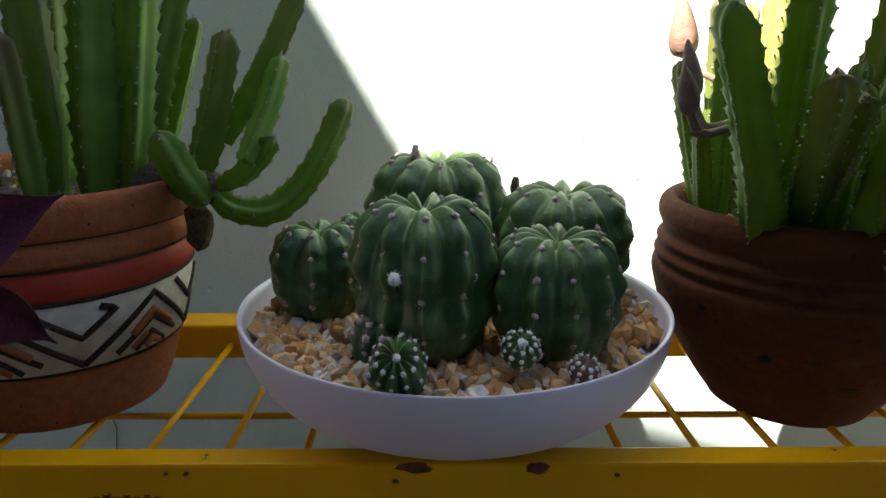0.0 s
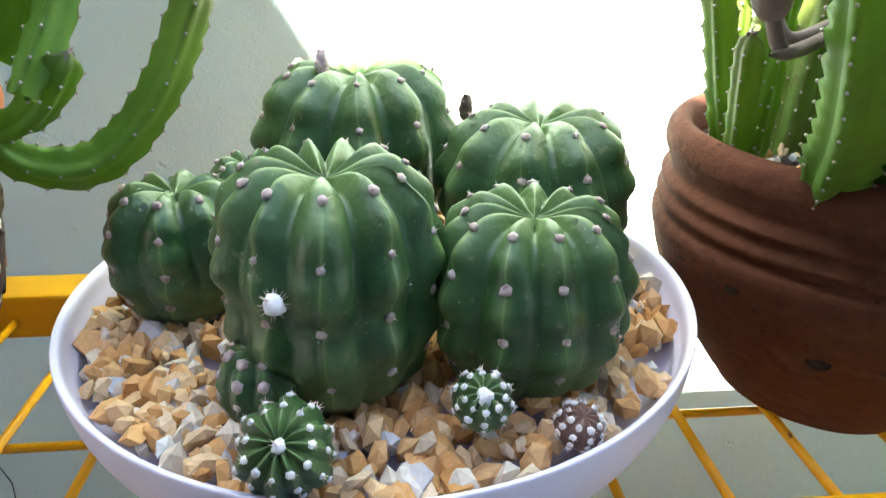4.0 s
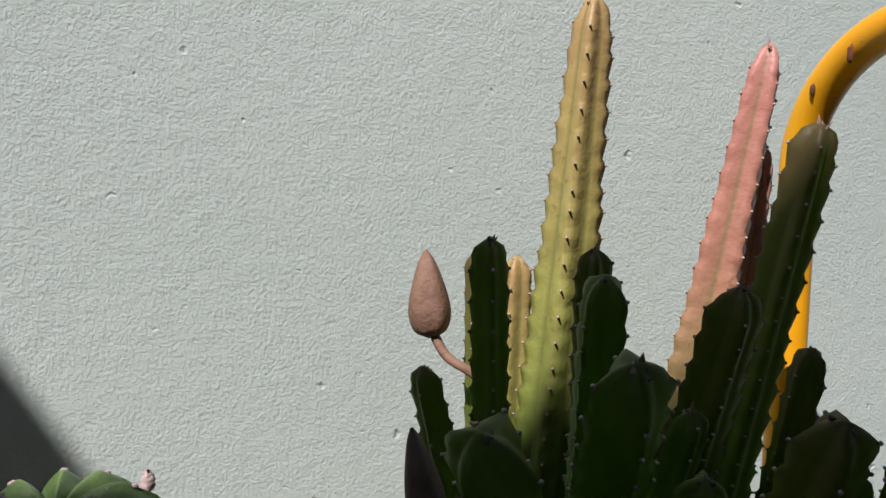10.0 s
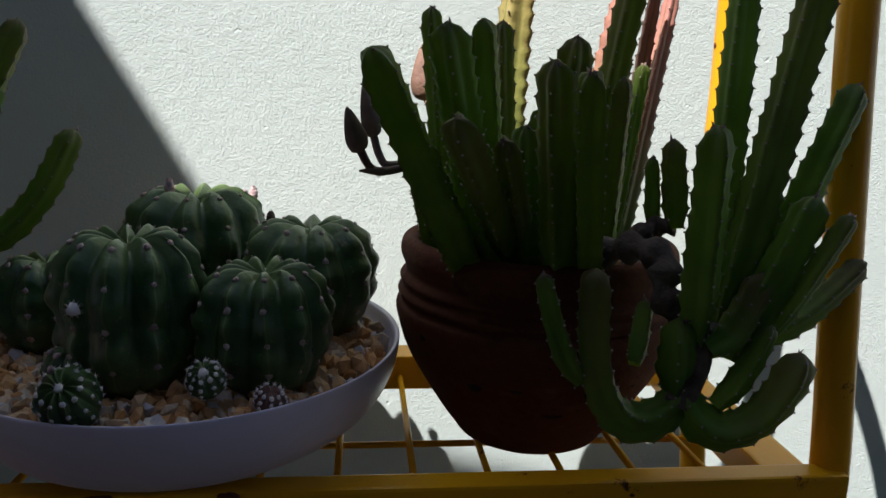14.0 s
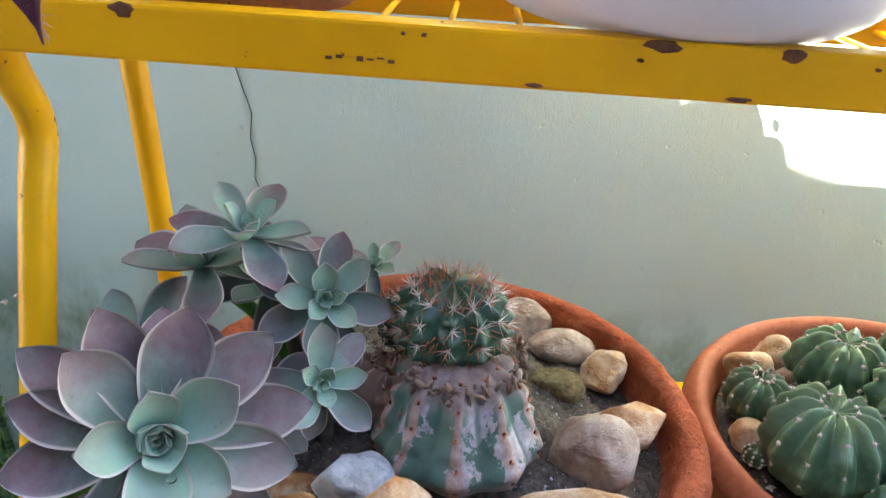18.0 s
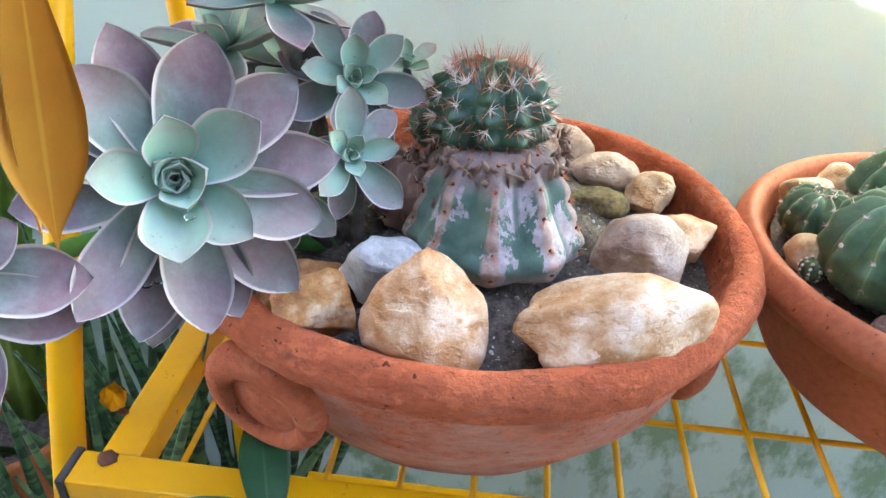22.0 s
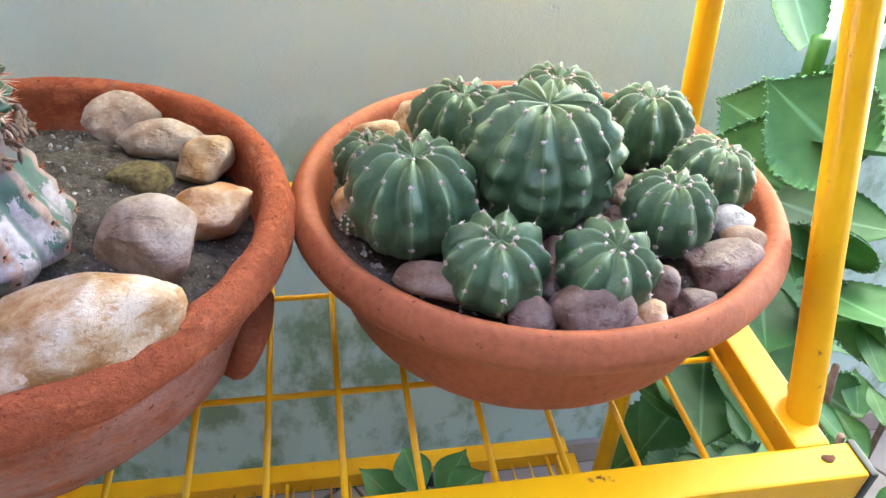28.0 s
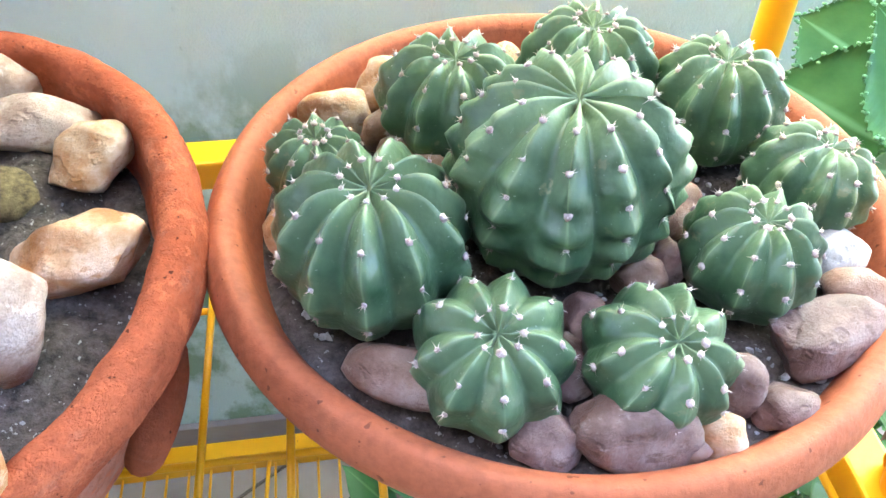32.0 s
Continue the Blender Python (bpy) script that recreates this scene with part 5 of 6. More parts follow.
stone("stone", (0.381, 0.500, b + 0.027), (0.036, 0.029, 0.034), 5, STONE_C, "rough rounded pinkish quartz stone", 0, (0, 0), 3, sub=4, peak=0.1)
stone("stone", (0.412, 0.543, b + 0.020), (0.036, 0.022, 0.024), 6, STONE_W, "smooth cream quartz block", 12, (0, 0), 10, sub=4)
stone("stone", (0.404, 0.618, b + 0.014), (0.029, 0.022, 0.022), 7, STONE_W, "honey coloured angular quartz stone", 60, (0, 0), 12, sub=4)
stone("stone", (0.366, 0.652, b + 0.014), (0.036, 0.021, 0.021), 8, STONE_C, "speckled cream coloured quartz stone", 10, (0, 0), 10, sub=4)
stone("stone", (0.328, 0.690, b + 0.012), (0.034, 0.022, 0.030), 9, STONE_C, "rough knobbly cream stone at the bowl's back", 0, (0, 0), 12, sub=4)
stone("stone", (0.358, 0.592, b + 0.015), (0.026, 0.022, 0.016), 10, MOSS, "mossy brown clod of earth", 0, (0, 0), 12, sub=4)
stone("stone", (0.152, 0.450, b + 0.018), (0.024, 0.020, 0.016), 11, STONE_A, "small rust-brown stone in shade", 0, (0, 0), 3)
stone("stone", (0.140, 0.418, b + 0.020), (0.020, 0.016, 0.014), 12, STONE_A, "small rust-brown stone under leaves", 0, (0, 0), 3)
P = "pebbles in the terracotta bowl"
pb = 0.478
for x, y, z, sx, sy, sz_, seed, mat, lbl, turn in [
    (0.566, 0.441, 0.009, 0.0260, 0.0150, 0.0125, 21, STONE_P, "smooth flat tan pebble", -24),
    (0.622, 0.401, 0.010, 0.0145, 0.0130, 0.0120, 22, STONE_V, "dusky pink rounded pebble", 0),
    (0.661, 0.399, 0.013, 0.0250, 0.0170, 0.0165, 23, STONE_V, "large speckled grey-brown pebble", -8),
    (0.684, 0.397, 0.007, 0.0110, 0.0110, 0.0110, 24, STONE_P, "small tan pebble", 30),
    (0.700, 0.396, 0.008, 0.0120, 0.0110, 0.0110, 25, STONE_W, "small cream and orange pebble", 0),
    (0.716, 0.416, 0.011, 0.0110, 0.0120, 0.0150, 26, STONE_V, "small violet pebble", 0),
    (0.735, 0.404, 0.008, 0.0150, 0.0110, 0.0100, 27, STONE_V, "small mauve pebble", 20),
    (0.768, 0.437, 0.012, 0.0330, 0.0170, 0.0150, 28, STONE_V, "angular purple-brown stone", 14),
    (0.797, 0.470, 0.010, 0.0160, 0.0130, 0.0120, 29, STONE_P, "rough pink pebble", 0),
    (0.800, 0.497, 0.010, 0.0180, 0.0130, 0.0130, 30, STONE_G, "grey-beige pebble", 10),
    (0.706, 0.500, 0.014, 0.0110, 0.0110, 0.0150, 31, STONE_V, "dark brown pebble", 0),
    (0.690, 0.492, 0.012, 0.0130, 0.0100, 0.0120, 32, STONE_P, "brown pebble", 0),
    (0.722, 0.535, 0.014, 0.0160, 0.0140, 0.0150, 33, STONE_P, "rosy pebble", 0),
    (0.706, 0.528, 0.011, 0.0120, 0.0100, 0.0120, 34, STONE_D, "blue-black pebble", 0),
    (0.640, 0.438, 0.008, 0.0120, 0.0160, 0.0090, 35, STONE_V, "wet dark pebble", 0),
    (0.655, 0.470, 0.010, 0.0120, 0.0130, 0.0120, 36, STONE_V, "dark pebble between cacti", 0),
    (0.516, 0.545, 0.010, 0.0130, 0.0140, 0.0130, 37, STONE_W, "orange pebble at the lip", 0),
    (0.548, 0.640, 0.012, 0.0230, 0.0150, 0.0140, 38, STONE_W, "smooth sandy pebble", 0),
    (0.574, 0.664, 0.014, 0.0180, 0.0150, 0.0170, 39, STONE_W, "cream pebble", 0),
    (0.574, 0.620, 0.012, 0.0150, 0.0120, 0.0130, 40, STONE_P, "tan pebble", 40),
    (0.578, 0.594, 0.012, 0.0140, 0.0120, 0.0130, 41, STONE_P, "orange-brown pebble", 0),
    (0.592, 0.578, 0.012, 0.0150, 0.0120, 0.0130, 42, STONE_W, "sandy round pebble", 0),
    (0.606, 0.560, 0.012, 0.0140, 0.0120, 0.0140, 43, STONE_V, "brown pebble", 0),
    (0.655, 0.678, 0.014, 0.0150, 0.0120, 0.0130, 44, STONE_W, "pale pebble", 0),
    (0.738, 0.664, 0.012, 0.0150, 0.0120, 0.0130, 45, STONE_P, "tan pebble", 0),
    (0.800, 0.590, 0.014, 0.0150, 0.0140, 0.0150, 46, STONE_P, "pale tan pebble", 0),
]:
    stone("pebble", (x, y + (0.016 if y < 0.45 else 0.006), pb + z - 0.004), (sx * 1.18, sy * 1.15, sz_ * 1.2), seed, mat, lbl + " among the cacti", turn, (0, 0), 4 if seed not in (28, 22, 25) else 9, P)


# ---- stapelia in the brown pot ----
def stapelia(name, at, label):
    return thing(name, at, label, "succulent", "stapelia plants")


def add_stem(plant, x0, y0, z0, x1, y1, z1, w, seed, mat=STEM, sag=0.0, side=0.0, taper=0.8, name="stem", label="", inside=True):
    o = np.array(plant.location)
    gap = math.hypot(x0 - o[0], y0 - o[1])
    if gap > 0.082 and z0 < 0.956 and inside:
        x0, y0 = o[0] + (x0 - o[0]) * 0.082 / gap, o[1] + (y0 - o[1]) * 0.082 / gap
    return part(name, stem_shape(bent(np.array((x0, y0, z0)) - o, np.array((x1, y1, z1)) - o, sag, side), w, seed, taper), [mat, TOOTH, DARKBUD], plant, label)


right_plant = stapelia("stapelia", (0.668, 0.640, 0.932), "clump of upright four-angled green succulent stems")
# upright stems in the pot: base, tip, width, sideways bow, sag
for k, (*row, bow, sag) in enumerate([
    (0.607, 0.600, 0.918, 0.528, 0.486, 1.075, 0.0290, 0.06, 0.016), (0.592, 0.640, 0.908, 0.569, 0.594, 1.107, 0.0165, 0.0, 0.0),
    (0.618, 0.606, 0.920, 0.568, 0.485, 1.089, 0.0255, 0.0, 0.004), (0.626, 0.620, 0.908, 0.598, 0.556, 1.098, 0.0225, 0.0, 0.0),
    (0.636, 0.635, 0.908, 0.619, 0.604, 1.101, 0.0170, 0.0, 0.0), (0.596, 0.665, 0.908, 0.557, 0.645, 1.043, 0.0180, 0.0, 0.006),
    (0.664, 0.575, 0.908, 0.625, 0.478, 1.072, 0.0245, 0.0, 0.003), (0.688, 0.584, 0.908, 0.639, 0.458, 1.066, 0.0215, 0.0, 0.008),
    (0.662, 0.625, 0.908, 0.661, 0.565, 1.090, 0.0260, 0.0, 0.0), (0.664, 0.650, 0.908, 0.658, 0.641, 1.036, 0.0150, 0.0, 0.0),
    (0.642, 0.590, 0.908, 0.622, 0.527, 1.035, 0.0210, 0.0, 0.0), (0.648, 0.610, 0.925, 0.601, 0.483, 1.029, 0.0175, 0.0, 0.0),
    (0.640, 0.608, 0.925, 0.571, 0.457, 1.041, 0.0225, 0.0, 0.001), (0.598, 0.600, 0.908, 0.565, 0.525, 1.022, 0.0110, 0.0, 0.004),
    (0.678, 0.610, 0.908, 0.704, 0.579, 1.154, 0.0215, 0.0, 0.0), (0.716, 0.640, 0.908, 0.727, 0.620, 1.077, 0.0125, 0.0, 0.0),
    (0.700, 0.600, 0.908, 0.692, 0.560, 1.066, 0.0170, 0.0, 0.0), (0.640, 0.610, 0.908, 0.640, 0.560, 1.045, 0.0180, 0.0, 0.0),
    (0.585, 0.640, 0.908, 0.560, 0.600, 1.000, 0.0150, 0.0, 0.004),
]):
    add_stem(right_plant, *row, 100 + k, side=bow, sag=sag)
o = np.array(right_plant.location)
for k, row in enumerate([
    (0.628, 0.672, 0.908, 0.646, 0.665, 1.216, 0.042), (0.598, 0.690, 0.908, 0.598, 0.699, 1.086, 0.013),
    (0.690, 0.662, 0.908, 0.730, 0.642, 1.195, 0.041), (0.722, 0.660, 0.908, 0.751, 0.668, 1.146, 0.019),
    (0.733, 0.672, 0.908, 0.775, 0.695, 1.141, 0.021), (0.616, 0.690, 0.908, 0.620, 0.690, 1.086, 0.027),
]):
    add_stem(right_plant, *row, 140 + k, YELLOWED if k in (0, 5) else BURNT if k != 1 else STEM, taper=0.40 if k in (0, 2) else 0.55, label="sun-yellowed stem" if k in (0, 5) else "sun-reddened stem" if k != 1 else "")
# the woody branch that hangs over the pot's edge, with its own stems
branch = [np.array(p) - o for p in [(0.668, 0.570, 0.940), (0.684, 0.548, 0.953), (0.698, 0.530, 0.960), (0.710, 0.512, 0.956), (0.708, 0.502, 0.938), (0.718, 0.492, 0.922)]]
part("woody_branch", tube(smooth_profile(branch, 6), [0.0092 + 0.0026 * math.sin(i * 1.3) for i in range(len(smooth_profile(branch, 6)))], 12), WOODY, right_plant, "gnarled grey woody branch over the rim")
spur = [np.array(p) - o for p in [(0.696, 0.534, 0.958), (0.704, 0.540, 0.966), (0.716, 0.548, 0.970), (0.726, 0.541, 0.973)]]
part("woody_branch", tube(smooth_profile(spur, 6), [0.0065 + 0.0016 * math.sin(i * 1.1) for i in range(len(smooth_profile(spur, 6)))], 10), WOODY, right_plant, "knotty grey side branch")
for k, (*row, sag) in enumerate([
    (0.748, 0.522, 0.922, 0.765, 0.557, 1.148, 0.0225, 0.0), (0.750, 0.508, 0.912, 0.790, 0.515, 1.127, 0.0265, 0.0),
    (0.758, 0.520, 0.912, 0.840, 0.600, 1.105, 0.0180, 0.0), (0.762, 0.510, 0.912, 0.834, 0.532, 1.066, 0.0235, 0.0),
    (0.724, 0.490, 0.912, 0.712, 0.466, 1.041, 0.0250, 0.0), (0.748, 0.494, 0.900, 0.789, 0.489, 1.001, 0.0250, 0.004),
    (0.766, 0.500, 0.908, 0.853, 0.527, 0.953, 0.0190, 0.008), (0.729, 0.484, 0.908, 0.764, 0.492, 0.954, 0.0235, 0.012),
    (0.718, 0.555, 0.968, 0.713, 0.554, 1.016, 0.0140, 0.0), (0.727, 0.540, 0.972, 0.719, 0.537, 1.029, 0.0180, 0.0),
    (0.764, 0.556, 1.132, 0.762, 0.562, 1.169, 0.0160, 0.0), (0.765, 0.558, 1.132, 0.782, 0.562, 1.167, 0.0150, 0.0),
    (0.750, 0.505, 0.910, 0.782, 0.520, 1.060, 0.0180, 0.0), (0.764, 0.492, 0.906, 0.806, 0.480, 0.992, 0.0150, 0.004),
]):
    add_stem(right_plant, *row, 160 + k, inside=False, sag=sag)
low_branch = [np.array(p) - o for p in [(0.716, 0.494, 0.924), (0.730, 0.496, 0.914), (0.748, 0.504, 0.912), (0.766, 0.512, 0.918)]]
part("woody_branch", tube(smooth_profile(low_branch, 6), 0.0080, 10), WOODY, right_plant, "gnarled grey woody branch over the rim")
for k, (*row, sag) in enumerate([
    (0.690, 0.495, 0.896, 0.701, 0.513, 0.931, 0.0150, 0.004), (0.716, 0.490, 0.880, 0.712, 0.486, 0.928, 0.0240, 0.0),
    (0.655, 0.488, 0.888, 0.625, 0.478, 0.956, 0.0160, 0.010), (0.740, 0.486, 0.872, 0.768, 0.484, 0.925, 0.0170, 0.008),
]):
    add_stem(right_plant, *row, 180 + k, inside=False, sag=sag)
# two stems that hang below the rim and turn up again, from one knot
for k, (path, w) in enumerate((
    ([(0.724, 0.492, 0.890), (0.716, 0.489, 0.874), (0.700, 0.488, 0.862), (0.683, 0.488, 0.863), (0.669, 0.488, 0.880), (0.661, 0.488, 0.915), (0.659, 0.488, 0.957)], 0.0235),
    ([(0.718, 0.490, 0.884), (0.728, 0.487, 0.865), (0.744, 0.484, 0.856), (0.765, 0.482, 0.864), (0.779, 0.480, 0.884), (0.787, 0.479, 0.908)], 0.0250),
)):
    part("stem", stem_shape(smooth_profile([np.array(p) - o for p in path], 6), w, 190 + k, 0.95), [STEM, TOOTH, DARKBUD], right_plant, "stem hanging below the rim and turned up")
knot = [np.array(p) - o for p in [(0.718, 0.492, 0.924), (0.727, 0.490, 0.904), (0.722, 0.489, 0.884), (0.716, 0.488, 0.872)]]
part("woody_branch", tube(smooth_profile(knot, 6), 0.0088, 10), WOODY, right_plant, "gnarled green-grey branch hanging below the rim")
# Small ochre shape for a bright yellow speck among the stems.
ochre_speck = thing("ochre_speck", (0.748, 0.515, 0.932), "tiny bright ochre speck among the stems", "leaf")
scrap = part("blade", leaf_shape(0.012, 0.006, 0.0008, bend=0.2, cup=0.3, seed=90), GOLDLEAF, ochre_speck)
scrap.matrix_local = Matrix.Rotation(radians(50), 4, "X")


def bud(parent, at, h, r, direction, mat, label, name="flower_bud"):
    prof = smooth_profile([(0.0012, 0), (r * 0.75, h * 0.08), (r, h * 0.28), (r * 0.82, h * 0.55), (r * 0.42, h * 0.85), (0.0006, h)], 5)
    v, f = lathe(prof, 25)
    a = np.arctan2(v[:, 1], v[:, 0])
    v[:, :2] *= (1 - 0.10 * np.abs(np.sin(a * 2.5)))[:, None]
    ob = part(name, (v, f), mat, parent, label)
    ob.matrix_local = Matrix.Translation(np.array(at) - np.array(parent.location)) @ basis(direction)
    return ob


bud(right_plant, (0.5735, 0.690, 1.044), 0.046, 0.0118, (-0.02, 0.20, 1), BUD, "plump pinkish-brown flower bud")
part("flower_stalk", tube(smooth_profile(np.array([(0.602, 0.660, 1.020), (0.590, 0.670, 1.030), (0.580, 0.682, 1.036), (0.574, 0.690, 1.048)]) - o, 6), 0.0026, 8), BUD, right_plant)
bud(right_plant, (0.5235, 0.5180, 1.0180), 0.028, 0.0068, (-0.26, -0.30, 0.90), DARKBUD, "brown pointed flower bud")
bud(right_plant, (0.5315, 0.5360, 1.0250), 0.033, 0.0064, (-0.19, 0.02, 0.98), DARKBUD, "brown pointed flower bud")
part("flower_stalk", tube(smooth_profile(np.array([(0.562, 0.542, 1.010), (0.5394, 0.5277, 1.0062), (0.530, 0.521, 1.0085), (0.5235, 0.5180, 1.0195)]) - o, 6), 0.0026, 8), DARKBUD, right_plant)
part("flower_stalk", tube(smooth_profile(np.array([(0.562, 0.546, 1.012), (0.541, 0.534, 1.009), (0.535, 0.535, 1.015), (0.5315, 0.5360, 1.0265)]) - o, 6), 0.0024, 8), DARKBUD, right_plant)
bud(right_plant, (0.5380, 0.5260, 1.0065), 0.019, 0.0026, (-0.77, -0.63, 0.06), DARKBUD, "small brown bud")

# ---- stapelia in the painted pot ----
left_plant = stapelia("stapelia", (0.095, 0.640, 0.952), "tall four-angled green stems leaning over the pot's edge")
for k, row in enumerate([
    (0.128, 0.600, 0.950, 0.125, 0.600, 1.146, 0.031), (0.156, 0.600, 0.950, 0.166, 0.620, 1.166, 0.035),
    (0.172, 0.610, 0.950, 0.200, 0.620, 1.150, 0.029), (0.178, 0.620, 0.950, 0.218, 0.660, 1.140, 0.025),
    (0.180, 0.650, 0.950, 0.214, 0.660, 1.073, 0.018), (0.127, 0.580, 0.950, 0.119, 0.580, 1.061, 0.023),
    (0.060, 0.640, 0.950, 0.050, 0.650, 1.150, 0.030), (0.095, 0.680, 0.950, 0.100, 0.700, 1.170, 0.030),
    (0.025, 0.660, 0.950, 0.000, 0.670, 1.120, 0.028), (0.050, 0.590, 0.950, 0.035, 0.580, 1.090, 0.026),
]):
    add_stem(left_plant, *row, 200 + k)
for k, row in enumerate([
    (0.220, 0.612, 0.962, 0.252, 0.601, 1.063, 0.023), (0.238, 0.620, 0.990, 0.292, 0.640, 1.091, 0.024),
    (0.262, 0.582, 0.982, 0.282, 0.620, 1.047, 0.017), (0.229, 0.600, 0.952, 0.206, 0.585, 1.001, 0.024),
    (0.238, 0.605, 0.962, 0.280, 0.590, 0.997, 0.018),
]):
    add_stem(left_plant, *row, 220 + k, inside=False, sag=0.006)
arm = [np.array(p) - np.array(left_plant.location) for p in [(0.228, 0.608, 0.960), (0.246, 0.612, 0.944), (0.273, 0.618, 0.944), (0.300, 0.628, 0.972), (0.322, 0.640, 1.018)]]
part("stem", stem_shape(smooth_profile(arm, 6), 0.0205, 230, 0.8), [STEM, TOOTH, DARKBUD], left_plant)
bridge = [np.array(p) - np.array(left_plant.location) for p in [(0.170, 0.610, 0.950), (0.195, 0.612, 0.968), (0.215, 0.610, 0.966), (0.235, 0.610, 0.958)]]
part("woody_branch", tube(smooth_profile(bridge, 6), 0.011, 10), WOODY, left_plant, "grey woody branch over the rim")
dry = part("dry_husk", stone_shape((0.011, 0.009, 0.020), 77, 4, 2, 0.4), MOSS, left_plant, "withered yellow-brown husk")
dry.location = np.array((0.220, 0.610, 0.932)) - np.array(left_plant.location)

# the two big star flowers that hang before the painted pot
def star_flower(at, petals, stalk, seed):
    fl = thing("star_flower", at, "large hairy purple star-shaped flower hanging over the shelf", "flower", "star flowers")
    fo = np.array(at)
    rg = np.random.default_rng(seed)
    for k, (tip, w) in enumerate(petals):
        d = Vector(np.array(tip) - fo)
        shape = leaf_shape(d.length, w, 0.003, bend=0.08, cup=0.6, tip=1.0, base_w=0.9, seed=seed + k, skew=0.8)
        petal = part("petal", shape, PURPLE, fl, "purple furry petal with pale hairs")
        x = d.normalized()
        y = Vector((0, -1, 0)).cross(x).normalized()
        petal.matrix_local = Matrix((x, y, x.cross(y))).transposed().to_4x4()
        hairs = []
        y, z = np.array(y), np.array(x.cross(y))
        for _ in range(260):
            t, side = rg.uniform(0.05, 0.97), rg.uniform(-1, 1)
            b0 = np.array(d) * t + y * side * w * 0.45 * (1 - t) + z * 0.002
            hairs.append(spike(b0, b0 + (rg.normal(size=3) * 0.5 + y * side + np.array((0, -0.8, -0.3))) * 0.0035, 0.00015, 3))
        tagged(part("hairs", joined(*hairs), PETALHAIR, fl, "fine pale hairs"), kind="stuff")
    part("flower_stalk", tube(smooth_profile(np.array(stalk) - fo, 6), 0.005, 8), PURPLE, fl)
    return fl


flower = star_flower((0.132, 0.452, 0.955), [((0.128, 0.439, 0.852), 0.019), ((0.166, 0.510, 0.893), 0.040), ((0.090, 0.460, 1.030), 0.045), ((0.205, 0.470, 0.985), 0.030), ((0.060, 0.470, 0.950), 0.036)], [(0.110, 0.560, 0.958), (0.120, 0.510, 0.975), (0.132, 0.462, 0.956)], 300)
bud(flower, (0.122, 0.440, 0.965), 0.072, 0.011, (-0.02, -0.05, -1), PALEPETAL, "pale folded petal", "folded_petal")
star_flower((0.064, 0.390, 0.905), [((0.076, 0.392, 0.815), 0.026), ((0.149, 0.368, 0.903), 0.034), ((-0.020, 0.400, 0.900), 0.045), ((0.045, 0.405, 0.985), 0.040), ((0.030, 0.400, 0.850), 0.030)], [(0.070, 0.560, 0.955), (0.060, 0.480, 0.970), (0.062, 0.400, 0.910)], 320)

# ---- ghost plant ----
ghost = thing("ghost_plant", (0.120, 0.500, 0.470), "grey-lilac and mint rosette succulent spilling over the bowl", "succulent")
go = np.array(ghost.location)
# the large crown, leaf by leaf: bearing, length, width, lean, youth
BIG = [(91, 0.073, 0.031, -14, 0.0), (149, 0.086, 0.033, -12, 0.0), (-91, 0.094, 0.036, -16, 0.0), (-58, 0.086, 0.035, -16, 0.0), (-36, 0.092, 0.036, -10, 0.05), (168, 0.077, 0.033, -10, 0.05), (200, 0.080, 0.035, -16, 0.0),
       (85, 0.078, 0.040, 6, 0.15), (47, 0.085, 0.038, 2, 0.15), (14, 0.089, 0.036, 0, 0.15), (-10, 0.081, 0.038, 6, 0.25), (-73, 0.084, 0.036, 2, 0.2), (-96, 0.087, 0.035, -2, 0.15), (-117, 0.086, 0.033, 2, 0.2), (119, 0.082, 0.036, 4, 0.15), (139, 0.073, 0.038, 10, 0.25),
       (41, 0.058, 0.036, 22, 0.45), (-32, 0.053, 0.031, 22, 0.5), (-81, 0.050, 0.036, 26, 0.5), (108, 0.041, 0.029, 34, 0.55), (187, 0.047, 0.029, 24, 0.45),
       (27, 0.027, 0.021, 48, 0.7), (-67, 0.026, 0.022, 46, 0.7), (150, 0.023, 0.017, 52, 0.75), (80, 0.019, 0.015, 60, 0.85), (-10, 0.017, 0.013, 64, 0.9), (215, 0.017, 0.014, 62, 0.9), (120, 0.012, 0.009, 72, 1.0), (0, 0.011, 0.008, 76, 1.0), (-120, 0.011, 0.008, 76, 1.0)]
# the low crown over the stand's corner
LOW = [(10, 0.073, 0.036, 0, 0.1), (-6, 0.071, 0.034, -10, 0.0), (-50, 0.065, 0.029, 0, 0.15), (-62, 0.076, 0.034, -10, 0.05), (-100, 0.071, 0.029, 4, 0.2), (-118, 0.045, 0.028, 18, 0.4), (-128, 0.057, 0.026, -4, 0.1), (176, 0.053, 0.029, 6, 0.2), (160, 0.057, 0.029, 0, 0.1), (138, 0.045, 0.029, 16, 0.35), (105, 0.057, 0.031, 4, 0.15), (70, 0.052, 0.031, 0, 0.1), (45, 0.050, 0.029, 2, 0.1),
       (190, 0.029, 0.021, 34, 0.6), (20, 0.026, 0.021, 36, 0.6), (110, 0.021, 0.015, 48, 0.75), (-40, 0.015, 0.012, 58, 0.85), (230, 0.012, 0.009, 66, 1.0), (60, 0.010, 0.009, 72, 1.0)]
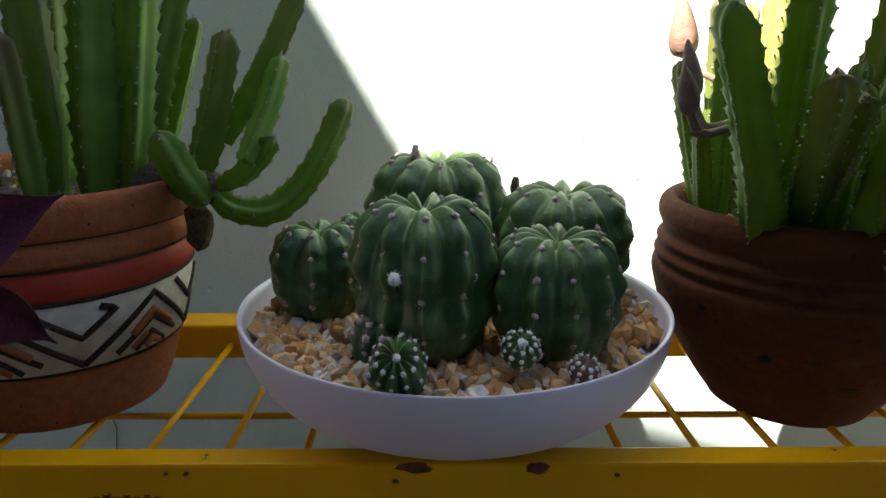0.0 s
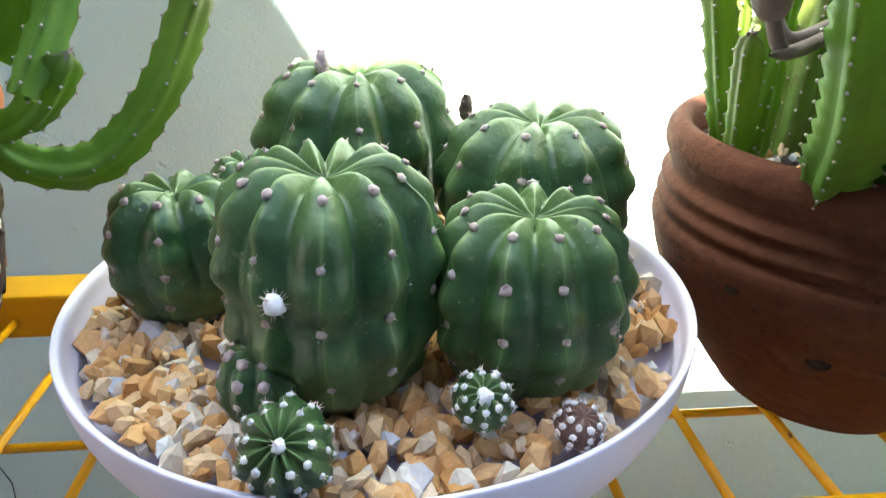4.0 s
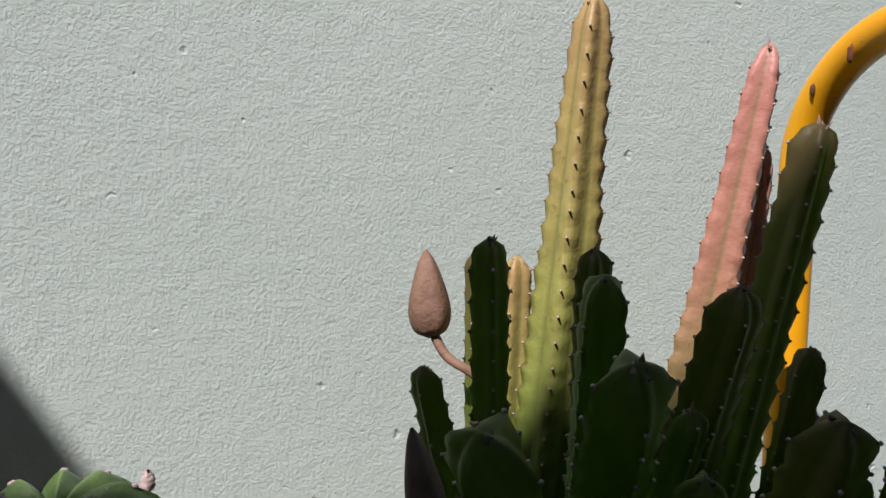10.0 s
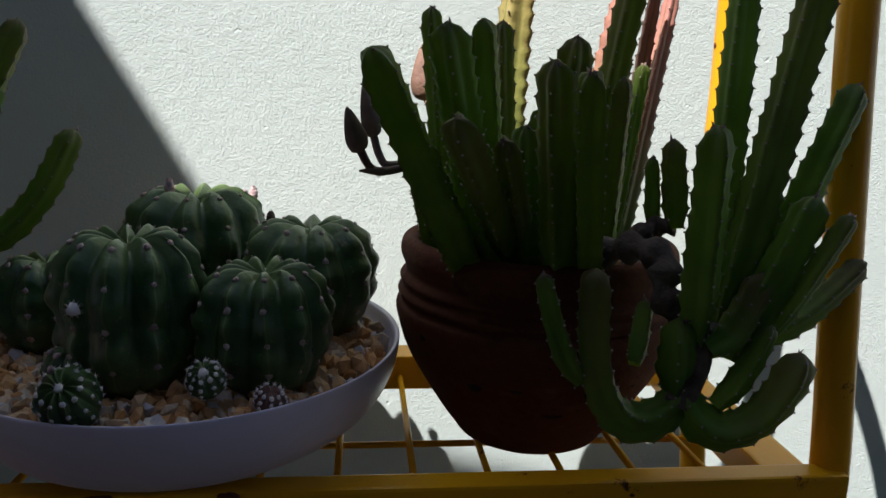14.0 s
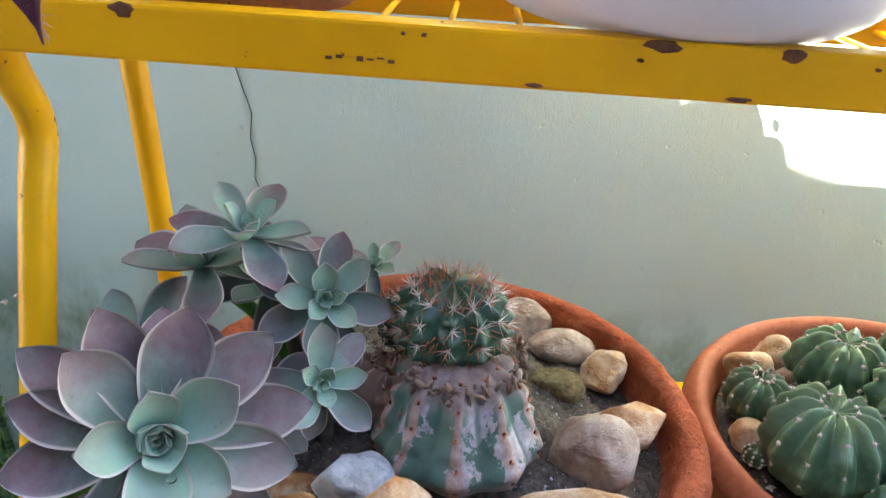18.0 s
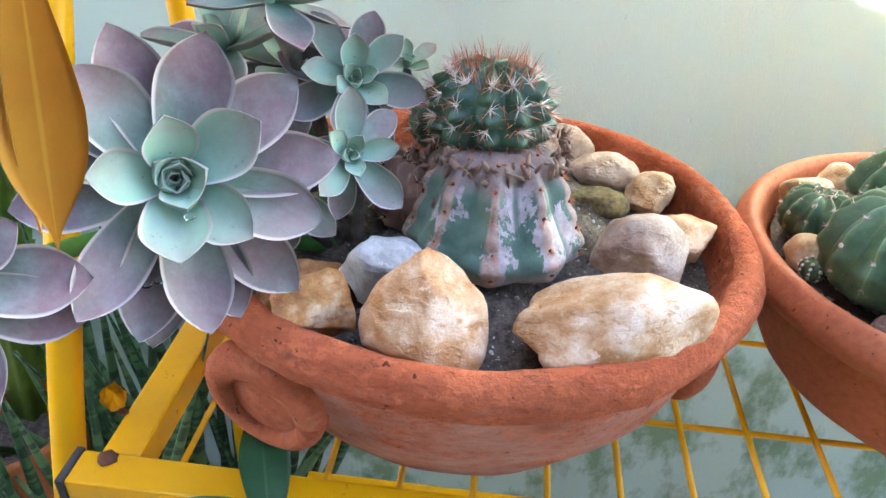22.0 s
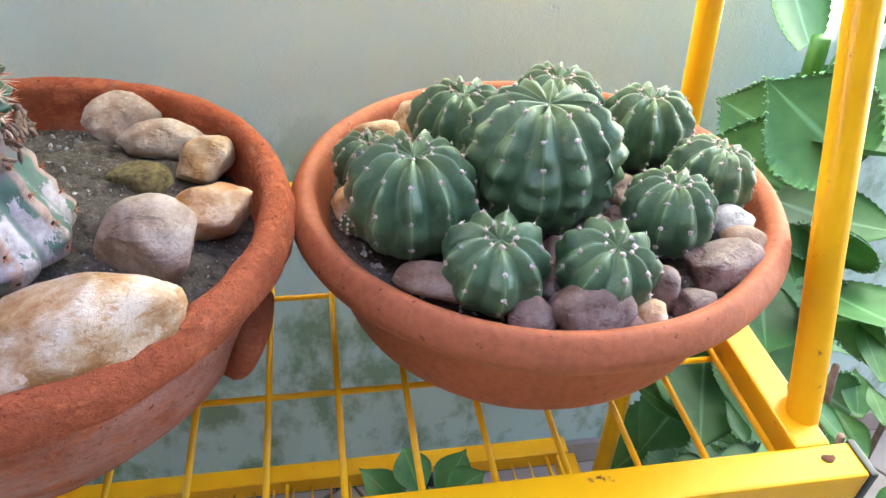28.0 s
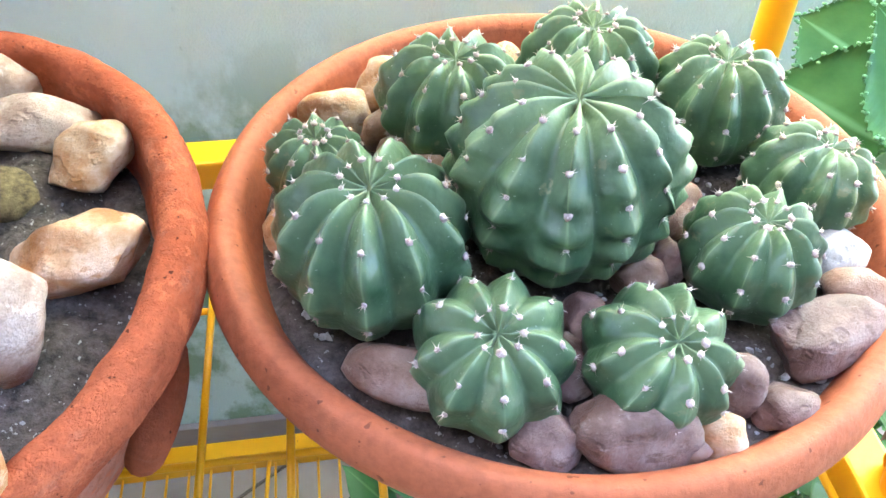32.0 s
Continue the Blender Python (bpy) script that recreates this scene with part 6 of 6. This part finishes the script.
crowns = [((0.100, 0.376, 0.599), (0.46, -0.76, 0.46), 0.080, BIG), ((0.167, 0.520, 0.606), (0.25, -0.75, 0.60), 0.056, 17), ((0.177, 0.456, 0.582), (0.40, -0.75, 0.50), 0.046, 13),
          ((0.008, 0.296, 0.574), (0.40, -0.72, 0.56), 0.066, LOW), ((0.116, 0.514, 0.658), (0.12, -0.22, 0.96), 0.060, 13), ((0.070, 0.545, 0.612), (0.0, -0.2, 1.0), 0.072, 12),
          ((0.192, 0.600, 0.590), (0.2, -0.4, 0.9), 0.034, 9), ((0.030, 0.500, 0.560), (-0.3, -0.5, 0.8), 0.070, 14), ((0.130, 0.470, 0.545), (0.1, -0.8, 0.4), 0.050, 11), ((0.120, 0.545, 0.600), (0.1, -0.3, 0.9), 0.062, 12)]
for k, (at, nrm, size, n) in enumerate(crowns):
    rosette(ghost, np.array(at) - go, nrm, size, 400 + k, n if isinstance(n, int) else 0, rows=None if isinstance(n, int) else n)
    b0 = np.array((0.150 + 0.01 * (k % 3), 0.500, 0.480)) - go
    e = np.array(at) - go - np.array(nrm) * 0.01
    mid = (b0 + e) / 2 + np.array((0, 0.02, 0.015))
    part("stalk", tube(smooth_profile([b0, mid, e], 8), 0.0058, 9), FRESHLEAF if k % 2 else WOODY, ghost, "bare fleshy stalk")
rg = np.random.default_rng(77)
beads = [(ico(2)[0] * np.array((0.0030, 0.0030, 0.0018)) + np.array(p) - go, ico(2)[1]) for p in ((0.118, 0.352, 0.592), (0.098, 0.333, 0.560), (0.104, 0.335, 0.562), (0.020, 0.262, 0.545), (0.016, 0.262, 0.548))]
tagged(part("dew", joined(*beads), DROP, ghost, "clear water beads"), kind="stuff")


# ---- leaves and plants round the stand ----
def plant_leaf(parent, base, tip, width, mat, seed, up=(0, 0, 1), bend=0.12, thick=0.0012, teeth=0, name="leaf", cup=0.2, tipf=1.1, base_w=0.25, nu=16, wave=0.0, label="", skew=1.15, point=0.85):
    d = Vector(tip) - Vector(base)
    shape = leaf_shape(d.length, width, thick, bend=bend, cup=cup, tip=tipf, base_w=base_w, nu=nu, teeth=teeth, wave=wave, seed=seed, skew=skew, point=point)
    ob = part(name, shape, mat, parent, label)
    x = d.normalized()
    y = Vector(up).cross(x).normalized()
    ob.matrix_local = Matrix.Translation(Vector(base) - parent.location) @ Matrix((x, y, x.cross(y))).transposed().to_4x4()
    return ob


# yellowing leaves that hang close before the lens
gold = thing("yellowing_plant", (0.10, 0.17, 0.86), "drooping ochre-yellow leaves hanging from a stalk above", "foliage")
toward = (0.5, -0.8, 0.4)
plant_leaf(gold, (0.184, 0.153, 0.782), (0.153, 0.147, 0.678), 0.021, GOLDLEAF, 501, toward, bend=0.03, skew=1.5)
plant_leaf(gold, (0.195, 0.160, 0.766), (0.187, 0.160, 0.707), 0.015, GOLDLEAF, 502, toward, bend=0.03, skew=1.4)
plant_leaf(gold, (0.190, 0.161, 0.767), (0.1815, 0.161, 0.709), 0.011, GOLDLEAF, 503, (1, 0.1, 0.2), bend=0.03, skew=1.4)
plant_leaf(gold, (0.178, 0.102, 0.790), (0.164, 0.102, 0.7255), 0.0205, GOLDLEAF, 504, toward, bend=0.03, skew=1.6, tipf=2.2, point=0.6)
plant_leaf(gold, (0.154, 0.099, 0.790), (0.156, 0.099, 0.7285), 0.022, GOLDLEAF, 505, toward, bend=0.03, skew=1.6, tipf=2.0, point=0.65)
for pts, r in (([(-0.36, 0.10, floor_z), (-0.34, 0.11, 0.45), (-0.20, 0.13, 0.72), (0.0, 0.145, 0.785), (0.12, 0.150, 0.784), (0.165, 0.156, 0.777), (0.195, 0.160, 0.766)], 0.0022), ([(0.165, 0.156, 0.777), (0.176, 0.154, 0.784), (0.184, 0.153, 0.782)], 0.0016), ([(0.130, 0.150, 0.784), (0.155, 0.120, 0.797), (0.178, 0.102, 0.790)], 0.0016), ([(0.100, 0.149, 0.784), (0.130, 0.120, 0.797), (0.154, 0.099, 0.790)], 0.0016)):
    part("stalk", tube(smooth_profile(np.array(pts) - np.array(gold.location), 6), r, 8), GOLDLEAF, gold)

# broad toothed leaves beside the stand
kal = thing("toothed_kalanchoe", (1.05, 0.76, floor_z), "tall succulent with broad grey-green toothed leaves", "succulent")
part("stem", tube(smooth_profile(np.array([(1.05, 0.76, floor_z), (1.06, 0.77, 0.05), (1.04, 0.76, 0.30), (1.03, 0.77, 0.52)]) - np.array(kal.location), 6), 0.011, 10), FRESHLEAF, kal)
broad = [
    (1.035, 0.720, 0.352, 0.938, 0.800, 0.382, 0.105),
    (1.040, 0.660, 0.425, 0.953, 0.740, 0.489, 0.100),
    (1.034, 0.800, 0.391, 0.983, 0.850, 0.409, 0.075),
    (1.065, 0.680, 0.339, 0.940, 0.660, 0.396, 0.075),
    (1.141, 0.600, 0.093, 1.032, 0.600, 0.176, 0.060),
    (1.135, 0.580, -0.101, 0.928, 0.520, 0.119, 0.075),
    (1.116, 0.620, -0.083, 0.961, 0.600, 0.059, 0.075),
    (1.038, 0.620, 0.367, 1.050, 0.700, 0.290, 0.085),
    (1.099, 0.600, 0.265, 1.086, 0.660, 0.204, 0.085),
]
for k, (bx, by, bz, tx, ty, tz, w) in enumerate(broad + [
    (1.05, 0.76, 0.50, 1.05, 0.72, 0.62, 0.090),
    (1.05, 0.75, 0.40, 1.06, 0.60, 0.46, 0.090), (1.06, 0.76, 0.44, 1.18, 0.70, 0.50, 0.090), (1.05, 0.74, 0.30, 0.99, 0.62, 0.300, 0.075), (1.05, 0.77, 0.30, 1.16, 0.66, 0.32, 0.080),
    (1.04, 0.76, 0.22, 0.95, 0.64, 0.17, 0.080), (1.06, 0.76, 0.20, 1.15, 0.64, 0.14, 0.080), (1.05, 0.76, 0.12, 0.97, 0.66, 0.02, 0.085), (1.06, 0.75, 0.12, 1.10, 0.60, 0.05, 0.085),
    (1.05, 0.76, 0.02, 0.93, 0.70, -0.10, 0.090), (1.06, 0.76, 0.0, 1.16, 0.66, -0.08, 0.090), (1.05, 0.76, -0.08, 0.90, 0.72, -0.18, 0.095), (1.05, 0.74, -0.10, 1.02, 0.58, -0.16, 0.090),
    (1.05, 0.76, -0.18, 0.94, 0.64, -0.26, 0.090), (1.07, 0.76, -0.18, 1.18, 0.64, -0.24, 0.090), (1.04, 0.80, 0.50, 0.98, 0.86, 0.62, 0.085), (1.06, 0.78, 0.38, 1.16, 0.84, 0.46, 0.085),
    (0.99, 0.74, 0.30, 0.92, 0.62, 0.335, 0.085), (1.02, 0.70, 0.24, 0.94, 0.56, 0.25, 0.080), (1.00, 0.66, 0.16, 0.95, 0.52, 0.15, 0.080), (1.04, 0.64, 0.28, 1.06, 0.50, 0.32, 0.085),
    (1.00, 0.72, 0.08, 0.93, 0.58, 0.06, 0.085), (1.02, 0.66, -0.02, 0.96, 0.52, -0.04, 0.085), (1.00, 0.70, -0.10, 0.92, 0.56, -0.12, 0.085), (1.06, 0.80, 0.24, 0.93, 0.83, 0.26, 0.085),
    (1.05, 0.80, 0.12, 0.92, 0.82, 0.10, 0.085), (1.04, 0.66, -0.18, 0.96, 0.50, -0.20, 0.085),
]):
    plant_leaf(kal, (bx, by, bz), (tx, ty, tz), w, BROADLEAF, 520 + k, (-0.25, -1.0, 0.7) if k < len(broad) else (0.1, -0.5, 1), bend=0.06, thick=0.003, teeth=18, nu=56, cup=0.18, base_w=0.55, skew=0.95)
plantlets = []
rg = np.random.default_rng(40)
for bx, by, bz, tx, ty, tz, w in broad:
    along = np.array((tx - bx, ty - by, tz - bz))
    across = np.cross(np.array((-0.25, -1.0, 0.7)), along)
    across /= np.linalg.norm(across)
    lift = np.cross(along, across)
    lift /= np.linalg.norm(lift)
    for t in np.linspace(0.12, 0.98, 19):
        prof = (0.55 * (1 - t) ** 1.5 + math.sin(math.pi * t**0.95) ** 0.85) * (1 - t**5.5 if t > 0.5 else 1)
        for side in (-1, 1):
            c = np.array((bx, by, bz)) + along * t + across * side * w * 0.5 * prof * 1.06 + lift * (0.06 * np.linalg.norm(along) * t * t + 0.18 * w * 0.5 * prof)
            for _ in range(2):
                v, f = ico(1)
                plantlets.append((v * np.array((0.0022, 0.0022, 0.0014)) * rg.uniform(0.6, 1.3) + c + rg.normal(size=3) * 0.0012 - np.array(kal.location), f, np.full((len(v), 2), 0.5)))
tagged(part("plantlet_fringe", joined(*plantlets), BROADLEAF, kal, "tiny plantlets along the leaf margins"), kind="stuff")
bush = thing("leafy_shrub", (1.08, 0.47, floor_z), "glossy fresh green shrub behind the stand's end", "shrub")
rnd = random.Random(9)
for k in range(150):
    a, hgt = rnd.uniform(0, 6.28), rnd.uniform(0.0, 0.62)
    r = rnd.uniform(0.02, 0.16)
    base = Vector((max(0.985, 1.08 + r * math.cos(a)), 0.47 + r * math.sin(a), floor_z + hgt))
    d = Vector((math.cos(a), math.sin(a), rnd.uniform(0.1, 0.9))).normalized() * rnd.uniform(0.05, 0.085)
    plant_leaf(bush, base, base + d, rnd.uniform(0.025, 0.040), FRESHLEAF, 560 + k, bend=-0.1, nu=9)
for k in range(130):
    a, hgt = rnd.uniform(0, 6.28), rnd.uniform(0.0, 0.56)
    r = rnd.uniform(0.05, 0.30)
    base = Vector((max(0.99, 1.14 + r * math.cos(a)), 0.46 + r * math.sin(a), floor_z + hgt))
    d = Vector((math.cos(a), math.sin(a) - 0.3, rnd.uniform(0.1, 0.8))).normalized() * rnd.uniform(0.07, 0.11)
    plant_leaf(bush, base, base + d, rnd.uniform(0.04, 0.06), FRESHLEAF if k % 3 == 0 else BROADLEAF, 800 + k, bend=-0.1, nu=9)
for k in range(6):
    a = k * 1.05
    part("twig", tube(smooth_profile(np.array([(0, 0, 0), (0.04 * math.cos(a), 0.04 * math.sin(a), 0.3), (0.10 * math.cos(a), 0.10 * math.sin(a), 0.62)]), 5), 0.004, 6), TWIG, bush)

# sword plant and small pots on the floor
def sword_plant(at, count, seed, spread, back):
    sw = thing("sword_plant", at, "dark banded cylindrical sword leaves in a clump", "succulent", "sword plants")
    rnd = random.Random(seed)
    for k in range(count):
        a, lean = rnd.uniform(0, 6.28), rnd.uniform(0.05, 0.55)
        h = rnd.uniform(0.30, 0.78)
        b0 = np.array((rnd.uniform(*spread), rnd.uniform(-0.05, 0.05), 0.02))
        e = b0 + np.array((math.cos(a) * lean * h, math.sin(a) * lean * h * 0.6 - 0.05, h))
        e[1] = min(e[1], back)
        pth = smooth_profile([b0, (b0 + e) / 2 + np.array((0, 0, 0.05 * h)), e], 7)
        part("sword_leaf", (*tube(pth, [0.0105 * (1 - 0.9 * (i / (len(pth) - 1)) ** 2) for i in range(len(pth))], 8), None), SWORD, sw)
    return sw


sword_plant((-0.22, 0.76, floor_z), 58, 12, (-0.12, 0.20), 0.11)
sword_plant((-0.22, 0.55, floor_z), 54, 13, (-0.12, 0.10), 0.2)
tall = thing("column_succulent", (-0.52, 0.76, floor_z), "tall dark green ridged succulent stems by the wall", "succulent")
for k in range(9):
    x, y = -0.12 + 0.032 * k, 0.05 * math.sin(k * 2.1)
    part("stem", stem_shape(bent((x, y, 0.0), (x * 1.2 + 0.02, y + 0.03, 0.78 + 0.10 * math.sin(k * 1.7)), 0.0), 0.046, 700 + k, 0.85, 0.0, 0.02), [STEM, TOOTH, DARKBUD], tall)


def flower_pot(at, r, h, mat, label):
    ob = thing("flower_pot", at, label, "pot", "small flower pots")
    part("body", lathe(smooth_profile([(0.002, 0), (r * 0.7, 0), (r * 0.76, h * 0.06), (r * 0.96, h * 0.8), (r * 0.9, h * 0.84)], 4), 40), mat, ob)
    part("rim", lathe(smooth_profile([(r * 0.9, h * 0.79), (r * 1.04, h * 0.8), (r * 1.06, h * 0.84), (r * 1.06, h * 0.97), (r * 1.03, h), (r * 0.96, h), (r * 0.92, h * 0.9), (r * 0.9, h * 0.84)], 4), 40), mat, ob)
    part("soil_fill", lathe([(0.002, h * 0.86), (r * 0.5, h * 0.87), (r * 0.915, h * 0.86)], 40), SOIL, ob, "dark soil")
    return ob


flower_pot((-0.345, 0.660, floor_z), 0.085, 0.42, CLAY_L, "tall old clay pot on the floor")
flower_pot((-0.22, 0.76, floor_z), 0.09, 0.06, BLACKPOT, "low black pot of the sword plant")
flower_pot((0.592, 0.548, -0.088), 0.085, 0.10, BLACKPOT, "black plastic pot on the bottom shelf")
herb = thing("potted_herb", (0.592, 0.548, 0.00), "young plant with broad fresh green leaves", "herb")
for k in range(9):
    a = k * 2.4
    b0 = Vector((0.592, 0.548, 0.01 + 0.006 * k))
    d = Vector((math.cos(a), math.sin(a), 0.6)).normalized() * (0.080 - 0.003 * k)
    plant_leaf(herb, b0 + d * 0.5, b0 + d * 1.45, 0.044, HERBLEAF, 600 + k, bend=-0.15, nu=12)
part("stem", tube([np.array((0, 0, -0.01)), np.array((0.003, 0, 0.05)), np.array((0.0, 0.004, 0.10))], 0.003, 7), FRESHLEAF, herb)
ground_herb = thing("potted_herb", (-0.36, 0.62, 0.0), "blue-green crenate leaves over the clay pot's edge", "herb", "herbs in pots")
for k, (bx, bz, tx, tz, w) in enumerate([(-0.375, 0.070, -0.335, 0.150, 0.062), (-0.385, 0.050, -0.320, 0.070, 0.055), (-0.40, 0.030, -0.345, -0.030, 0.066), (-0.43, 0.060, -0.425, 0.010, 0.052), (-0.42, 0.090, -0.440, 0.160, 0.060), (-0.37, 0.02, -0.300, -0.010, 0.05)]):
    plant_leaf(ground_herb, (bx, 0.600, bz), (tx, 0.560, tz), w, BROADLEAF if k % 2 else DARKLEAF, 620 + k, (0.2, -1, 0.5), bend=0.05, nu=40, teeth=14, base_w=0.5, skew=0.95)
part("stem", tube([np.array((0.015, 0.04, -0.02)), np.array((-0.02, 0.0, 0.04)), np.array((-0.02, -0.01, 0.09))], 0.005, 7), FRESHLEAF, ground_herb)

# dark leaves and a dry twig along the front bar
creeper = thing("creeper", (0.10, 0.40, 0.33), "dark green pointed leaves climbing through the wires", "climber")
plant_leaf(creeper, (0.143, 0.348, 0.364), (0.046, 0.304, 0.371), 0.034, DARKLEAF, 640, (0, -0.3, 1), bend=0.02)
plant_leaf(creeper, (0.150, 0.322, 0.372), (0.110, 0.425, 0.392), 0.033, DARKLEAF, 641, (0.3, -0.2, 1), bend=0.03)
part("stem", tube(smooth_profile(np.array([(0.143, 0.345, 0.368), (0.148, 0.326, 0.373), (0.155, 0.312, 0.376), (0.170, 0.318, 0.350), (0.175, 0.340, 0.310)]) - np.array(creeper.location), 6), 0.0016, 6), TWIG, creeper)
twig = thing("dry_twig", (0.05, 0.30, 0.34), "thin leafless twig under the front bar", "twig")
part("twig", tube(smooth_profile(np.array([(-0.10, 0.30, 0.270), (-0.041, 0.31, 0.303), (0.045, 0.31, 0.354), (0.13, 0.312, 0.372), (0.217, 0.31, 0.396)]) - np.array(twig.location), 6), 0.0017, 6), TWIG, twig)
plant_leaf(twig, (0.10, 0.31, 0.350), (0.135, 0.30, 0.315), 0.016, FRESHLEAF, 650, (0, -1, 0.4), bend=0.03)
left_shrub = thing("leafy_shrub", (-0.16, 0.24, 0.30), "light green soft leaves at the stand's end", "shrub")
for k, (a, b_, w) in enumerate([((-0.20, 0.31, 0.44), (-0.132, 0.34, 0.365), 0.055), ((-0.21, 0.30, 0.36), (-0.127, 0.34, 0.255), 0.058), ((-0.20, 0.33, 0.50), (-0.118, 0.34, 0.468), 0.030), ((-0.22, 0.26, 0.50), (-0.16, 0.30, 0.50), 0.045)]):
    plant_leaf(left_shrub, a, b_, w, FRESHLEAF, 660 + k, (0.3, -1, 0.4), bend=-0.05)
part("stem", tube([np.array((-0.05, 0.0, -0.68)), np.array((-0.05, 0.01, 0.0)), np.array((-0.055, 0.01, 0.24))], 0.005, 7), FRESHLEAF, left_shrub)
